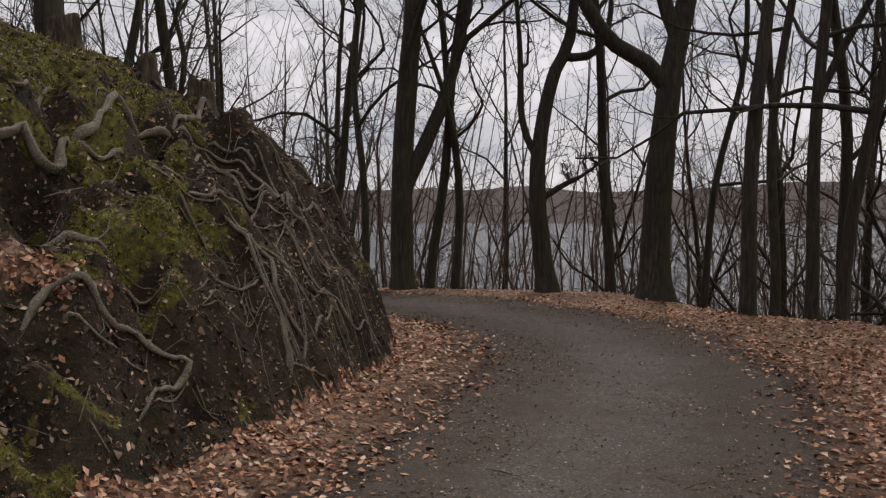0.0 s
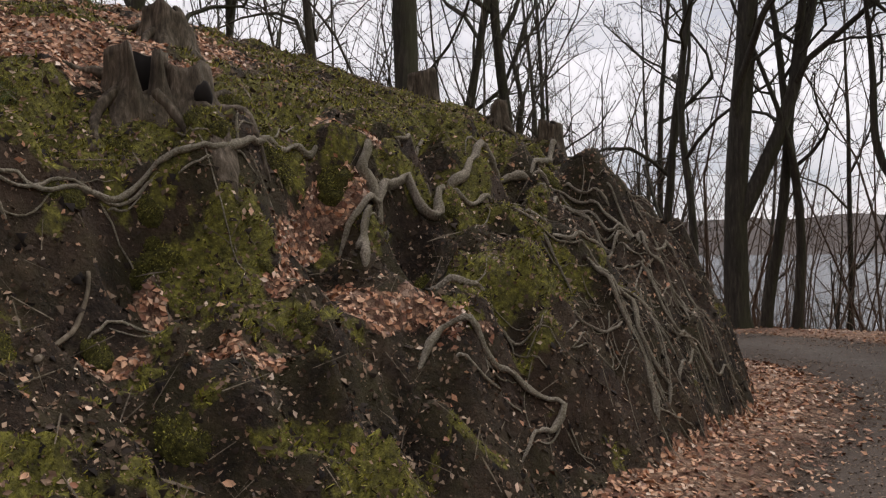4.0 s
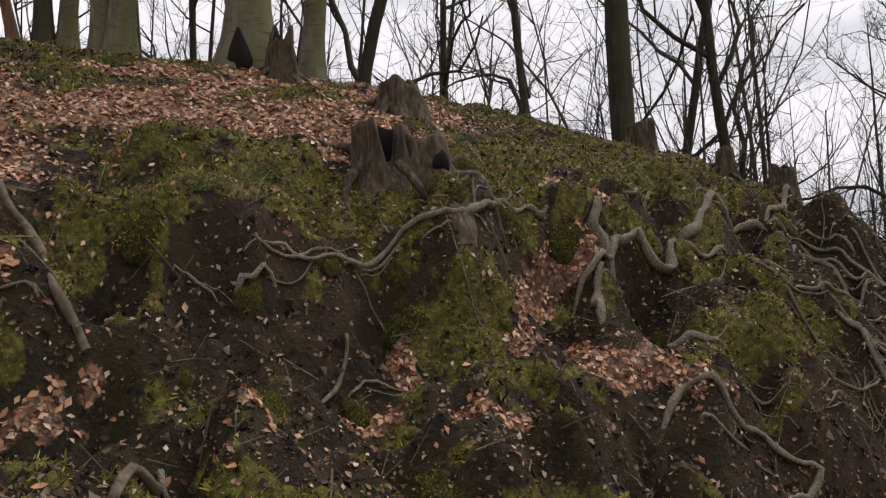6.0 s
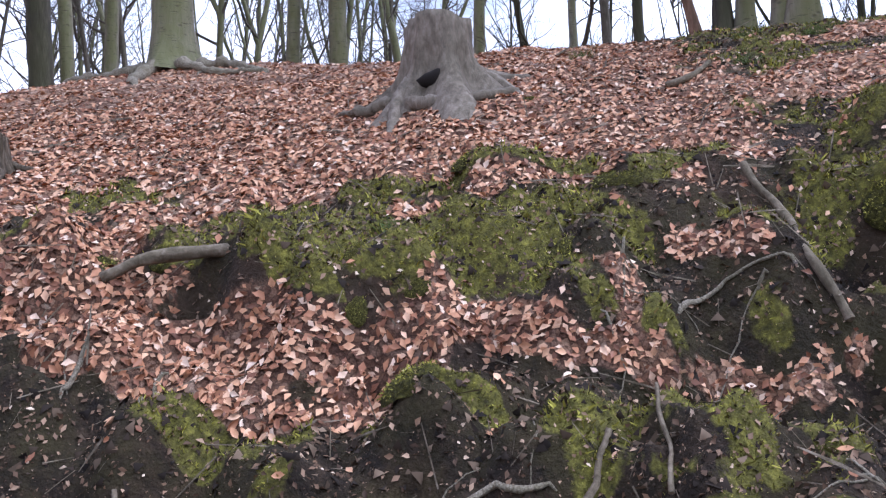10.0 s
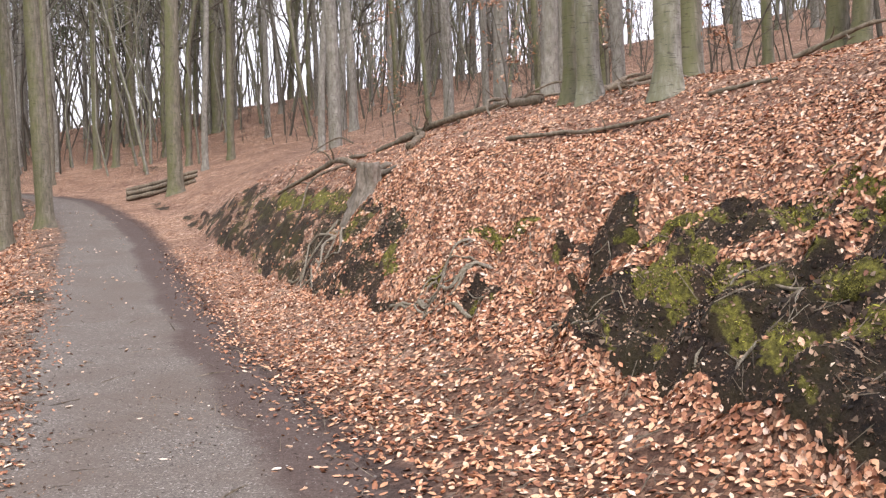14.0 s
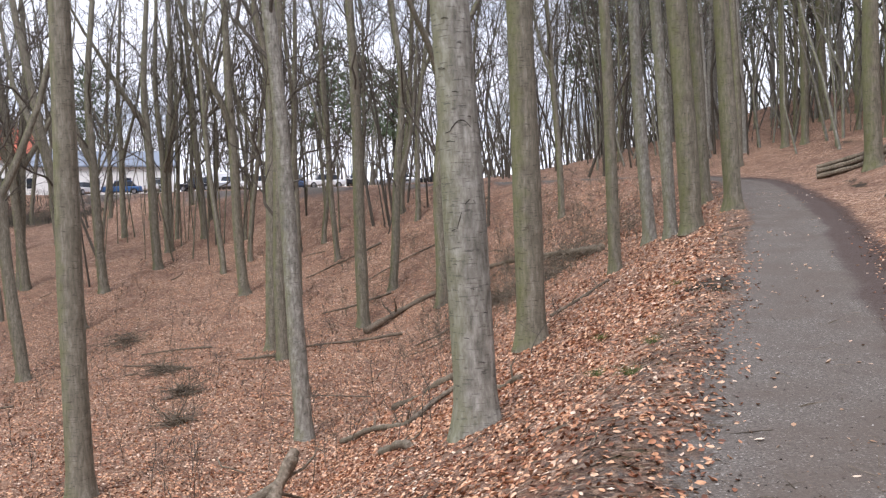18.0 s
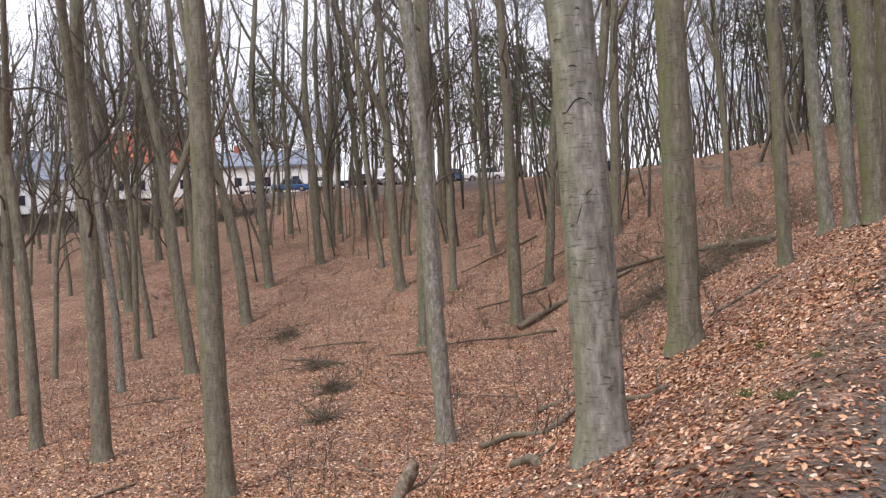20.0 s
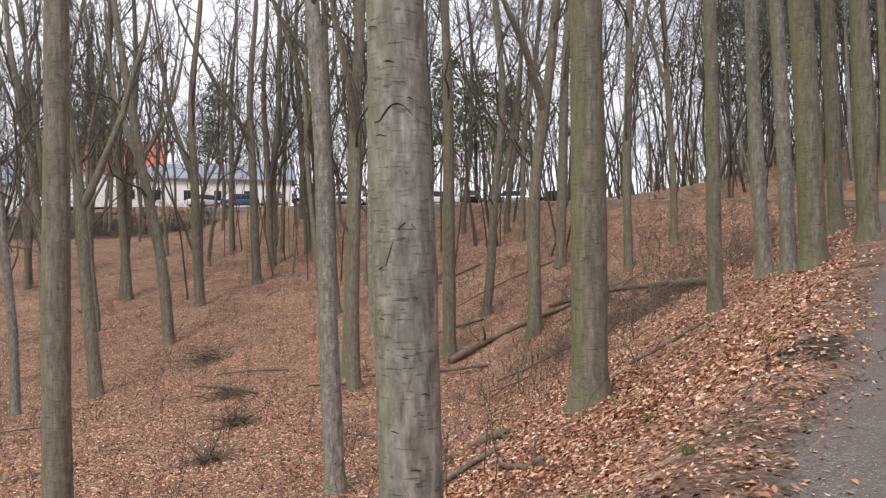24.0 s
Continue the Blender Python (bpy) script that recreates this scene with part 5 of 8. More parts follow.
scatter(HILL_MODELS, 84, (-50, -9, -70, -9, lambda x, y: along(x, y)[1][0] > 7.0 and y < -11 - 0.25 * (x + 10)), 1.7, 0.6, 1.15)
scatter(FAR_MODELS, 40, (-52, -10, -74, -10, lambda x, y: along(x, y)[1][0] > 8.0 and y < -9 - 0.2 * (x + 10)), 2.0, 0.75, 1.2)
scatter(FAR_MODELS, 24, (-45, -18, -10, 8, lambda x, y: True), 2.6, 0.6, 0.9)
scatter(DARK, 24, (-16, 26, 19.5, 42, lambda x, y: y > 21 - 0.5 * x), 1.6, 0.6, 1.0)
scatter(DARK, 34, (6, 26, 4, 22, lambda x, y: x > 7.5 - 0.15 * (y - 12)), 1.5, 0.7, 1.0)
scatter(DARK, 40, (-26, -3, 8.5, 30, lambda x, y: abs(along(x, y)[1][0]) > 2.5), 1.8, 0.6, 0.9)


# ---- places on the bank, told by the way along the path and in from its middle ----
def bank(run, west):
    k = int(np.clip(np.searchsorted(RUN, run), 0, len(RUN) - 1))
    return MID[k, 0] + TANGENT[k, 1] * west, MID[k, 1] - TANGENT[k, 0] * west


def bend_line(xy, spacing=0.06):
    """A line through plan points, bent rather sharply at each."""
    soft = smooth_line([(a, b, 0.0) for a, b in xy], spacing)[:, :2]
    hard = []
    for (a, b), (c, d) in zip(xy, xy[1:]):
        n = max(2, int(math.hypot(c - a, d - b) / spacing))
        hard += [(a + (c - a) * k / n, b + (d - b) * k / n) for k in range(n)]
    return 0.4 * soft + 0.6 * np.array(hard + [xy[-1]])


def along_ground(xy, r0, r1, lift, seed, spacing=0.035, hump=0.0):
    """Points and radii of a root or stick that follows the ground through plan points."""
    p = bend_line(xy, spacing)
    n = len(p)
    t = np.linspace(0, 1, n)
    rad = r0 + (r1 - r0) * t
    p = p + 0.035 * np.stack([fbm(t * 7, seed + 0 * t, 1.0, 3), fbm(t * 7, seed + 5 + 0 * t, 1.0, 4)], -1)
    z = surf(p[:, 0], p[:, 1])
    zs = z.copy()
    for _ in range(4):
        zs[1:-1] = 0.25 * zs[:-2] + 0.5 * zs[1:-1] + 0.25 * zs[2:]
    ends = np.minimum(1, np.minimum(t, 1 - t) / 0.07)
    rad = rad * (0.45 + 0.55 * ends)
    z = np.maximum(z, zs) + lift * rad - 1.6 * r0 * (1 - ends) + hump * np.sin(t * math.pi)
    return np.concatenate([p, z[:, None]], -1), 0.78 * rad * (1 + 0.55 * fbm(t * 14, seed + 0 * t, 1.0, 8) + 0.7 * fbm(np.arange(n) * 0.33, seed + 0 * t, 1.0, 12, 2))


def tree_root(xy, r0, r1, label, lift=0.35, seed=1, forks=0, material=None, name="tree_root", hump=0.0, category="root"):
    """An exposed root on the bank, with its side rootlets."""
    rng_r = np.random.default_rng(seed)
    p, r = along_ground(xy, r0, r1, lift, seed, hump=hump)
    base = p[0].copy()
    root = thing(name, *base, label, category, "exposed roots on the bank" if category == "root" else "")
    heap = Heap()
    tube(p - base, r, 9, heap, 0.7, seed)
    part("stem", heap.mesh("stem", material or ROOT), root)
    for f in range(forks):
        k = int(len(p) * rng_r.uniform(0.25, 0.8))
        a = rng_r.uniform(-0.9, 0.9)
        way = p[min(k + 3, len(p) - 1), :2] - p[max(k - 3, 0), :2]
        way = way / (np.linalg.norm(way) + 1e-9)
        way = np.array([way[0] * math.cos(a) - way[1] * math.sin(a), way[0] * math.sin(a) + way[1] * math.cos(a)])
        ln = rng_r.uniform(0.15, 0.5)
        q = [tuple(p[k, :2])]
        for s in range(3):
            way = way + rng_r.normal(0, 0.35, 2)
            way /= np.linalg.norm(way)
            q.append((q[-1][0] + way[0] * ln / 3, q[-1][1] + way[1] * ln / 3))
        fp, fr = along_ground(q, max(r[k] * 0.55, 0.006), 0.003, 0.4, seed + f)
        heap = Heap()
        tube(fp - base, fr, 5, heap, 0.1, seed + f)
        part("rootlet", heap.mesh("rootlet", material or ROOT), root)
    return root


NOSE_ROOT = "crooked grey root running down the steep nose of the bank"
THIN_ROOT = "thin pale root on the dark soil of the bank"
tree_root([(-3.74, 2.94), (-3.69, 3.20), (-3.61, 3.27), (-3.55, 3.53), (-3.41, 3.89), (-3.29, 3.97), (-3.22, 4.09), (-3.17, 4.32), (-3.18, 4.53), (-3.15, 4.76), (-3.09, 5.05)], 0.0114, 0.0342, "long pale root running level along the bank's edge", 1, 3, 5)
tree_root([(-3.22, 4.32), (-3.21, 4.67), (-3.26, 5.05)], 0.0076, 0.0095, THIN_ROOT, 1, 4, 0)
tree_root([(-3.32, 3.91), (-3.24, 4.01), (-3.22, 4.10)], 0.0076, 0.0114, THIN_ROOT, 0.9, 5, 0)
tree_root([(-3.72, 3.0), (-3.64, 3.3), (-3.52, 3.62), (-3.42, 3.84)], 0.00855, 0.0133, THIN_ROOT, 1.6, 90, 1)
tree_root([(-2.18, 7.01), (-2.37, 6.88), (-2.43, 6.11), (-2.53, 5.93)], 0.0523, 0.0428, "thick dark mossy root lying along the crest of the bank", 0.8, 6, 1)
tree_root([(-2.53, 5.93), (-2.53, 5.84), (-2.49, 5.71), (-2.48, 5.63), (-2.56, 5.57), (-2.67, 5.58), (-2.74, 5.36), (-2.76, 5.15), (-2.78, 5.07), (-2.85, 4.99), (-2.89, 4.93)], 0.0428, 0.038, "thick zigzag root arching over a dark hollow in the bank", 1.3, 7, 2, hump=0.03)
tree_root([(-2.75, 5.14), (-2.75, 5.02), (-2.60, 4.69)], 0.038, 0.0304, "short thick root propping the bank", 1, 8, 0)
tree_root([(-2.71, 5.33), (-2.67, 5.16), (-2.60, 5.11)], 0.0095, 0.0057, THIN_ROOT, 1.2, 9, 0)
tree_root([(-2.86, 5.38), (-2.85, 5.21), (-2.80, 5.26), (-2.75, 5.28)], 0.0361, 0.0428, "short thick mossy root on the bank", 0.7, 10, 0)
tree_root([(-2.17, 4.44), (-2.11, 4.64), (-1.88, 4.84), (-1.79, 5.05), (-1.64, 5.14), (-1.52, 5.19), (-1.55, 5.10), (-1.60, 4.92), (-1.63, 4.79), (-1.66, 4.70)], 0.0285, 0.019, "bent pale root hanging down the bare earth of the bank", 1.2, 11, 4, hump=0.02)
tree_root([(-2.00, 4.57), (-1.90, 4.62), (-1.81, 4.87), (-1.71, 4.99)], 0.0152, 0.0095, THIN_ROOT, 0.8, 12, 1)
tree_root([(-2.49, 4.90), (-2.31, 5.03), (-2.09, 5.09), (-2.02, 5.23), (-1.98, 5.28)], 0.038, 0.0171, "dark mossy root forming a ledge on the bank", 0.9, 13, 2)
tree_root([(-1.95, 5.27), (-1.88, 5.28), (-1.84, 5.25), (-1.73, 5.25), (-1.61, 5.27)], 0.0105, 0.00665, THIN_ROOT, 0.9, 14, 2)
tree_root([(-1.95, 5.27), (-1.78, 5.32), (-1.64, 5.36), (-1.55, 5.41)], 0.0123, 0.0076, THIN_ROOT, 0.9, 15, 2)
tree_root([(-2.99, 6.84), (-2.75, 5.77), (-2.79, 5.68), (-2.74, 5.69)], 0.0285, 0.0209, "looped root over a small dark hollow", 0.9, 16, 0)
tree_root([(-2.20, 6.84), (-1.99, 6.75), (-1.93, 7.23), (-1.76, 7.32), (-1.58, 7.32), (-1.41, 7.42), (-1.30, 7.19)], 0.021, 0.0189, NOSE_ROOT, 1, 17, 2)
tree_root([(-1.97, 7.42), (-1.78, 7.42), (-1.59, 7.45)], 0.0189, 0.0147, NOSE_ROOT, 1, 18, 1)
tree_root([(-2.14, 7.10), (-2.00, 7.35), (-1.82, 7.38), (-1.63, 7.37), (-1.47, 7.39), (-1.40, 7.42)], 0.021, 0.0147, NOSE_ROOT, 1, 19, 2)
tree_root([(-1.84, 6.15), (-1.68, 6.34), (-1.56, 6.60), (-1.53, 7.27), (-1.42, 7.38)], 0.0189, 0.0147, NOSE_ROOT, 1, 20, 1)
tree_root([(-1.86, 6.12), (-1.79, 6.10), (-1.72, 6.12), (-1.63, 6.07)], 0.0168, 0.0105, NOSE_ROOT, 1, 21, 1)
tree_root([(-1.61, 6.33), (-1.46, 6.32), (-1.37, 6.27), (-1.30, 6.22), (-1.25, 6.20), (-1.16, 6.21), (-1.12, 6.12), (-1.08, 6.10), (-1.07, 6.04)], 0.0189, 0.0252, NOSE_ROOT, 1, 22, 3)
tree_root([(-1.61, 5.82), (-1.50, 5.96), (-1.40, 6.07), (-1.30, 6.21)], 0.0168, 0.0147, NOSE_ROOT, 1, 23, 1)
tree_root([(-1.56, 6.36), (-1.41, 6.39), (-1.28, 6.46), (-1.23, 6.34), (-1.17, 6.33), (-1.08, 6.35), (-1.01, 6.38), (-1.01, 6.27)], 0.021, 0.0189, NOSE_ROOT, 1, 24, 3)
tree_root([(-1.33, 7.10), (-1.20, 7.05), (-1.12, 7.00), (-1.03, 6.95), (-0.92, 7.08), (-0.83, 7.09), (-0.75, 7.13)], 0.021, 0.0126, NOSE_ROOT, 1, 25, 3)
tree_root([(-1.40, 7.49), (-1.27, 7.55), (-1.16, 7.79), (-1.06, 7.81)], 0.0231, 0.0147, NOSE_ROOT, 1, 26, 2)
tree_root([(-1.39, 7.38), (-1.23, 7.17), (-1.10, 7.29), (-1.00, 7.38), (-0.93, 7.19)], 0.021, 0.0126, NOSE_ROOT, 1, 27, 2)
tree_root([(-1.49, 6.44), (-1.30, 6.52), (-1.15, 6.69), (-1.07, 6.90), (-0.96, 6.95), (-0.88, 7.05)], 0.0189, 0.0126, NOSE_ROOT, 1, 28, 3)
tree_root([(-1.03, 6.91), (-0.90, 7.09), (-0.79, 7.21), (-0.64, 7.55), (-0.54, 7.70)], 0.0189, 0.0126, NOSE_ROOT, 1, 29, 2)
tree_root([(-1.08, 6.08), (-0.95, 6.26), (-0.85, 6.38)], 0.0126, 0.00839, NOSE_ROOT, 1, 30, 1)
tree_root([(-1.23, 6.01), (-1.24, 5.91)], 0.0105, 0.00629, NOSE_ROOT, 1, 31, 0)
tree_root([(-2.17, 7.02), (-2.15, 7.27), (-2.31, 8.85)], 0.0357, 0.0315, NOSE_ROOT, 1, 32, 1)
tree_root([(-2.51, 5.92), (-2.40, 5.92), (-2.27, 6.28), (-2.22, 6.84)], 0.0231, 0.0147, NOSE_ROOT, 1, 33, 1)
tree_root([(-2.04, 6.21), (-1.94, 6.24), (-1.86, 6.31)], 0.021, 0.0168, NOSE_ROOT, 1, 34, 1)
tree_root([(-1.40, 6.20), (-1.40, 6.04), (-1.34, 5.98)], 0.0105, 0.00734, NOSE_ROOT, 1, 35, 1)
tree_root([(-1.21, 6.57), (-1.13, 6.58), (-0.99, 6.39)], 0.0168, 0.0105, NOSE_ROOT, 1, 36, 2)
tree_root([(-0.96, 6.55), (-0.89, 7.02), (-0.76, 7.12)], 0.0168, 0.0105, NOSE_ROOT, 1, 37, 1)
tree_root([(-1.29, 6.22), (-1.15, 6.20), (-1.08, 6.04)], 0.021, 0.0147, NOSE_ROOT, 1, 38, 2)
tree_root([(-3.89, 2.63), (-3.87, 2.67), (-3.81, 2.76), (-3.75, 2.81)], 0.0114, 0.0076, THIN_ROOT, 1, 39, 1)
tree_root([(-3.73, 2.88), (-3.68, 2.97), (-3.64, 3.10)], 0.0228, 0.019, "stubby mossy root end on the bank", 1, 40, 1)
tree_root([(-4.20, 1.53), (-4.25, 1.69), (-4.20, 1.84), (-4.16, 1.95), (-4.05, 2.07)], 0.0171, 0.0095, "curved grey root low on the bank", 1, 41, 1)
tree_root([(-3.49, 4.15), (-3.32, 4.06), (-3.25, 4.15)], 0.00665, 0.00475, THIN_ROOT, 1, 42, 1)
tree_root([(-3.06, 4.71), (-3.00, 4.46), (-2.81, 4.07)], 0.0076, 0.00475, "thin pale root among fallen leaves", 1, 43, 1)
tree_root([(-3.34, 3.24), (-3.28, 3.41), (-3.21, 3.49), (-3.14, 3.57)], 0.0123, 0.00665, THIN_ROOT, 1, 44, 1)
tree_root([(-4.11, 1.96), (-4.13, 1.93), (-4.12, 1.90)], 0.0152, 0.0095, "stubby grey root end on the bank", 1, 45, 1)
tree_root([(-3.45, 2.19), (-3.34, 2.14), (-3.30, 2.16)], 0.019, 0.0133, "pale barkless root stub in the soil", 1, 46, 1)
tree_root([(-3.75, 0.36), (-3.78, 0.45), (-3.70, 0.55), (-3.68, 0.71)], 0.019, 0.0114, "curved grey root on bare earth", 1, 47, 1)
tree_root([(-3.96, 0.14), (-3.93, 0.25)], 0.0152, 0.0095, "pale barkless root stub in the soil", 1, 48, 1)
tree_root([(-3.04, 1.58), (-3.05, 1.68), (-3.02, 1.72)], 0.0171, 0.0209, "pale barkless root stub in the soil", 1, 49, 1)
tree_root([(-4.57, 1.50), (-4.47, 1.43), (-4.32, 1.33)], 0.0114, 0.00665, THIN_ROOT, 1, 50, 1)
tree_root([(-4.33, 1.22), (-4.22, 1.23)], 0.0114, 0.0076, THIN_ROOT, 1, 51, 1)
tree_root([(-5.43, -1.97), (-5.54, -1.77), (-5.53, -1.55)], 0.0076, 0.0114, THIN_ROOT, 1, 52, 1)
tree_root([(-4.82, -1.10), (-5.07, -0.95)], 0.0133, 0.0095, THIN_ROOT, 1, 53, 1)
tree_root([(-4.61, -0.77), (-4.95, -0.71), (-5.00, -0.65)], 0.0114, 0.0152, THIN_ROOT, 1, 54, 1)
tree_root([(-4.86, -2.51), (-4.60, -2.37), (-4.61, -2.28)], 0.0114, 0.0152, THIN_ROOT, 1, 55, 1)
tree_root([(-5.43, -4.61), (-5.51, -4.59)], 0.0133, 0.0095, THIN_ROOT, 1, 56, 1)
tree_root([(-5.40, -4.31), (-5.56, -4.21)], 0.0171, 0.0095, THIN_ROOT, 1, 57, 1)

# the nose of the bank is laced with finer roots that run down to the path
rng_n = np.random.default_rng(21)
for k in range(46):
    r_at = rng_n.uniform(-11.5, -5.2) if k > 8 else rng_n.uniform(-9.8, -6.4)
    d_at = rng_n.uniform(0.45, 1.5)
    d_to = rng_n.uniform(0.0, 0.35)
    drift = rng_n.uniform(0.0, 0.75)
    pts = []
    for s in range(6):
        f = s / 5
        rr = r_at - drift * f + rng_n.normal(0, 0.09)
        pts.append(bank(rr, float(foot_of(rr)) + d_at + (d_to - d_at) * f))
    thick = 0.006 + 0.012 * rng_n.uniform() ** 2
    tree_root(pts, thick, thick * 0.45, "thin pale root lacing the eroded earth", rng_n.uniform(0.5, 1.0), 160 + k, int(rng_n.integers(1, 4)))
for k in range(26):
    r_at, d_at = rng_n.uniform(-5.5, 12.5), rng_n.uniform(0.15, 1.3)
    pts, a = [], rng_n.uniform(0, 6.28)
    x, y = bank(r_at, float(foot_of(r_at)) + d_at)
    for s in range(4):
        pts.append((x, y))
        a += rng_n.normal(0, 0.6)
        x, y = x + 0.13 * math.cos(a), y + 0.13 * math.sin(a)
    thick = rng_n.uniform(0.006, 0.016)
    tree_root(pts, thick, thick * 0.5, "short thin root sticking out of the dark soil", rng_n.uniform(0.5, 1.2), 160 + k, int(rng_n.integers(0, 2)))
# roots fanning out of the undercut further along the path
tree_root([(-6.62, -9.46), (-6.59, -8.78), (-6.47, -8.16), (-6.71, -8.01)], 0.035, 0.022, "weathered root fanning out of the undercut bank", 1.6, 58, 1)
tree_root([(-6.52, -8.89), (-6.48, -8.60)], 0.02, 0.014, "weathered root fanning out of the undercut bank", 1.6, 59, 1)
tree_root([(-6.35, -8.27), (-6.34, -8.15), (-6.38, -7.83), (-6.39, -7.55)], 0.016, 0.024, "weathered root fanning out of the undercut bank", 1.6, 60, 1)
tree_root([(-6.69, -8.84), (-6.80, -8.74)], 0.022, 0.014, "weathered root fanning out of the undercut bank", 1.6, 61, 1)
tree_root([(-6.59, -9.28), (-6.64, -9.04), (-6.47, -8.34)], 0.03, 0.018, "weathered root fanning out of the undercut bank", 1.6, 62, 1)
for k in range(6):
    r_at = 9.0 + 0.14 * k
    pts = [bank(r_at + 0.12 * s + rng_n.uniform(-0.05, 0.05), float(foot_of(r_at)) + 0.75 - 0.17 * s) for s in range(5)]
    tree_root(pts, 0.020, 0.010, "weathered root fanning out of the undercut bank", 1.8, 400 + k, 1)
for k in range(8):
    r_at = 13.8 + 0.16 * k + rng_n.uniform(-0.1, 0.1)
    pts = [bank(r_at + 0.2 * s * rng_n.uniform(-0.5, 0.8), float(foot_of(r_at)) + 0.9 - 0.2 * s) for s in range(5)]
    tree_root(pts, 0.030, 0.012, "knotted grey root below a cut stump", 0.9, 220 + k, 1)


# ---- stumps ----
# near-black that puts the shade inside stump and tree openings into the colour
HOLLOW_SHADE = plain_material("hollow_shade", (0.012, 0.009, 0.007), 0.95)
def stump(x, y, diam, high, label, seed, hollow=0.0, jag=0.15, flare=0.9, lobes=5, gap=None, turn=0.0, sink=0.08, lean=(0, 0), name="tree_stump", wood=None):
    """A stump with a flared foot. hollow: depth of the rotten core; gap: (direction, width, depth) splits the wall."""
    rng_s = np.random.default_rng(seed)
    n, rows = 44, 14
    ang = np.arange(n) * 2 * math.pi / n
    ph = rng_s.uniform(0, 6.28, 4)
    top = high * (1 + jag * (0.6 * np.sin(2 * ang + ph[0]) + 0.5 * np.sin(3 * ang + ph[1]) + 0.35 * fbm(np.cos(ang) * 3 + seed, np.sin(ang) * 3, 1.0, 17, 3)))
    if gap:
        away = np.abs((ang - gap[0] + math.pi) % (2 * math.pi) - math.pi)
        top = top * (1 - gap[2] * np.clip(1.6 - away / gap[1] * 1.6, 0, 1))
    wob = 1 + 0.10 * np.sin(lobes * ang + ph[2]) + 0.06 * np.sin(2 * ang + ph[3])
    verts = []
    for i in range(rows):
        f = i / (rows - 1)
        z = -sink - 0.15 + (top + sink + 0.15) * f
        k = np.clip(1 - (z + 0.05) / max(0.55 * high, 0.25), 0, 1.2) ** 2
        r = diam / 2 * (1 + flare * k * (0.5 + 0.7 * (0.5 + 0.5 * np.cos(lobes * ang + ph[2])))) * wob * (1 - (0.14 if hollow > 0.3 else 0.26) * f)
        furrow = fbm(np.cos(ang) * 4.5 + seed, np.sin(ang) * 4.5 + 1.3 * f, 1.0, 19, 3)
        lump = fbm(np.cos(ang) * 1.6 + seed, np.sin(ang) * 1.6 + 1.6 * f, 1.0, 23, 3)
        r = r * (1 + 0.30 * furrow + 0.50 * lump)
        lx_, ly_ = r * np.cos(ang), r * np.sin(ang)
        tr = radians(turn)
        fall = surf(x + lx_ * math.cos(tr) - ly_ * math.sin(tr), y + lx_ * math.sin(tr) + ly_ * math.cos(tr)) - ground_z(x, y)
        verts.append(np.stack([lx_ + lean[0] * z, ly_ + lean[1] * z, z + fall * (1 - f) ** 1.5], -1))
    if hollow > 0:
        for f in (0.0, 0.5, 1.0):
            z = top - 0.01 - hollow * f
            r = diam / 2 * (0.50 - 0.1 * f) * wob
            verts.append(np.stack([r * np.cos(ang) + lean[0] * z, r * np.sin(ang) + lean[1] * z, np.maximum(z, 0.02)], -1))
    else:
        r = diam / 2 * 0.42 * wob
        verts.append(np.stack([r * np.cos(ang) + lean[0] * top, r * np.sin(ang) + lean[1] * top, top + 0.01 * rng_s.uniform(-1, 1, n)], -1))
    total = len(verts)
    v = np.concatenate(verts + [np.mean(verts[-1], axis=0)[None]])
    i, j = np.meshgrid(np.arange(total - 1), np.arange(n), indexing="ij")
    j2 = (j + 1) % n
    faces = np.stack([i * n + j, i * n + j2, (i + 1) * n + j2, (i + 1) * n + j], -1).reshape(-1, 4).tolist()
    faces += [[(total - 1) * n + q, (total - 1) * n + (q + 1) % n, total * n] for q in range(n)]
    root = thing(name, x, y, ground_z(x, y), label, "stump", turn=turn)
    wood = wood or STUMP
    body = mesh_of("stump_body", v, faces, wood)
    # inner wall and floor coloured near-black for the shade down the hollow
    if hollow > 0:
        body.materials.append(HOLLOW_SHADE)
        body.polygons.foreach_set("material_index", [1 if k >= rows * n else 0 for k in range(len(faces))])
    part("stump_body", body, root)
    for q in range(lobes):
        a = -ph[2] / lobes + q * 2 * math.pi / lobes + rng_s.uniform(-0.2, 0.2)
        ln = diam * rng_s.uniform(0.8, 1.3)
        s0 = diam * 0.40
        pts = []
        tr = radians(turn)
        for s in range(5):
            rr = s0 + ln * s / 4
            aa = a + 0.25 * math.sin(s + q)
            wx, wy = rr * math.cos(aa), rr * math.sin(aa)
            gxw, gyw = x + wx * math.cos(tr) - wy * math.sin(tr), y + wx * math.sin(tr) + wy * math.cos(tr)
            pts.append((wx, wy, ground_z(gxw, gyw) - ground_z(x, y) + (0.15 * (1 - s / 4) ** 2 - 0.04) * diam / 0.5))
        heap = Heap()
        tube(smooth_line(pts, 0.06), np.linspace(diam * 0.11, diam * 0.035, len(smooth_line(pts, 0.06))), 7, heap, 0.12, seed + q)
        part("root", heap.mesh("root", wood), root)
    return root


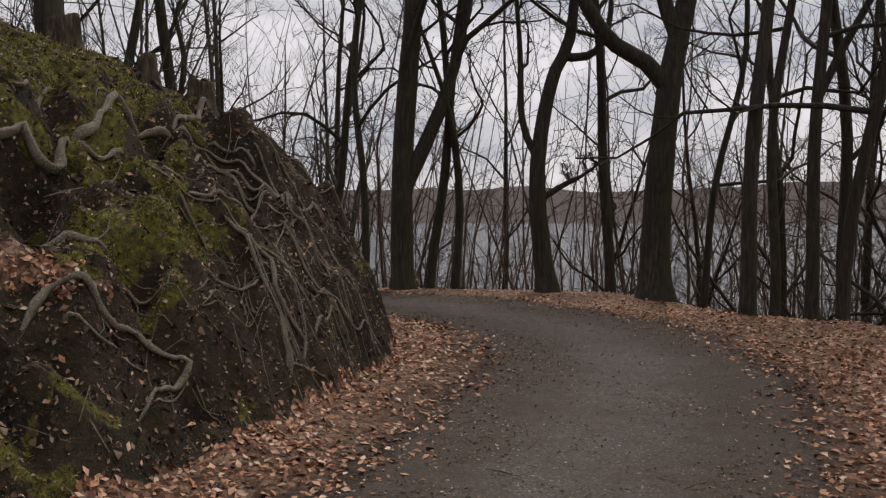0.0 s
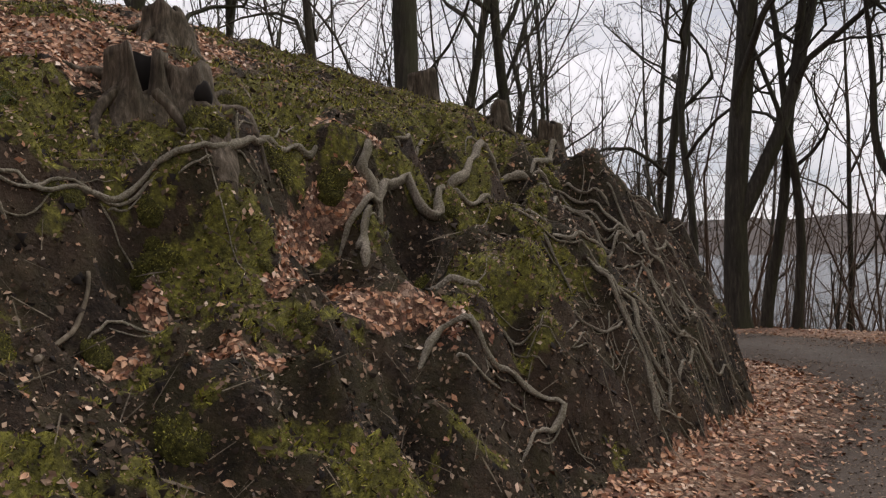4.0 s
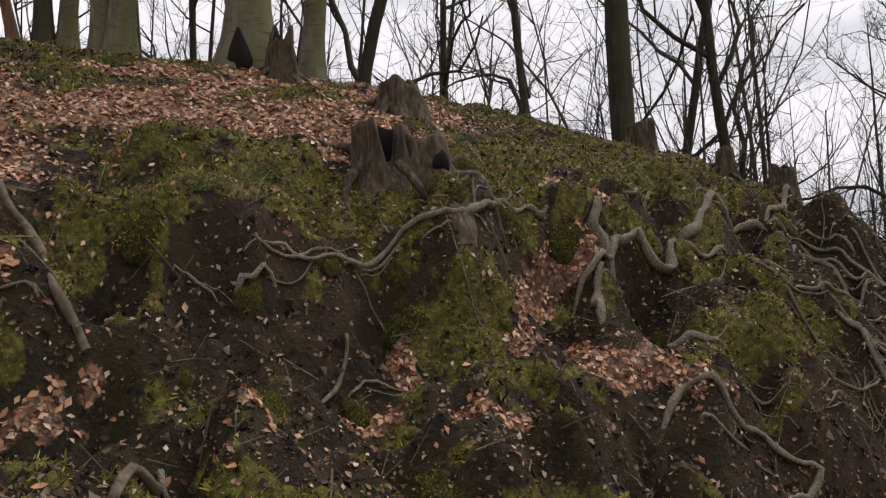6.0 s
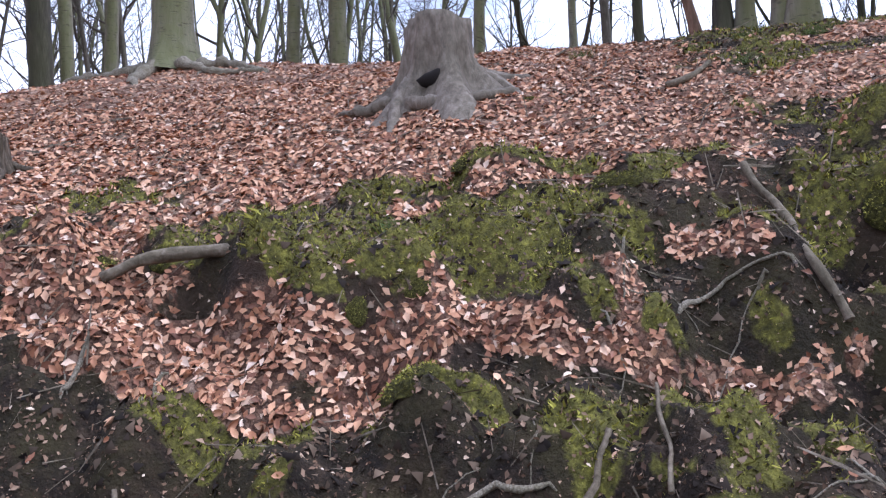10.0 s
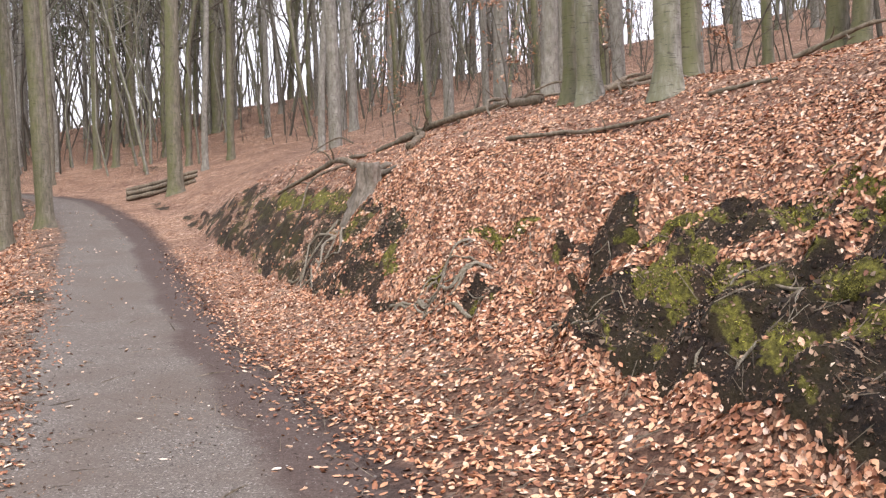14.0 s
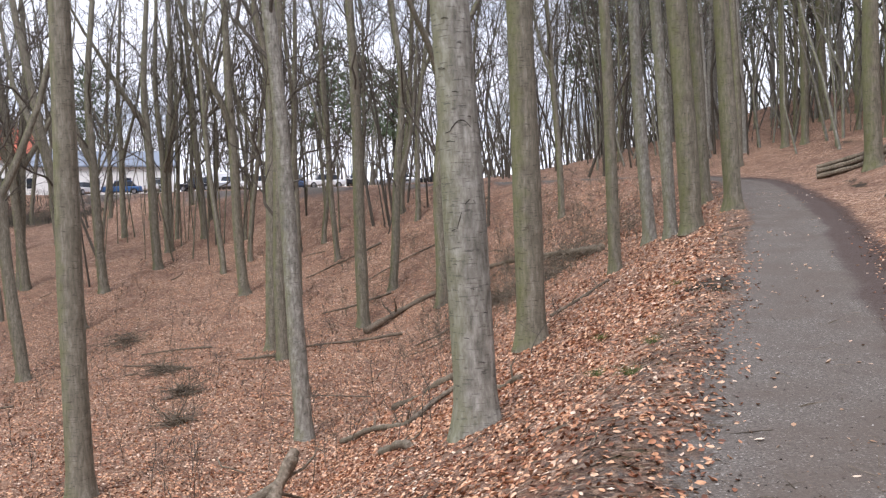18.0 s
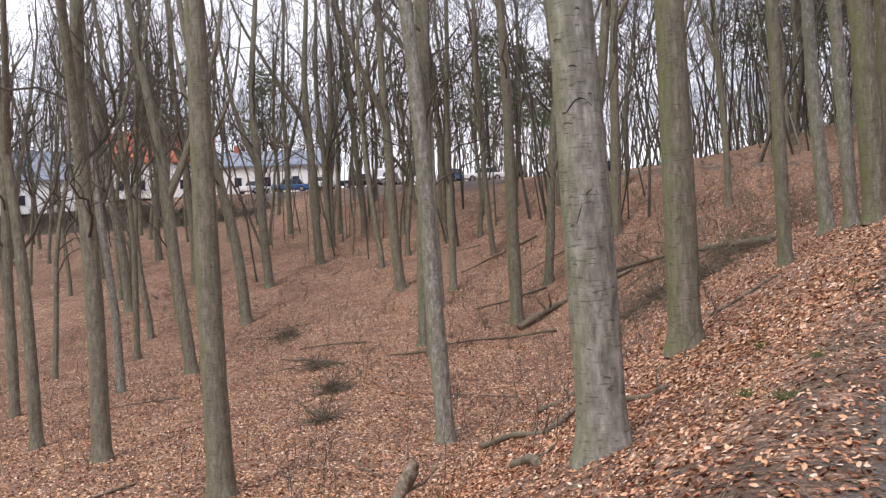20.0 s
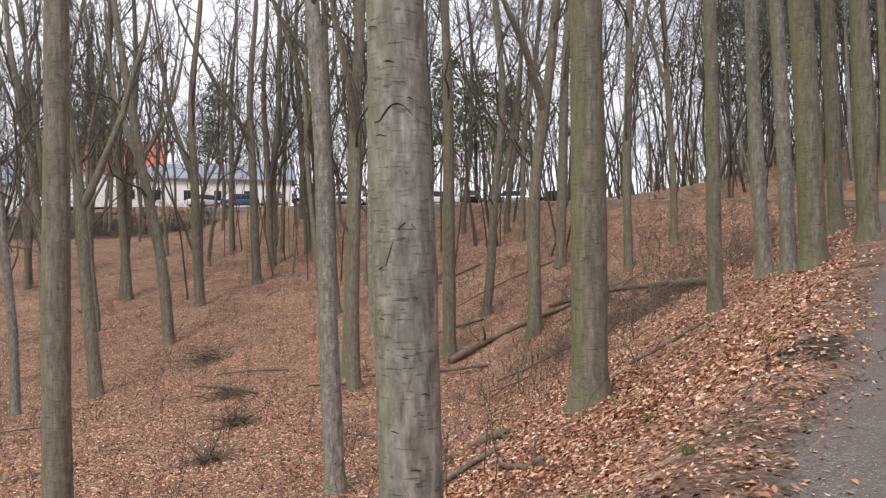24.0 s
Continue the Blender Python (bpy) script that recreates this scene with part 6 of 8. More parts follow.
# A near-black bump on the stump's wall: an opening's shade given as colour.
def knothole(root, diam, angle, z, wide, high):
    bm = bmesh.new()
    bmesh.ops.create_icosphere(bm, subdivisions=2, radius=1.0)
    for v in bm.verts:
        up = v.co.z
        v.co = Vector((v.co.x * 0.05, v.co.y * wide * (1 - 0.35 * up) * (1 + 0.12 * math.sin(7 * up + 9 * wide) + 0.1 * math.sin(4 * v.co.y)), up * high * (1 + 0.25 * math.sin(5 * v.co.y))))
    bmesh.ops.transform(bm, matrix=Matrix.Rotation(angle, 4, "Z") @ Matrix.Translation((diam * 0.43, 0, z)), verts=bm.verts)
    bm_part("hollow", bm, HOLLOW_SHADE, root, "near-black bump painting the shade of an opening", smooth=True)


stump(-3.80, 4.20, 0.37, 0.31, "hollow rotten stump split open at the front", 1, 0.33, 0.07, 0.55, 5, (-0.50, 0.62, 0.92), 0, 0.12, (0.0, -0.05))
hollow_stump = stump(-3.60, 4.40, 0.40, 0.34, "gnarled weathered stump with a dark knothole", 2, 0.25, 0.10, 1.0, 5, None, 20, 0.12, (-0.1, 0.1))
knothole(hollow_stump, 0.42, -0.80, 0.14, 0.055, 0.085)
stump(-4.42, 5.25, 0.34, 0.24, "broken weathered stump on the mossy crest", 3, 0.15, 0.18, 0.6, 5, None, 60)
stump(-2.30, 8.35, 0.30, 0.34, "dark broken stump at the end of the bank", 4, 0.12, 0.14, 0.5, 4, None, 10)
stump(-2.85, 8.5, 0.24, 0.26, "low dark stump on the crest", 5, 0.0, 0.15, 0.5)
stump(-4.0, 9.3, 0.40, 0.42, "wide grey stump beside a tall straight tree", 6, 0.1, 0.12, 0.9)
hollow_stump = stump(-7.05, 1.32, 0.64, 0.56, "broad grey cut stump with spreading roots and a dark hole", 7, 0.0, 0.04, 0.8, 6, None, 35, wood=OLD_STUMP)
knothole(hollow_stump, 0.74, -0.95, 0.03, 0.13, 0.08)
tree_root([(-6.86, 0.98), (-6.66, 1.12), (-6.50, 1.36), (-6.56, 1.66), (-6.68, 1.86)], 0.07, 0.035, "thick grey root curling round a broad stump", 0.7, 91, 1, OLD_STUMP)
tree_root([(-6.95, 0.95), (-7.15, 0.72), (-7.4, 0.6)], 0.08, 0.03, "thick grey root running from a broad stump", 0.6, 92, 1, OLD_STUMP)
stump(-8.8, -12.85, 0.52, 0.50, "cut grey stump above knotted roots", 8, 0.0, 0.05, 0.8, wood=OLD_STUMP)
stump(-8.7, -2.73, 0.30, 0.26, "dark broken stump in the leaf litter", 9, 0.15, 0.3, 0.6, 5, None, 0, 0.08, (0.2, 0.1))
stump(-7.3, -1.85, 0.28, 0.26, "weathered grey stump in the leaf litter", 10, 0.08, 0.2, 0.8)
stump(-11.6, -5.4, 0.46, 0.45, "pale old stump near the wood's edge", 11, 0.1, 0.2, 0.6)
stump(-5.35, 4.95, 0.26, 0.30, "small broken stump against a beech", 12, 0.1, 0.5, 0.5)

# the opening at the foot of the old beech on the crest: a near-black lump for its shade
cav = thing("tree_hollow", -5.78, 4.90, ground_z(-5.78, 4.90), "near-black lump standing for the shaded hollow of an old beech", "hollow")
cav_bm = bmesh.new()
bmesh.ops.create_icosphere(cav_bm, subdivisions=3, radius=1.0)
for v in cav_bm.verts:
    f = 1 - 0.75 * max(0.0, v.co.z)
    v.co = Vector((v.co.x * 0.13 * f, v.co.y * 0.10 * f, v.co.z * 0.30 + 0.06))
bm_part("hollow", cav_bm, HOLLOW_SHADE, cav, smooth=True)


# ---- logs and branches ----
def stick(points, r0, r1, label, seed=1, material=None, name="fallen_branch", category="branch", sides=9, twigs=0, group=""):
    """A fallen branch or log: a crooked rod with broken ends and stubs."""
    rng_s = np.random.default_rng(seed)
    p = smooth_line(points, max(0.05, r0))
    span = min(4.0, float(np.linalg.norm(p[-1] - p[0])))
    bow = np.linspace(0, 1, len(p))
    p = p + 0.10 * span * np.sin(bow * math.pi)[:, None] * np.stack([fbm(bow * 3 + seed, 0 * bow, 1.0, 51, 3), fbm(bow * 3 + seed, 0 * bow + 9, 1.0, 52, 3), 0.3 * fbm(bow * 3 + seed, 0 * bow + 4, 1.0, 53, 3)], -1)
    base = p[0].copy()
    ob = thing(name, *base, label, category, group)
    rad = np.linspace(r0, r1, len(p)) * (1 + 0.12 * np.sin(np.arange(len(p)) * 0.9 + seed))
    heap = Heap()
    q = p - base
    tube(np.vstack([q[0] - (q[1] - q[0]) * 0.02, q]), np.concatenate([[r0 * 0.2], rad]), sides, heap, 0.10, seed)
    part("stem", heap.mesh("stem", material or DEADWOOD), ob)
    for s in range(twigs):
        k = int(rng_s.uniform(0.15, 0.95) * (len(q) - 1))
        w = wander(rng_s, q[k], rng_s.normal(0, 1, 3) + np.array([0, 0, 0.5]), rng_s.uniform(3, 9) * r0 + 0.1, 4, 0.25, 0.0)
        heap = Heap()
        tube(w, np.linspace(rad[k] * 0.5, 0.004, 5), 5, heap)
        part("twig", heap.mesh("twig", material or DEADWOOD), ob)
    return ob


def lying(xy, lift=0.03):
    return [(a, b, ground_z(a, b) + lift) for a, b in xy]


lean_top, lean_low = ground_z(-4.55, 2.18) + 0.10, ground_z(-3.88, 2.17) + 0.03
stick([(-4.55 + 0.67 * f, 2.17, max(lean_top + (lean_low - lean_top) * f, ground_z(-4.55 + 0.67 * f, 2.17) + 0.035)) for f in (0.0, 0.25, 0.5, 0.75, 1.0)], 0.019, 0.024, "pale barkless stick leaning down the bank", 1)
stick([(-5.50, -0.98, 1.88), (-5.45, -0.78, 1.96), (-5.40, -0.55, 1.99), (-5.36, -0.30, 1.99)], 0.03, 0.04, "grey broken log jutting from the mossy bank", 2)
stick(lying([(-3.41, 3.34), (-3.38, 3.32), (-3.36, 3.22), (-3.35, 3.08), (-3.22, 2.83)], 0.03), 0.010, 0.015, "thin pale curved stick on the bank", 3)
stick(lying([(-5.72, -3.46), (-5.80, -3.2), (-5.72, -2.9), (-5.62, -2.72)], 0.02), 0.010, 0.018, "pale twig on the bare earth", 4, twigs=1)
stick(lying([(-6.02, -4.62), (-5.95, -4.3), (-5.92, -4.1)], 0.015), 0.010, 0.016, "pale twig on the bare earth", 5, twigs=1)
stick(lying([(-5.95, 2.6), (-5.9, 2.75), (-5.95, 2.95)], 0.03), 0.025, 0.02, "short grey log in the litter", 6)
stick(lying([(-3.2, 1.8), (-3.3, 1.95), (-3.36, 2.12)], 0.02), 0.02, 0.025, "mossy stick on the bank", 7)
stick(lying([(-3.62, 0.73), (-3.64, 0.82), (-3.72, 0.93)], 0.04), 0.016, 0.012, "pale stick on the bank", 8)
stick(lying([(-3.78, 1.17), (-3.45, 1.01), (-3.37, 0.97)], 0.05), 0.008, 0.010, "thin pale stick standing against the bank", 24)
stick(lying([(-4.40, -0.85), (-4.32, -0.85), (-4.26, -0.84)], 0.03), 0.010, 0.012, "thin pale stick on the bare earth", 25)
stick(lying([(-9.17, -7.4), (-9.0, -8.4), (-9.15, -9.0), (-9.0, -9.9)], 0.04), 0.022, 0.032, "long fallen branch on the leafy slope", 9, twigs=4)
stick(lying([(-9.53, -7.12), (-9.54, -6.67), (-9.56, -6.3)], 0.03), 0.032, 0.02, "fallen branch on the leafy slope", 10, twigs=2)
stick(lying([(-10.75, -10.9), (-11.05, -12.4), (-11.1, -13.9), (-10.8, -15.4)], 0.06), 0.08, 0.05, "thick fallen trunk lying along the slope", 11, twigs=6)
stick([(-9.7, -14.6, ground_z(-9.7, -14.6) + 0.1), (-9.9, -15.6, ground_z(-9.9, -15.6) + 0.35), (-9.6, -17.2, ground_z(-9.6, -17.2) + 0.5)], 0.07, 0.03, "broken branch propped on the slope", 12, twigs=5)
stick(lying([(-9.9, -13.2), (-10.8, -14.0), (-11.4, -15.5)], 0.06), 0.07, 0.03, "crooked fallen branch on the slope", 13, twigs=5)
for k in range(22):
    a = rng_n.uniform(0, 6.28)
    x, y, ln = -11.2 - abs(rng_n.normal(0, 2.6)), -13.0 + rng_n.normal(0, 4.0), rng_n.uniform(0.6, 2.6)
    hh = rng_n.uniform(0.05, 0.3)
    stick([(x, y, ground_z(x, y) + 0.04), (x + ln * 0.5 * math.cos(a), y + ln * 0.5 * math.sin(a), ground_z(x + ln * 0.5 * math.cos(a), y + ln * 0.5 * math.sin(a)) + hh),
           (x + ln * math.cos(a + 0.3), y + ln * math.sin(a + 0.3), ground_z(x + ln * math.cos(a + 0.3), y + ln * math.sin(a + 0.3)) + 0.05)],
          rng_n.uniform(0.02, 0.06), 0.015, "dead branch among fallen wood below the beeches", 300 + k, twigs=3, group="fallen branches on the slope")
# down in the hollow
stick(lying([(-5.4, -36.2), (-4.3, -41.0), (-2.1, -43.8), (0.6, -45.5)], 0.12), 0.17, 0.08, "long grey fallen trunk across the hollow", 14, twigs=9)
stick(lying([(4.6, -43.0), (2.8, -44.6), (1.5, -44.6), (-0.4, -44.4)], 0.12), 0.16, 0.08, "fallen log in the hollow", 15, twigs=6)
stick(lying([(-0.6, -21.8), (0.6, -24.0), (1.3, -25.2)], 0.08), 0.11, 0.08, "short thick log behind a beech", 16)
stick(lying([(-1.7, -17.0), (-1.1, -18.4), (-0.8, -19.6)], 0.05), 0.06, 0.03, "fallen branch on the leafy verge", 17, twigs=3)
stick(lying([(2.26, -23.06), (1.22, -21.2), (0.37, -19.74), (-0.14, -20.6), (-0.62, -20.76)], 0.07), 0.07, 0.05, "dark rotten branch on the slope", 18, twigs=5)
stick(lying([(-2.74, -25.4), (-3.66, -25.5), (-4.3, -25.9)], 0.05), 0.05, 0.03, "fallen branch on the leafy slope beside the path", 21, twigs=3)
stick(lying([(0.6, -17.5), (0.1, -16.2), (-0.1, -15.2)], 0.05), 0.08, 0.06, "short rotten log on the slope", 22, twigs=2)
stick([(1.78, -14.62, ground_z(1.78, -14.62) - 0.05), (1.70, -14.95, -1.62), (1.53, -15.30, -1.22)], 0.11, 0.07, "upright broken stub of a fallen branch", 19, twigs=3)
stick([(1.55, -15.25, -1.28), (1.71, -15.14, -1.60), (2.14, -15.07, -1.86), (2.81, -15.18, -1.92), (3.40, -15.40, -1.97), (3.75, -15.40, -2.15), (4.1, -15.4, ground_z(4.1, -15.4) + 0.03)], 0.085, 0.035, "crooked dead branch propped on the slope beside the path", 20, twigs=4)
stick([(2.2, -15.07, -1.88), (2.6, -14.9, -2.02), (3.0, -14.7, ground_z(3.0, -14.7) + 0.02)], 0.05, 0.03, "crooked dead branch lying on the slope", 23, twigs=2)
for k in range(26):
    x, y = rng_n.uniform(-4, 30), rng_n.uniform(-62, -15)
    if along(x, y)[1][0] > -3.5:
        continue
    a, ln = rng_n.uniform(0, 6.28), rng_n.uniform(0.8, 4.0)
    stick(lying([(x, y), (x + ln * 0.5 * math.cos(a), y + ln * 0.5 * math.sin(a)), (x + ln * math.cos(a + 0.2), y + ln * math.sin(a + 0.2))], 0.04), rng_n.uniform(0.02, 0.05), 0.012,
          "fallen branch in the leafy hollow", 400 + k, twigs=2, group="fallen branches in the hollow", sides=6)
for k, (x, y, r) in enumerate([(12.0, -37.2, 1.1), (16.5, -44.5, 1.3), (9.0, -31.5, 0.5), (7.6, -27.0, 0.35), (-3.4, -38.0, 2.2), (-4.4, -40.5, 2.0), (-1.5, -39.0, 1.8)]):
    rng_b = np.random.default_rng(500 + k)
    heap = Heap()
    for s in range(int(90 + 60 * r)):
        a, q = rng_b.uniform(0, 6.28), abs(rng_b.normal(0, 0.5)) * r
        px, py = q * math.cos(a), q * math.sin(a)
        pz = ground_z(x + px, y + py) - ground_z(x, y) + rng_b.uniform(0, 0.28) * max(0, 1 - q / r / 1.2)
        w = wander(rng_b, (px, py, pz), (rng_b.normal(), rng_b.normal(), abs(rng_b.normal(0, 0.35))), rng_b.uniform(0.4, 1.3), 3, 0.25, -0.05)
        tube(w, np.linspace(rng_b.uniform(0.008, 0.02), 0.004, 4), 4, heap)
    ob = new("brush_pile", heap.mesh("brush_pile", DEADWOOD))
    ob.location = (x, y, ground_z(x, y))
    tagged(ob, "tangled heap of dead brushwood on the leaf litter", "brushwood", kind="stuff")
# the stack of logs at the bend
PILE = [(0, 0.0, 0.11), (0.24, 0.02, 0.13), (0.5, 0.0, 0.10), (0.12, 0.2, 0.10), (0.38, 0.2, 0.11), (0.25, 0.37, 0.09)]
px0, py0 = -14.2, -38.4
for k, (off, up, r) in enumerate(PILE):
    ax, ay = px0 + off * 0.38, py0 + off * 0.92
    ex, ey = ax - 2.6, ay + 0.9 + 0.08 * k
    stick([(ax, ay, ground_z(ax, ay) + r * 0.8 + up), (ax * 0.5 + ex * 0.5, ay * 0.5 + ey * 0.5, ground_z(ax * 0.5 + ex * 0.5, ay * 0.5 + ey * 0.5) + r * 0.9 + up), (ex, ey, ground_z(ex, ey) + r * 0.8 + up)],
          r, r * 0.85, "stacked grey log beside the path's bend", 600 + k, DEADWOOD, "log", "log", 10, group="stack of logs")


# ---- fallen leaves, moss, crumbs and grass: real pieces too many to count ----
def route_distance(x, y):
    ax, ay, bx, by = 0.0, 0.0, -2.6, -6.7
    t = np.clip(((x - ax) * (bx - ax) + (y - ay) * (by - ay)) / ((bx - ax) ** 2 + (by - ay) ** 2), 0, 1)
    return np.hypot(x - ax - t * (bx - ax), y - ay - t * (by - ay))


def pieces(x, y, rng_p, shape, faces, size, tilt, lift):
    """Copies of a small shape laid on the ground, each turned at random: vertices and faces for one mesh."""
    n = len(x)
    up = slope_at(x, y) + rng_p.normal(0, tilt, (n, 3))
    up /= np.linalg.norm(up, axis=1)[:, None]
    a = rng_p.normal(0, 1, (n, 3))
    a -= up * (a * up).sum(1)[:, None]
    a /= np.linalg.norm(a, axis=1)[:, None]
    b = np.cross(up, a)
    pos = np.stack([x, y, surf(x, y)], -1)
    s = np.asarray(shape)
    curl = rng_p.uniform(-0.6, 1.6, (n, 1))
    v = pos[:, None, :] + size[:, None, None] * (s[None, :, 0, None] * a[:, None, :] + s[None, :, 1, None] * b[:, None, :]) + (size[:, None] * s[None, :, 2] * curl + lift)[:, :, None] * up[:, None, :]
    f = (np.arange(n) * len(s))[:, None, None] + np.asarray(faces)[None]
    return v.reshape(-1, 3), f.reshape(-1, len(faces[0]))


LEAF_SHAPE = [(-0.5, 0, 0.10), (-0.18, 0.26, 0.20), (0.2, 0.25, 0.26), (0.52, 0.03, 0.24), (0.2, -0.24, 0.18), (-0.2, -0.26, 0.22), (0.02, 0.0, 0.0)]
LEAF_FACES = [(0, 6, 1), (1, 6, 2), (2, 6, 3), (3, 6, 4), (4, 6, 5), (5, 6, 0)]
rng_l = np.random.default_rng(33)


def strew(n, x0, x1, y0, y1, chance):
    x, y = rng_l.uniform(x0, x1, n), rng_l.uniform(y0, y1, n)
    keep = rng_l.uniform(0, 1, n) < chance(x, y)
    return x[keep], y[keep]


def leaf_chance(x, y):
    dist = route_distance(x, y)
    lit, gra, mos = on_grid(GROUND_MASKS["litter"], x, y), on_grid(GROUND_MASKS["gravel"], x, y), on_grid(GROUND_MASKS["mossy"], x, y)
    clump = step(0.42, 0.62, fbm(x, y, 0.28, 101, 3) + 0.5)
    rich = lit * (1 - gra) * (0.55 + 0.45 * clump) + 0.036 * (1 - lit) * (1 - gra) * (0.5 + 2.0 * clump * (fbm(x, y, 0.8, 111, 2) > 0.05)) 
    return rich * (1 - 0.55 * mos) * np.clip(1.25 - dist / 14.0, 0.10, 1)


lx, ly = strew(620000, -14, 7, -22, 18, leaf_chance)
ex_, ey_ = strew(420000, -9, 0.2, -13, 9.5, lambda x, y: step(0.35, 0.6, on_grid(GROUND_MASKS["litter"], x, y)) * step(-0.1, 0.1, on_grid(G_D, x, y)) * np.clip(1.0 / slope_at(x, y)[:, 2] - 0.75, 0.25, 1))
lx, ly = np.concatenate([lx, ex_]), np.concatenate([ly, ey_])
ls = rng_l.uniform(0.034, 0.070, len(lx)) * (1 - 0.18 * step(0.2, 0.6, on_grid(G_D, lx, ly)) * step(1.0, -1.0, on_grid(G_RUN, lx, ly))) * (1 + 0.02 * np.clip(route_distance(lx, ly) - 4, 0, 12))
close = route_distance(lx, ly) < 4.2
lv, lf = pieces(lx[close], ly[close], rng_l, LEAF_SHAPE, LEAF_FACES, ls[close], 0.33, 0.006)
tagged(new("fallen_leaves", quick_mesh("fallen_leaves", lv, lf, LEAF)), "dry copper-brown beech leaves lying thick on path edge and bank", "leaf litter", kind="stuff")
FOLD, FOLD_FACES = [(-0.5, 0, 0.05), (0.0, -0.29, 0.22), (0.5, 0.03, 0.10), (0.0, 0.29, 0.24)], [(0, 1, 2), (0, 2, 3)]
lv, lf = pieces(lx[~close], ly[~close], rng_l, FOLD, FOLD_FACES, ls[~close], 0.35, 0.006)
tagged(new("hillside_leaves", quick_mesh("hillside_leaves", lv, lf, LEAF)), "dry brown beech leaves over the slope further off", "leaf litter", kind="stuff")

fx, fy = strew(300000, -12, 34, -64, -16, lambda x, y: (1 - on_grid(GROUND_MASKS["gravel"], x, y)) * np.clip(1.1 - route_distance(x, y) / 60, 0.05, 1) * step(-1.0, -2.0, on_grid(G_WEST, x, y)))
fv, ff = pieces(fx, fy, rng_l, FOLD, FOLD_FACES, rng_l.uniform(0.06, 0.12, len(fx)), 0.4, 0.01)
tagged(new("forest_leaves", quick_mesh("forest_leaves", fv, ff, LEAF)), "faded brown leaves covering the floor of the wood", "leaf litter", kind="stuff")

TUFT = [(-0.16, 0, 0), (0.16, 0, 0), (0.10, 0.12, 0.75), (-0.05, 0.05, 1.0)]
mx, my = strew(1300000, -9, 0.5, -9, 10, lambda x, y: step(0.42, 0.62, on_grid(GROUND_MASKS["mossy"], x, y) + 0.5 * fbm(x, y, 0.12, 121, 2)) * np.clip(1.3 - route_distance(x, y) / 14, 0.2, 1) * np.clip(0.55 / slope_at(x, y)[:, 2], 0.5, 1))
ms = rng_l.uniform(0.010, 0.025, len(mx)) * (1 + 0.9 * step(0.0, 0.3, fbm(mx, my, 0.11, 161, 2)))
mv, mf = pieces(mx, my, rng_l, TUFT, [(0, 1, 2, 3)], ms, 0.45, 0.0)
tagged(new("moss", quick_mesh("moss", mv, mf, MOSS)), "soft yellow-green moss on the earth bank", "moss", kind="stuff")

CRUMB, crumb_t, crumb_b = node_mat("soil_crumb")
crumb_t.links.new(ramp(crumb_t, island(crumb_t), (0.0, (0.008, 0.0055, 0.004)), (0.55, (0.034, 0.023, 0.015)), (0.88, (0.10, 0.07, 0.045)), (1.0, (0.26, 0.19, 0.13))), crumb_b.inputs["Base Color"])
crumb_b.inputs["Roughness"].default_value = 0.9
CR = [(-0.5, -0.3, 0.0), (0.5, -0.35, 0.05), (0.05, 0.55, 0.0), (0.0, 0.0, 0.32)]
cx_, cy_ = strew(170000, -9, 0.5, -14, 10, lambda x, y: (1 - on_grid(GROUND_MASKS["litter"], x, y)) * (1 - on_grid(GROUND_MASKS["gravel"], x, y)) * step(-0.05, 0.1, on_grid(G_D, x, y)))
cv, cf = pieces(cx_, cy_, rng_l, CR, [(0, 1, 3), (1, 2, 3), (2, 0, 3)], 0.008 + 0.060 * rng_l.uniform(0, 1, len(cx_)) ** 3, 0.5, 0.0)
tagged(new("soil_crumbs", quick_mesh("soil_crumbs", cv, cf, CRUMB)), "dark crumbs of earth on the cut bank", "soil", kind="stuff")
TW = [(-0.5, -0.012, 0.0), (-0.5, 0.012, 0.0), (0.5, 0.008, 0.03), (0.5, -0.008, 0.03), (0.0, 0.0, 0.05)]
tx_, ty_ = strew(22000, -9, 1.5, -14, 10, lambda x, y: (1 - 0.85 * on_grid(GROUND_MASKS["gravel"], x, y)) * np.clip(1.2 - route_distance(x, y) / 12, 0.1, 1))
tv, tf = pieces(tx_, ty_, rng_l, TW, [(0, 3, 4), (3, 2, 4), (2, 1, 4), (1, 0, 4)], 0.04 + 0.30 * rng_l.uniform(0, 1, len(tx_)) ** 3, 0.25, 0.008)
tagged(new("fallen_twigs", quick_mesh("fallen_twigs", tv, tf, DEADWOOD)), "thin dead twigs strewn over soil and leaves", "twigs", kind="stuff")

SCRAP, scrap_t, scrap_b = node_mat("leaf_scrap")
scrap_t.links.new(ramp(scrap_t, island(scrap_t), (0.0, (0.03, 0.018, 0.010)), (0.3, (0.095, 0.054, 0.030)), (0.65, (0.22, 0.135, 0.08)), (0.93, (0.42, 0.29, 0.19)), (1.0, (0.64, 0.51, 0.38))), scrap_b.inputs["Base Color"])
scrap_b.inputs["Roughness"].default_value = 0.6
bx_, by_ = strew(420000, -9, 0.5, -14, 10, lambda x, y: (1 - on_grid(GROUND_MASKS["litter"], x, y)) * (1 - on_grid(GROUND_MASKS["gravel"], x, y)) * step(-0.05, 0.1, on_grid(G_D, x, y)))
bv, bf = pieces(bx_, by_, rng_l, FOLD, FOLD_FACES, 0.006 + 0.040 * rng_l.uniform(0, 1, len(bx_)) ** 2.2, 0.6, 0.004)
tagged(new("leaf_scraps", quick_mesh("leaf_scraps", bv, bf, SCRAP)), "scraps of leaf and bud scales on the bare soil", "leaf litter", kind="stuff")

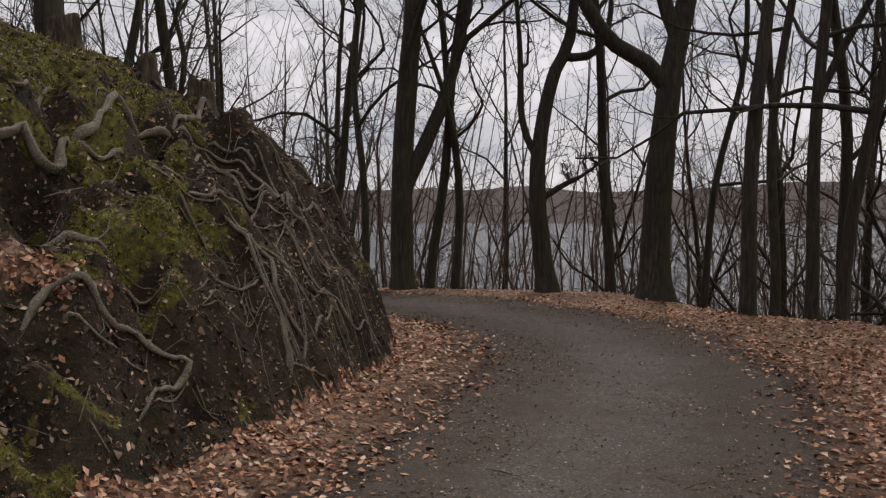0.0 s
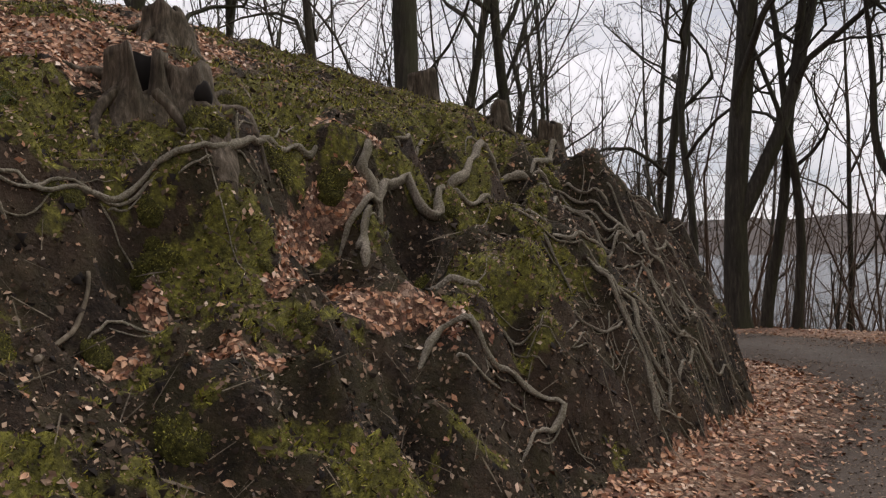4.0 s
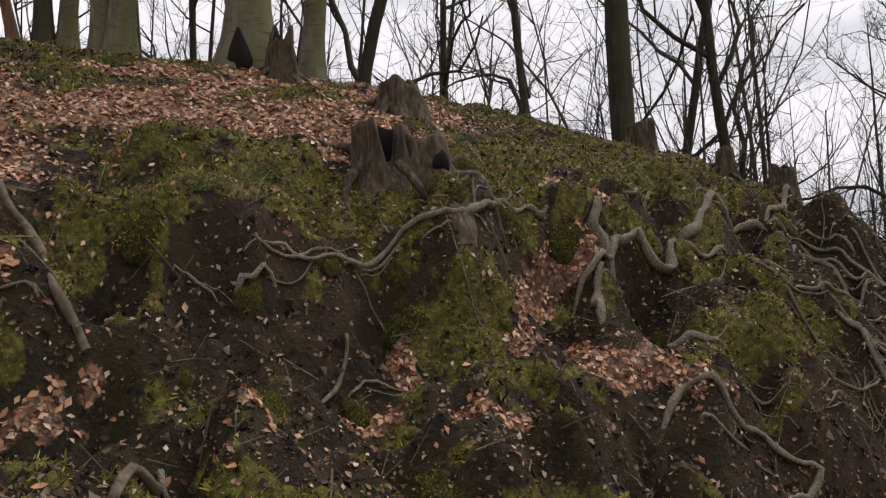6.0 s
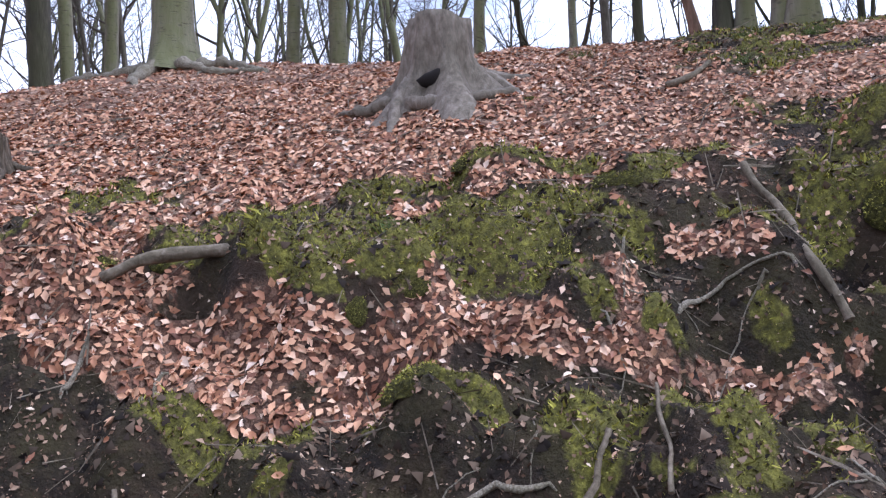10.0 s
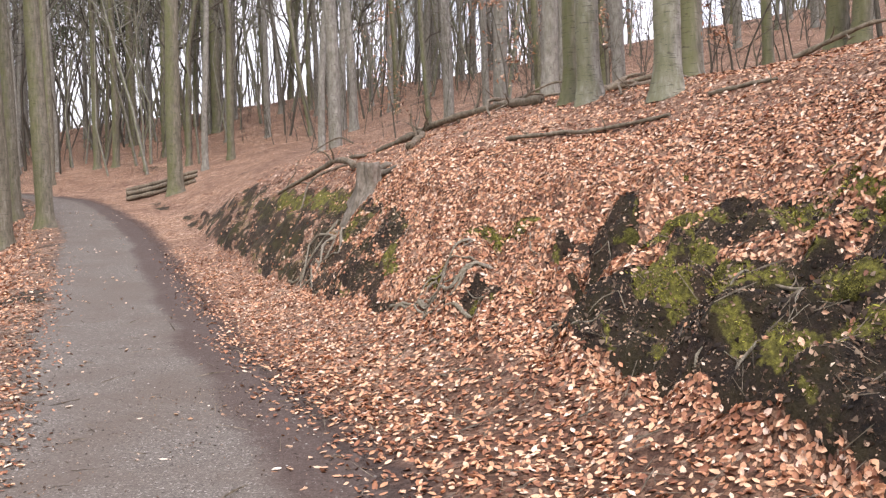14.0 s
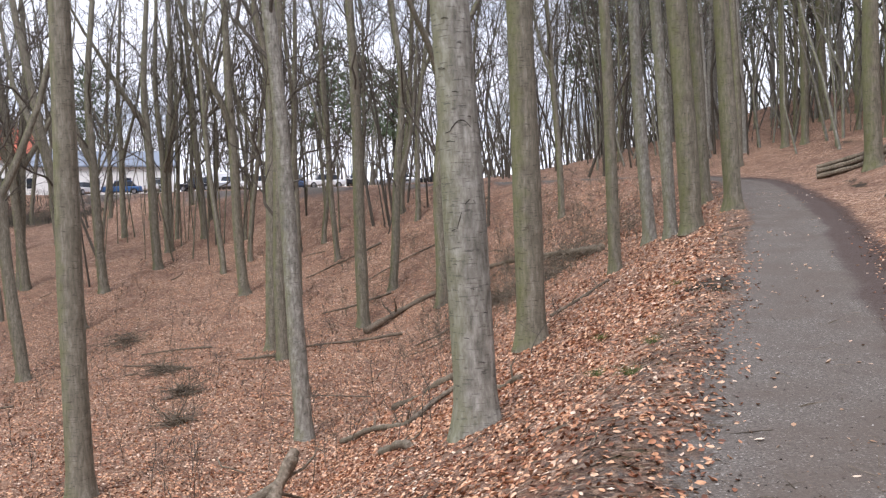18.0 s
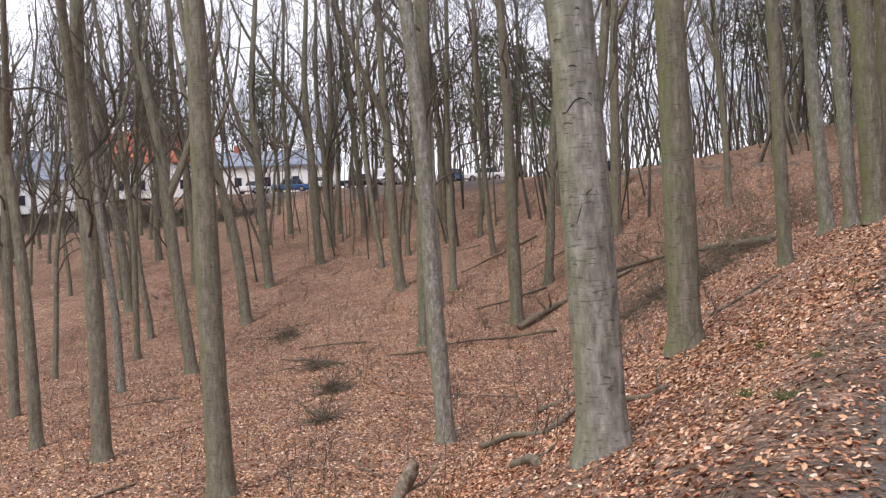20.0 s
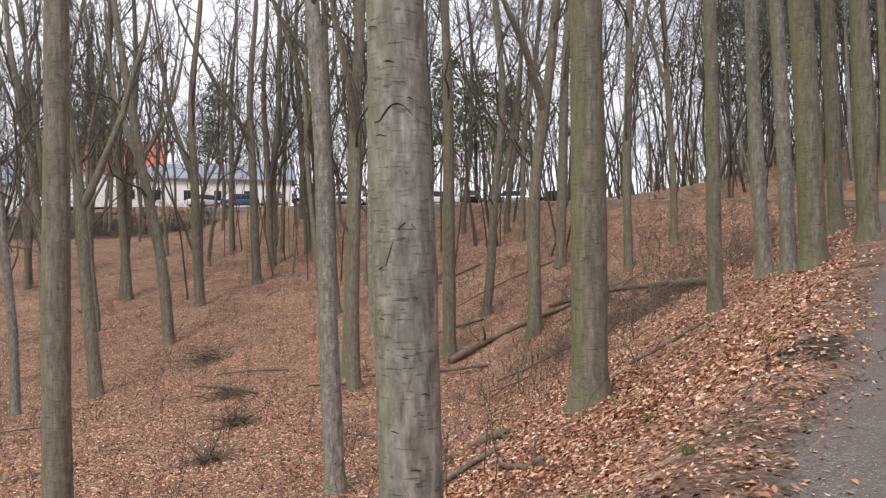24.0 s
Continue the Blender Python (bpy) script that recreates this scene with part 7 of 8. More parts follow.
# on the path: pale single leaves in loose flocks, and brown crumbs of leaf trodden into the gravel
PALE_LEAF, pale_t, pale_b = node_mat("bleached_leaf")
pale_t.links.new(ramp(pale_t, island(pale_t), (0.0, (0.22, 0.11, 0.06)), (0.3, (0.46, 0.29, 0.17)), (0.7, (0.64, 0.47, 0.33)), (1.0, (0.76, 0.66, 0.54))), pale_b.inputs["Base Color"])
pale_b.inputs["Roughness"].default_value = 0.6
ox, oy = strew(60000, -13, 4, -34, 9, lambda x, y: on_grid(GROUND_MASKS["gravel"], x, y) * (0.012 + 0.16 * step(0.60, 0.72, fbm(x, y, 0.9, 221, 3) + 0.5)) * step(3.0, -3.0, y) + 0.004 * on_grid(GROUND_MASKS["gravel"], x, y))
ov, of = pieces(ox, oy, rng_l, LEAF_SHAPE, LEAF_FACES, rng_l.uniform(0.035, 0.075, len(ox)), 0.18, 0.004)
tagged(new("path_leaves", quick_mesh("path_leaves", ov, of, PALE_LEAF)), "bleached beech leaves scattered over the gravel path", "leaf litter", kind="stuff")
qx, qy = strew(330000, -5, 5, -9, 16, lambda x, y: on_grid(GROUND_MASKS["gravel"], x, y) * (0.10 + 0.75 * step(0.35, 0.65, fbm(x, y, 0.8, 231, 4) + 0.5 + 0.25 * (np.abs(on_grid(G_WEST, x, y)) - 0.9))) * (0.3 + 0.7 * step(-1.0, 3.0, y)))
qv, qf = pieces(qx, qy, rng_l, FOLD, FOLD_FACES, 0.008 + 0.026 * rng_l.uniform(0, 1, len(qx)) ** 2, 0.35, 0.003)
tagged(new("path_crumbs", quick_mesh("path_crumbs", qv, qf, SCRAP)), "brown crumbs of leaf trodden into the path", "leaf litter", kind="stuff")

PEBBLE = node_mat("gravel_pebble")
PEBBLE[1].links.new(ramp(PEBBLE[1], island(PEBBLE[1]), (0.0, (0.05, 0.042, 0.034)), (0.5, (0.12, 0.105, 0.09)), (0.9, (0.21, 0.19, 0.165)), (1.0, (0.42, 0.39, 0.35))), PEBBLE[2].inputs["Base Color"])
PEBBLE[2].inputs["Roughness"].default_value = 0.85
gx_, gy_ = strew(160000, -7, 4, -16, 8, lambda x, y: on_grid(GROUND_MASKS["gravel"], x, y) * np.clip(1.25 - route_distance(x, y) / 5.5, 0.0, 1))
gv_, gf_ = pieces(gx_, gy_, rng_l, CR, [(0, 1, 3), (1, 2, 3), (2, 0, 3)], 0.006 + 0.020 * rng_l.uniform(0, 1, len(gx_)) ** 3, 0.4, -0.001)
tagged(new("gravel", quick_mesh("gravel", gv_, gf_, PEBBLE[0])), "small grey and brown stones pressed into the path", "gravel", kind="stuff")

GRASS = plain_material("grass_blade", (0.10, 0.14, 0.035), 0.7, 0, 0.4)
STRAW = plain_material("dry_grass", (0.36, 0.30, 0.17), 0.8, 0, 0.3)


def tuft(x, y, high, count, label, seed, material, droop=0.25):
    rng_t = np.random.default_rng(seed)
    heap = Heap()
    for k in range(count):
        a = rng_t.uniform(0, 6.28)
        q = wander(rng_t, (rng_t.normal(0, 0.05), rng_t.normal(0, 0.05), -0.01), (0.5 * math.cos(a), 0.5 * math.sin(a), 1), high * rng_t.uniform(0.5, 1.1), 4, 0.12, -droop)
        tube(q, np.linspace(0.0022, 0.0006, 5), 3, heap)
    ob = new("grass_tuft", heap.mesh("grass_tuft", material))
    ob.location = (x, y, ground_z(x, y))
    return tagged(ob, label, "grass", "grass tufts", "stuff")


tuft(-3.86, 3.02, 0.34, 50, "drooping tuft of dry grass at the bank's edge", 1, STRAW, 0.35)
for k, (x, y) in enumerate([(-6.6, 3.75), (-6.0, 3.9), (-5.6, 4.4), (-7.2, 2.6), (-5.2, 0.5), (-6.4, 4.6), (-5.1, 5.3), (-3.95, 2.9), (-2.6, -11.6), (-3.1, -13.2), (-2.4, -12.6), (-2.9, -16.2), (-4.5, -18.5), (-4.0, 3.3), (-7.6, -6.6), (-5.9, 3.2)]):
    tuft(x, y, 0.16, 70, "small tuft of green grass in the leaf litter", 20 + k, GRASS)


# ---- cushions of moss ----
def cushion_mesh(seed):
    """A low uneven dome with a nap of small tufts."""
    rng_m = np.random.default_rng(seed)
    rings, n = 7, 20
    verts, faces = [(0.0, 0.0, 0.34)], []
    a = np.arange(n) * 2 * math.pi / n
    edge = 1 + 0.55 * fbm(np.cos(a) * 1.3 + seed, np.sin(a) * 1.3, 1.0, 5, 3)
    for i in range(1, rings + 1):
        f = i / rings
        r = edge * f ** 0.75
        z = 0.36 * np.sqrt(np.clip(1 - f ** 2, 0, 1)) - 0.22 * f ** 3 + 0.34 * fbm(r * np.cos(a) * 3 + seed, r * np.sin(a) * 3, 1.0, 6, 2)
        verts += list(zip(r * np.cos(a), r * np.sin(a), z))
    for j in range(n):
        faces.append((0, 1 + j, 1 + (j + 1) % n))
    for i in range(rings - 1):
        for j in range(n):
            p = 1 + i * n
            faces.append((p + j, p + n + j, p + n + (j + 1) % n, p + (j + 1) % n))
    base = np.array(verts)
    verts = list(verts)
    bed = len(faces)
    for k in range(1000):
        q = base[int(rng_m.integers(0, len(base) - n))] + rng_m.normal(0, 0.08, 3) * np.array([1, 1, 0.25])
        d1, s1 = rng_m.normal(0, 1, 3), rng_m.uniform(0.03, 0.085)
        d1 /= np.linalg.norm(d1)
        up = np.array([q[0] * 0.6, q[1] * 0.6, 1.0]) + rng_m.normal(0, 0.5, 3)
        m = len(verts)
        verts += [tuple(q - d1 * s1 * 0.4), tuple(q + d1 * s1 * 0.4), tuple(q + up * s1)]
        faces.append((m, m + 1, m + 2))
    me = mesh_of("moss_cushion", verts, faces, MOSS_BED)
    me.materials.append(MOSS)
    me.polygons.foreach_set("material_index", [0] * bed + [1] * (len(faces) - bed))
    return me


CUSHIONS = [cushion_mesh(900 + k) for k in range(7)]
rng_k = np.random.default_rng(57)
spots = []
while len(spots) < 130:
    r_at = rng_k.uniform(-8.0, 9.0)
    d_at = rng_k.choice([rng_k.normal(1.6, 0.25), rng_k.uniform(0.4, 3.6)])
    x, y = bank(r_at, float(foot_of(r_at)) + d_at)
    if on_grid(GROUND_MASKS["mossy"], x, y)[0] < 0.25 and rng_k.uniform() > 0.18:
        continue
    spots.append((x, y))
    ob = new("moss_cushion", CUSHIONS[len(spots) % 7])
    up = Vector(slope_at(np.array([x]), np.array([y]), 0.22)[0])
    s = 0.05 + 0.12 * rng_k.uniform() ** 1.6
    ob.matrix_basis = Matrix.Translation((x, y, ground_z(x, y) - 0.24 * s)) @ up.to_track_quat("Z", "Y").to_matrix().to_4x4() @ Matrix.Rotation(rng_k.uniform(0, 6.28), 4, "Z") @ Matrix.Diagonal((s * rng_k.uniform(0.9, 1.6), s, s * rng_k.uniform(0.5, 0.8), 1))
    tagged(ob, "rounded cushion of yellow-green moss on the earth bank", "moss", "moss cushions")


# ---- thin growth below the brow, and the far wood ----
def thicket(name, places, label, seed, low, high, thick, material, side=5, reach=0.3, stray=0.12):
    """Many thin stems with side branches and twigs, in one mesh."""
    rng_t = np.random.default_rng(seed)
    xy = np.array(places)
    m = len(xy)
    heap = Heap()
    h = rng_t.uniform(low, high, m)
    r = rng_t.uniform(0.5, 1.4, m) * thick
    start = np.concatenate([xy, surf(xy[:, 0], xy[:, 1])[:, None] - 0.1], 1)
    p = wanders(rng_t, start, np.concatenate([rng_t.normal(0, stray, (m, 2)), np.ones((m, 1))], 1), h, 5, 1.25 * stray, 0.05)
    tubes(p, r[:, None] * np.linspace(1, 0.15, 6)[None] + 0.003, 4, heap)
    for s in range(side):
        k = rng_t.integers(2 if high > 8.5 else 1, 5, m)
        f = rng_t.uniform(0, 1, (m, 1))
        at = p[np.arange(m), k] * (1 - f) + p[np.arange(m), k + 1] * f
        q = wanders(rng_t, at, np.concatenate([rng_t.normal(0, 1, (m, 2)), np.full((m, 1), 0.9)], 1), h * rng_t.uniform(0.4, 1.2, m) * reach, 3, 0.22, 0.06)
        tubes(q, r[:, None] * np.array([0.40, 0.28, 0.16, 0.06])[None] + 0.003, 3, heap)
        for _ in range(2):
            w = wanders(rng_t, q[:, 1 + _], np.concatenate([rng_t.normal(0, 1, (m, 2)), np.full((m, 1), 0.6)], 1), h * rng_t.uniform(0.3, 0.8, m) * reach, 2, 0.25, 0.05)
            tubes(w, r[:, None] * np.array([0.18, 0.10, 0.02])[None] + 0.0025, 3, heap)
    return tagged(new(name, heap.mesh(name, material)), label, "undergrowth", kind="stuff")


rng_u = np.random.default_rng(77)


def plots(n, x0, x1, y0, y1, ok):
    """Random places of a region that pass a test on how far they lie west of the path."""
    x, y = rng_u.uniform(x0, x1, n), rng_u.uniform(y0, y1, n)
    run, west, _ = along(x, y)
    keep = ok(x, y, west)
    return np.stack([x[keep], y[keep]], -1)


thicket("thicket", plots(1350, -18, 40, 18.5, 60, lambda x, y, w: (y > 20.0 - 0.35 * x) & (w < -3.2)), "thin brown saplings and scrub on the slope to the lake", 1, 4.0, 12.0, 0.030, SCRUB, 4, 0.32)
thicket("lake_scrub", plots(480, 7.5, 36, 2, 26, lambda x, y, w: w < -5.0), "dense thin saplings below the leafy brow", 8, 4.0, 11.0, 0.026, SCRUB, 6, 0.30)
thicket("scrub", plots(200, -14, -3.5, 10.5, 24, lambda x, y, w: np.abs(w) > 2.6), "thin bare saplings behind the hill", 2, 3.0, 7.0, 0.018, TWIG, 6, 0.35)
thicket("far_wood", plots(440, -30, 85, -92, -56, lambda x, y, w: (np.abs(w) > 3.5) & ((x < 8) | ((y > -76) & (np.sin(x * 91.7 + y * 37.1) > 0.75)))), "far bare trees of the wood", 3, 15, 25, 0.075, TWIG, 10, 0.32)
thicket("far_slope_wood", plots(210, -75, -14, -90, -18, lambda x, y, w: (w > 14) & (y < -14 - 0.15 * (x + 12))), "bare trees far up the wooded slope", 4, 14, 24, 0.085, BEECH_PALE, 10, 0.30)
thicket("crest_wood", plots(190, -60, -19, -14, 30, lambda x, y, w: w > 3), "bare trees behind the hill's crest", 5, 5, 10, 0.06, TWIG, 9, 0.32)
thicket("twig_haze", plots(300, -40, 80, -84, -36, lambda x, y, w: (np.abs(w) > 6) & ((w > 0) | ((y < -50) & (x < 8)))), "thin bare understorey trees of the wood", 9, 9, 20, 0.06, TWIG, 14, 0.28)
thicket("brow_scrub", plots(1950, -16, 40, 16.5, 62, lambda x, y, w: (y > 19.2 - 0.35 * x) & (w < -3.4)), "dense brown scrub below the brow above the lake", 14, 2.0, 8.0, 0.022, SCRUB, 3, 0.40)
thicket("distant_wood", plots(760, -60, 150, -175, -106, lambda x, y, w: y < -104 - 0.25 * np.abs(x - 40)), "grey-brown woodland beyond the houses", 15, 11, 19, 0.10, TWIG, 8, 0.34)
# skyline trees take the pale bark so that its colour stands for distance haze
thicket("skyline_wood", plots(210, -45, 30, -150, -92, lambda x, y, w: np.abs(w) > 4), "bare woodland along the skyline, bark paled to stand for haze", 19, 9, 16, 0.08, BEECH_PALE, 9, 0.32, 0.06)
thicket("gully_brush", plots(230, -10, 2, -50, -33, lambda x, y, w: w < -3.2), "low tangled brushwood in the gully below the path", 20, 0.3, 1.1, 0.010, DEADWOOD, 8, 0.8)
thicket("hill_brush", plots(520, -50, -11, -62, -9, lambda x, y, w: (w > 9) & (y < -10 - 0.2 * (x + 10))), "grey-brown understorey on the wooded hillside", 17, 1.0, 5.0, 0.016, TWIG, 8, 0.45)
thicket("hill_wood", plots(300, -60, -8, -100, -44, lambda x, y, w: w > 6), "bare trees on the hillside behind the path's bend", 16, 10, 20, 0.075, BEECH_PALE, 10, 0.32)
thicket("saplings", plots(460, -3, 30, -62, -17, lambda x, y, w: w < -5), "knee-high bare beech saplings on the forest floor", 6, 0.4, 1.6, 0.005, TWIG, 5, 0.45)
thicket("bramble_bank", plots(1500, -6, 80, -90, -77, lambda x, y, w: (w < -3) & (y < -79 + 4 * np.sin(x * 0.21))), "dark scrub on the embankment below the car park", 7, 0.5, 1.5, 0.022, OAK, 7, 0.6)
thicket("middle_wood", plots(120, 2, 28, -84, -62, lambda x, y, w: w < -6), "thin bare trees of the wood before the car park", 18, 12, 21, 0.05, BEECH, 13, 0.22, 0.05)
thicket("hillside_brush", plots(260, -14, 8, -66, -36, lambda x, y, w: np.abs(w) > 2.6), "low dead brushwood on the far slope", 11, 0.3, 1.2, 0.012, DEADWOOD, 7, 0.8)
for k in range(13):
    x, y = rng_n.uniform(-14, 12), rng_n.uniform(-66, -36)
    if abs(along(x, y)[1][0]) < 4.5:
        continue
    a, ln = rng_n.normal(0.0, 0.5), rng_n.uniform(1.5, 6.0)
    stick(lying([(x, y), (x + ln * 0.5 * math.cos(a), y + ln * 0.5 * math.sin(a)), (x + ln * math.cos(a + 0.15), y + ln * math.sin(a + 0.15))], 0.08), rng_n.uniform(0.04, 0.09), 0.03,
          "dead fallen trunk lying on the far slope", 640 + k, twigs=3, group="fallen trunks on the far slope", sides=6)
for k in range(7):
    a = k * 0.9 + 0.2
    pts = [(-12.1 + (0.25 + 0.38 * s) * math.cos(a + 0.12 * s * (-1) ** k), -0.7 + (0.25 + 0.38 * s) * math.sin(a + 0.12 * s * (-1) ** k)) for s in range(5)]
    tree_root(pts, 0.11, 0.03, "thick grey root spreading from an old beech", 0.5, 720 + k, 1)


# ---- the car park and houses beyond the wood ----
WHITE = plain_material("white_render", (0.78, 0.77, 0.74), 0.7, 0, 0.05)
TILES = plain_material("red_roof_tiles", (0.42, 0.13, 0.08), 0.75, 0, 0.2)
SLATE = plain_material("grey_roof", (0.22, 0.25, 0.30), 0.6, 0, 0.15)
GLASS = plain_material("window_glass", (0.03, 0.035, 0.045), 0.12, 0, 0.05)
RUBBER = plain_material("tyre", (0.02, 0.02, 0.02), 0.8)
RIM = plain_material("wheel_rim", (0.45, 0.45, 0.47), 0.35, 0.8)
NEEDLE = plain_material("pine_needles", (0.11, 0.145, 0.08), 0.8, 0, 0.4)


def house(x, y, turn, w, dpt, eaves, ridge, roof, label, windows):
    z = ground_z(x, y) - 0.2
    root = thing("house", x, y, z, label, "house", turn=turn)
    bm = bmesh.new()
    box(bm, -w / 2, -dpt / 2, 0, w / 2, dpt / 2, eaves)
    bm_part("wall", bm, WHITE, root)
    for s in (-1, 1):
        bm = bmesh.new()
        v = [bm.verts.new(c) for c in ((s * w / 2, -dpt / 2, eaves), (s * w / 2, dpt / 2, eaves), (s * w / 2, 0, ridge - 0.15), (s * (w / 2 - 0.25), -dpt / 2, eaves), (s * (w / 2 - 0.25), dpt / 2, eaves), (s * (w / 2 - 0.25), 0, ridge - 0.15))]
        for f in ((0, 1, 2), (5, 4, 3), (0, 3, 4, 1), (1, 4, 5, 2), (2, 5, 3, 0)):
            bm.faces.new([v[q] for q in f])
        bm_part("gable", bm, WHITE, root)
        bm = bmesh.new()
        o, t = 0.4, 0.18
        ends = []
        for xx in (-w / 2 - o, w / 2 + o):
            ends.append([bm.verts.new(c) for c in ((xx, 0, ridge), (xx, s * (dpt / 2 + o), eaves - 0.25), (xx, s * (dpt / 2 + o), eaves - 0.25 + t), (xx, 0, ridge + t))])
        a, b = ends
        bm.faces.new(a)
        bm.faces.new(b[::-1])
        for q in range(4):
            bm.faces.new((a[q], b[q], b[(q + 1) % 4], a[(q + 1) % 4]))
        bmesh.ops.recalc_face_normals(bm, faces=bm.faces)
        bm_part("roof", bm, roof, root)
    bm = bmesh.new()
    box(bm, w * 0.2, -0.35, ridge - 0.6, w * 0.2 + 0.6, 0.35, ridge + 0.9, 0.03)
    bm_part("chimney", bm, TILES, root)
    for k in range(windows):
        wx = -w / 2 + (k + 0.5) * w / windows
        bm = bmesh.new()
        box(bm, wx - 0.5, dpt / 2 - 0.05, 0.9, wx + 0.5, dpt / 2 + 0.05, 2.2, 0.02)
        fr = bm_part("window", bm, WHITE, root)
        bm = bmesh.new()
        box(bm, wx - 0.42, dpt / 2, 0.98, wx + 0.42, dpt / 2 + 0.06, 2.12)
        bm_part("pane", bm, GLASS, fr)
    return root


def car(x, y, turn, paint, label, high=1.45, van=False):
    root = thing("car", x, y, ground_z(x, y), label, "van" if van else "car", "parked cars", turn)
    bm = bmesh.new()
    box(bm, -2.1, -0.86, 0.28, 2.1, 0.86, 0.88 if not van else 1.1, 0.12)
    bm_part("body", bm, paint, root)
    bm = bmesh.new()
    box(bm, -1.75 if van else -1.5, -0.74, 0.8, 1.9 if van else 1.0, 0.74, high, 0.16)
    for v in bm.verts:
        if v.co.z > 1.0 and not van:
            v.co.x *= 0.78
            v.co.y *= 0.88
    bm_part("cabin", bm, GLASS if not van else paint, root)
    bm = bmesh.new()
    box(bm, -1.1, -0.62, high - 0.03, 0.72, 0.62, high + 0.03, 0.03)
    bm_part("roof", bm, paint, root)
    for wx in (-1.3, 1.3):
        for wy in (-0.8, 0.8):
            bm = bmesh.new()
            bmesh.ops.create_cone(bm, cap_ends=True, segments=18, radius1=0.32, radius2=0.32, depth=0.2, matrix=Matrix.Translation((wx, wy, 0.32)) @ Matrix.Rotation(math.pi / 2, 4, "X"))
            wh = bm_part("wheel", bm, RUBBER, root)
            bm = bmesh.new()
            bmesh.ops.create_cone(bm, cap_ends=True, segments=14, radius1=0.19, radius2=0.17, depth=0.22, matrix=Matrix.Translation((wx, wy, 0.32)) @ Matrix.Rotation(math.pi / 2, 4, "X"))
            bm_part("rim", bm, RIM, wh)
    return root


house(58.0, -101.5, 30, 12, 9, 4.4, 8.2, TILES, "white house with a steep red tiled roof beyond the wood", 5)
house(45.0, -104, 22, 17, 7, 3.6, 5.4, SLATE, "long low white building with a grey roof", 5)
house(71.5, -93, 36, 11, 8, 4.0, 7.5, SLATE, "white house with a pale grey roof beyond the wood", 3)
house(86.0, -84, 42, 11, 8, 3.2, 6.5, SLATE, "low white building at the wood's edge", 3)
PAINTS = [plain_material("white_paint", (0.75, 0.75, 0.75), 0.3, 0, 0.03), plain_material("silver_paint", (0.45, 0.47, 0.5), 0.3, 0.4, 0.03), plain_material("blue_paint", (0.05, 0.12, 0.28), 0.3, 0, 0.03),
          plain_material("black_paint", (0.02, 0.02, 0.025), 0.25, 0, 0.03)]
PARKED = [(8.5, 1, "silver"), (12.5, 3, "black"), (16.0, 0, "white"), (19.5, 2, "blue"), (23.0, 0, "white"), (26.5, 1, "silver"), (30.0, 3, "black"), (34.5, 0, "white"), (38.5, 2, "blue"), (43.0, 0, "white")]
for k, (x, p, hue) in enumerate(PARKED):
    car(x, -93.5 - 0.06 * x, 80 + 9 * (k % 3) if k % 2 else 8 * (k % 3), PAINTS[p], hue + " car parked beyond the wood")
car(28.0, -98.5, 10, PAINTS[0], "white van parked beyond the wood", 2.1, True)
car(4.0, -94.5, 5, PAINTS[3], "black car parked beyond the wood")


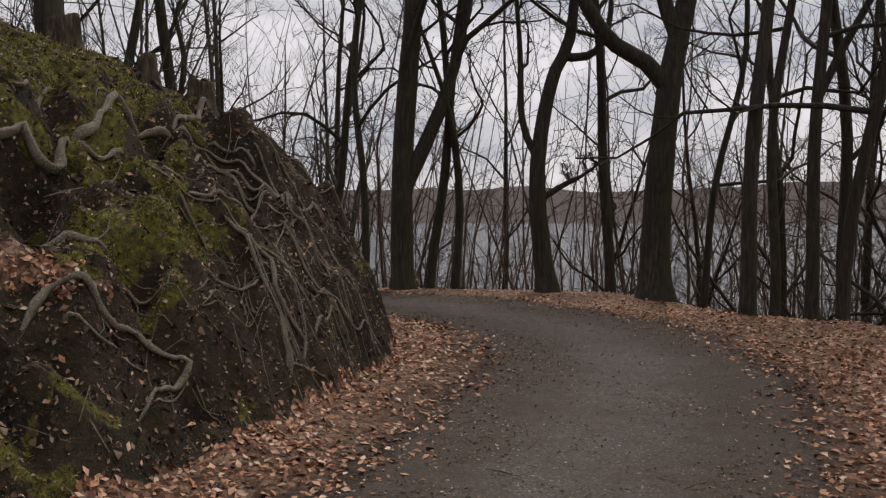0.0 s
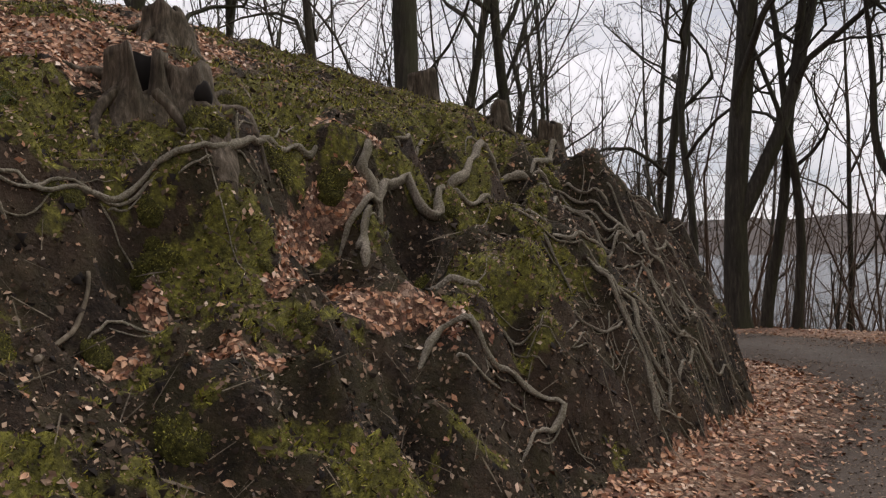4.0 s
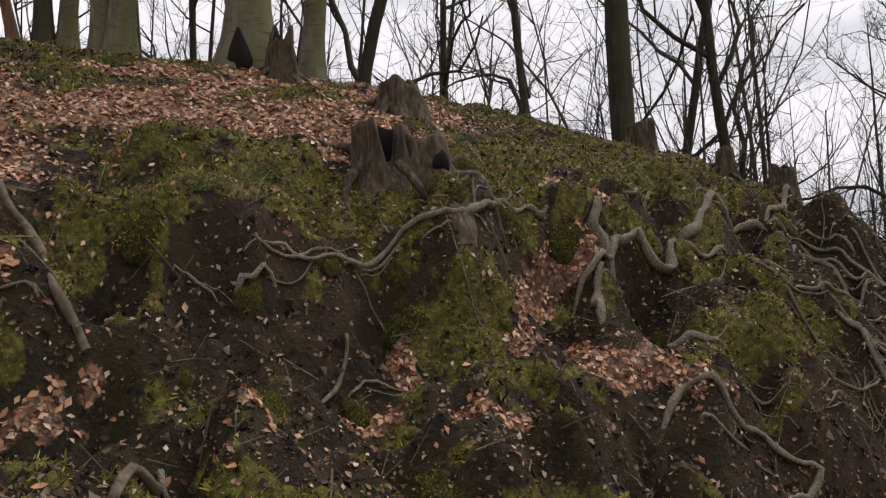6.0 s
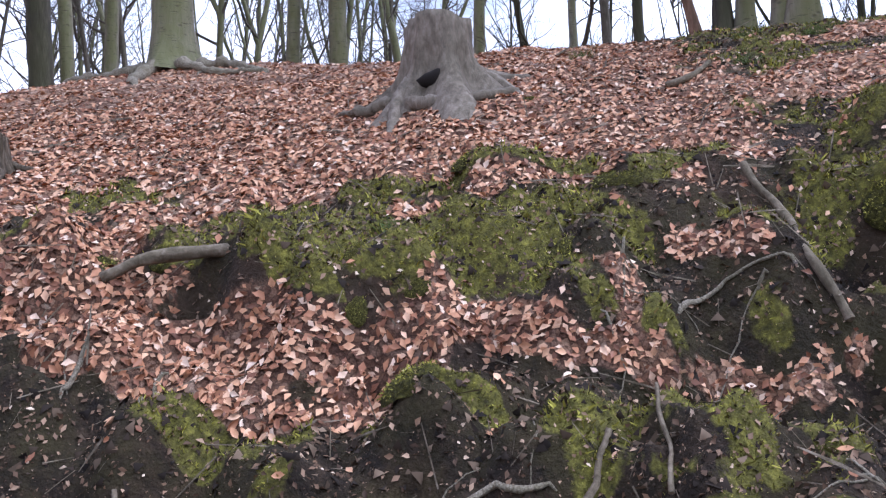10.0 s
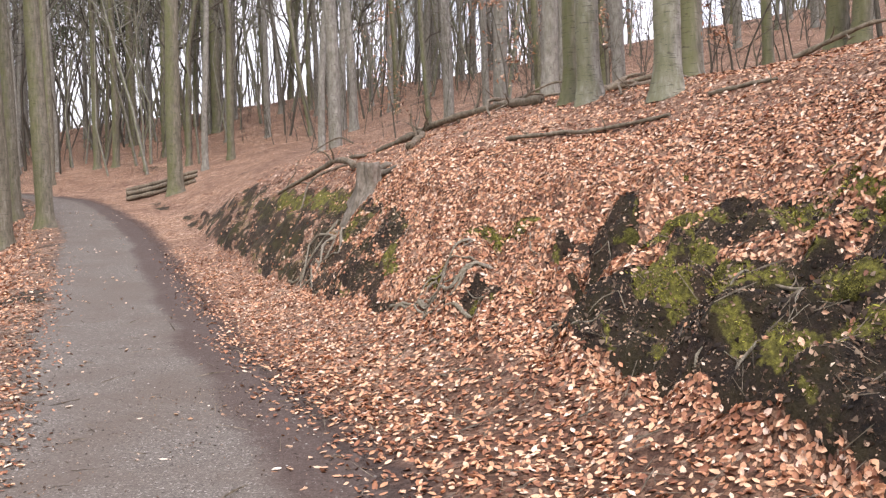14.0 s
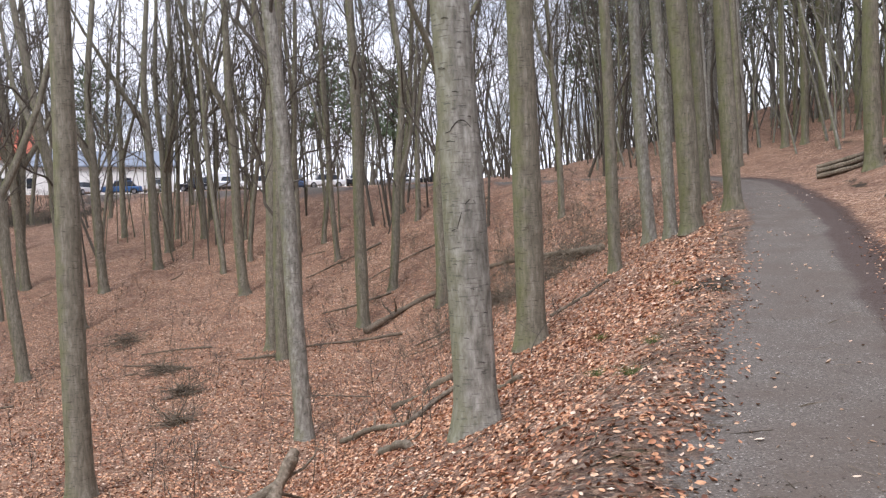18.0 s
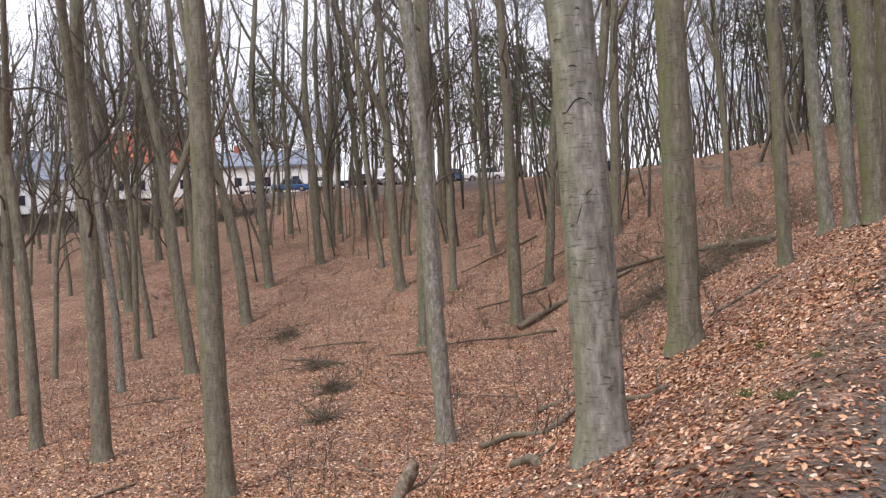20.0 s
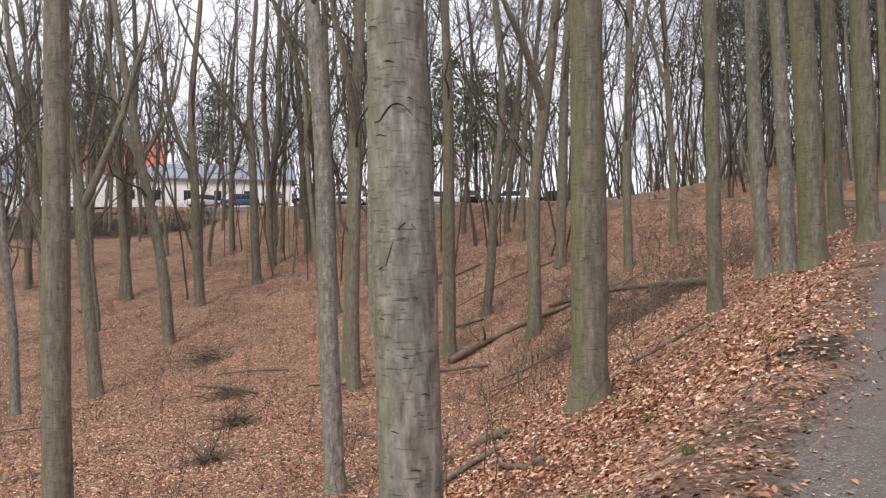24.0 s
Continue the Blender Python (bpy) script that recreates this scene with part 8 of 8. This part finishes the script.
def conifer(x, y, high, seed):
    rng_c = np.random.default_rng(seed)
    root = thing("pine_tree", x, y, ground_z(x, y), "dark green pine behind the bare wood", "tree", "far pines")
    heap = Heap()
    tube([(0, 0, -0.2), (0.1, 0, high * 0.5), (0, 0.1, high)], [0.25, 0.16, 0.03], 8, heap)
    part("trunk", heap.mesh("trunk", OAK), root)
    n, clumps = 2600, 46
    ch = rng_c.uniform(0.42, 1.0, clumps)
    ca = rng_c.uniform(0, 6.28, clumps)
    cr = high * 0.22 * (1.12 - ch) ** 0.6 * rng_c.uniform(0.25, 1.0, clumps)
    hub = np.stack([cr * np.cos(ca), cr * np.sin(ca), ch * high], -1)
    heap = Heap()
    for q in hub:
        tube([(0, 0, q[2] - 0.25 * math.hypot(q[0], q[1])), q * np.array([0.5, 0.5, 1.0]) - np.array([0, 0, 0.1]), q], [0.06, 0.045, 0.02], 4, heap)
    tagged(part("limbs", heap.mesh("limbs", OAK), root), kind="stuff")
    c = hub[rng_c.integers(0, clumps, n)] + rng_c.normal(0, 1, (n, 3)) * np.array([0.055, 0.055, 0.022]) * high
    s = rng_c.uniform(0.12, 0.38, n)
    v = c[:, None, :] + rng_c.normal(0, 0.55, (n, 3, 3)) * s[:, None, None]
    part("crown", quick_mesh("crown", v.reshape(-1, 3), np.arange(n * 3).reshape(-1, 3), NEEDLE), root)
    return root


for k, (x, y, h) in enumerate([(13, -100, 15), (17, -103, 17), (9, -99, 13), (52, -118, 18), (70, -116, 17), (-22, -78, 16), (-17, -84, 18), (-27, -72, 15), (-12, -88, 17), (58, -100, 12)]):
    conifer(x, y, h, 700 + k)


def young_beech(x, y, high, seed):
    """A thin young beech that has kept its dry leaves."""
    rng_y = np.random.default_rng(seed)
    root = thing("young_beech", x, y, ground_z(x, y), "thin young beech still holding its orange-brown leaves", "tree", "young beeches")
    stem = wander(rng_y, (0, 0, -0.1), (0, 0, 1), high, 7, 0.08, 0.05)
    heap = Heap()
    tube(stem, np.linspace(0.03, 0.006, 8), 6, heap)
    tips = []
    for q in range(22):
        k = int(rng_y.integers(2, 8))
        a = rng_y.uniform(0, 6.28)
        w = wander(rng_y, stem[k], (math.cos(a), math.sin(a), 0.35), high * rng_y.uniform(0.12, 0.3), 4, 0.2, 0.0)
        tube(w, np.linspace(0.008, 0.002, 5), 3, heap)
        tips += list(w[1:])
    part("stem", heap.mesh("stem", TWIG), root)
    n = 420
    c = np.array(tips)[rng_y.integers(0, len(tips), n)] + rng_y.normal(0, 0.09, (n, 3))
    v = c[:, None, :] + rng_y.normal(0, 0.035, (n, 3, 3))
    part("leaves", quick_mesh("leaves", v.reshape(-1, 3), np.arange(n * 3).reshape(-1, 3), LEAF), root, "dry orange-brown leaves")
    return root


for k, (x, y, h) in enumerate([(-19.5, -13.5, 4.5), (-21.0, -18.0, 5.0), (-17.5, -18.5, 4.0), (-24.0, -24.0, 5.0), (-18.0, -12.0, 3.6), (-7.95, 5.6, 3.0), (-20.0, -27.0, 4.5)]):
    young_beech(x, y, h, 800 + k)
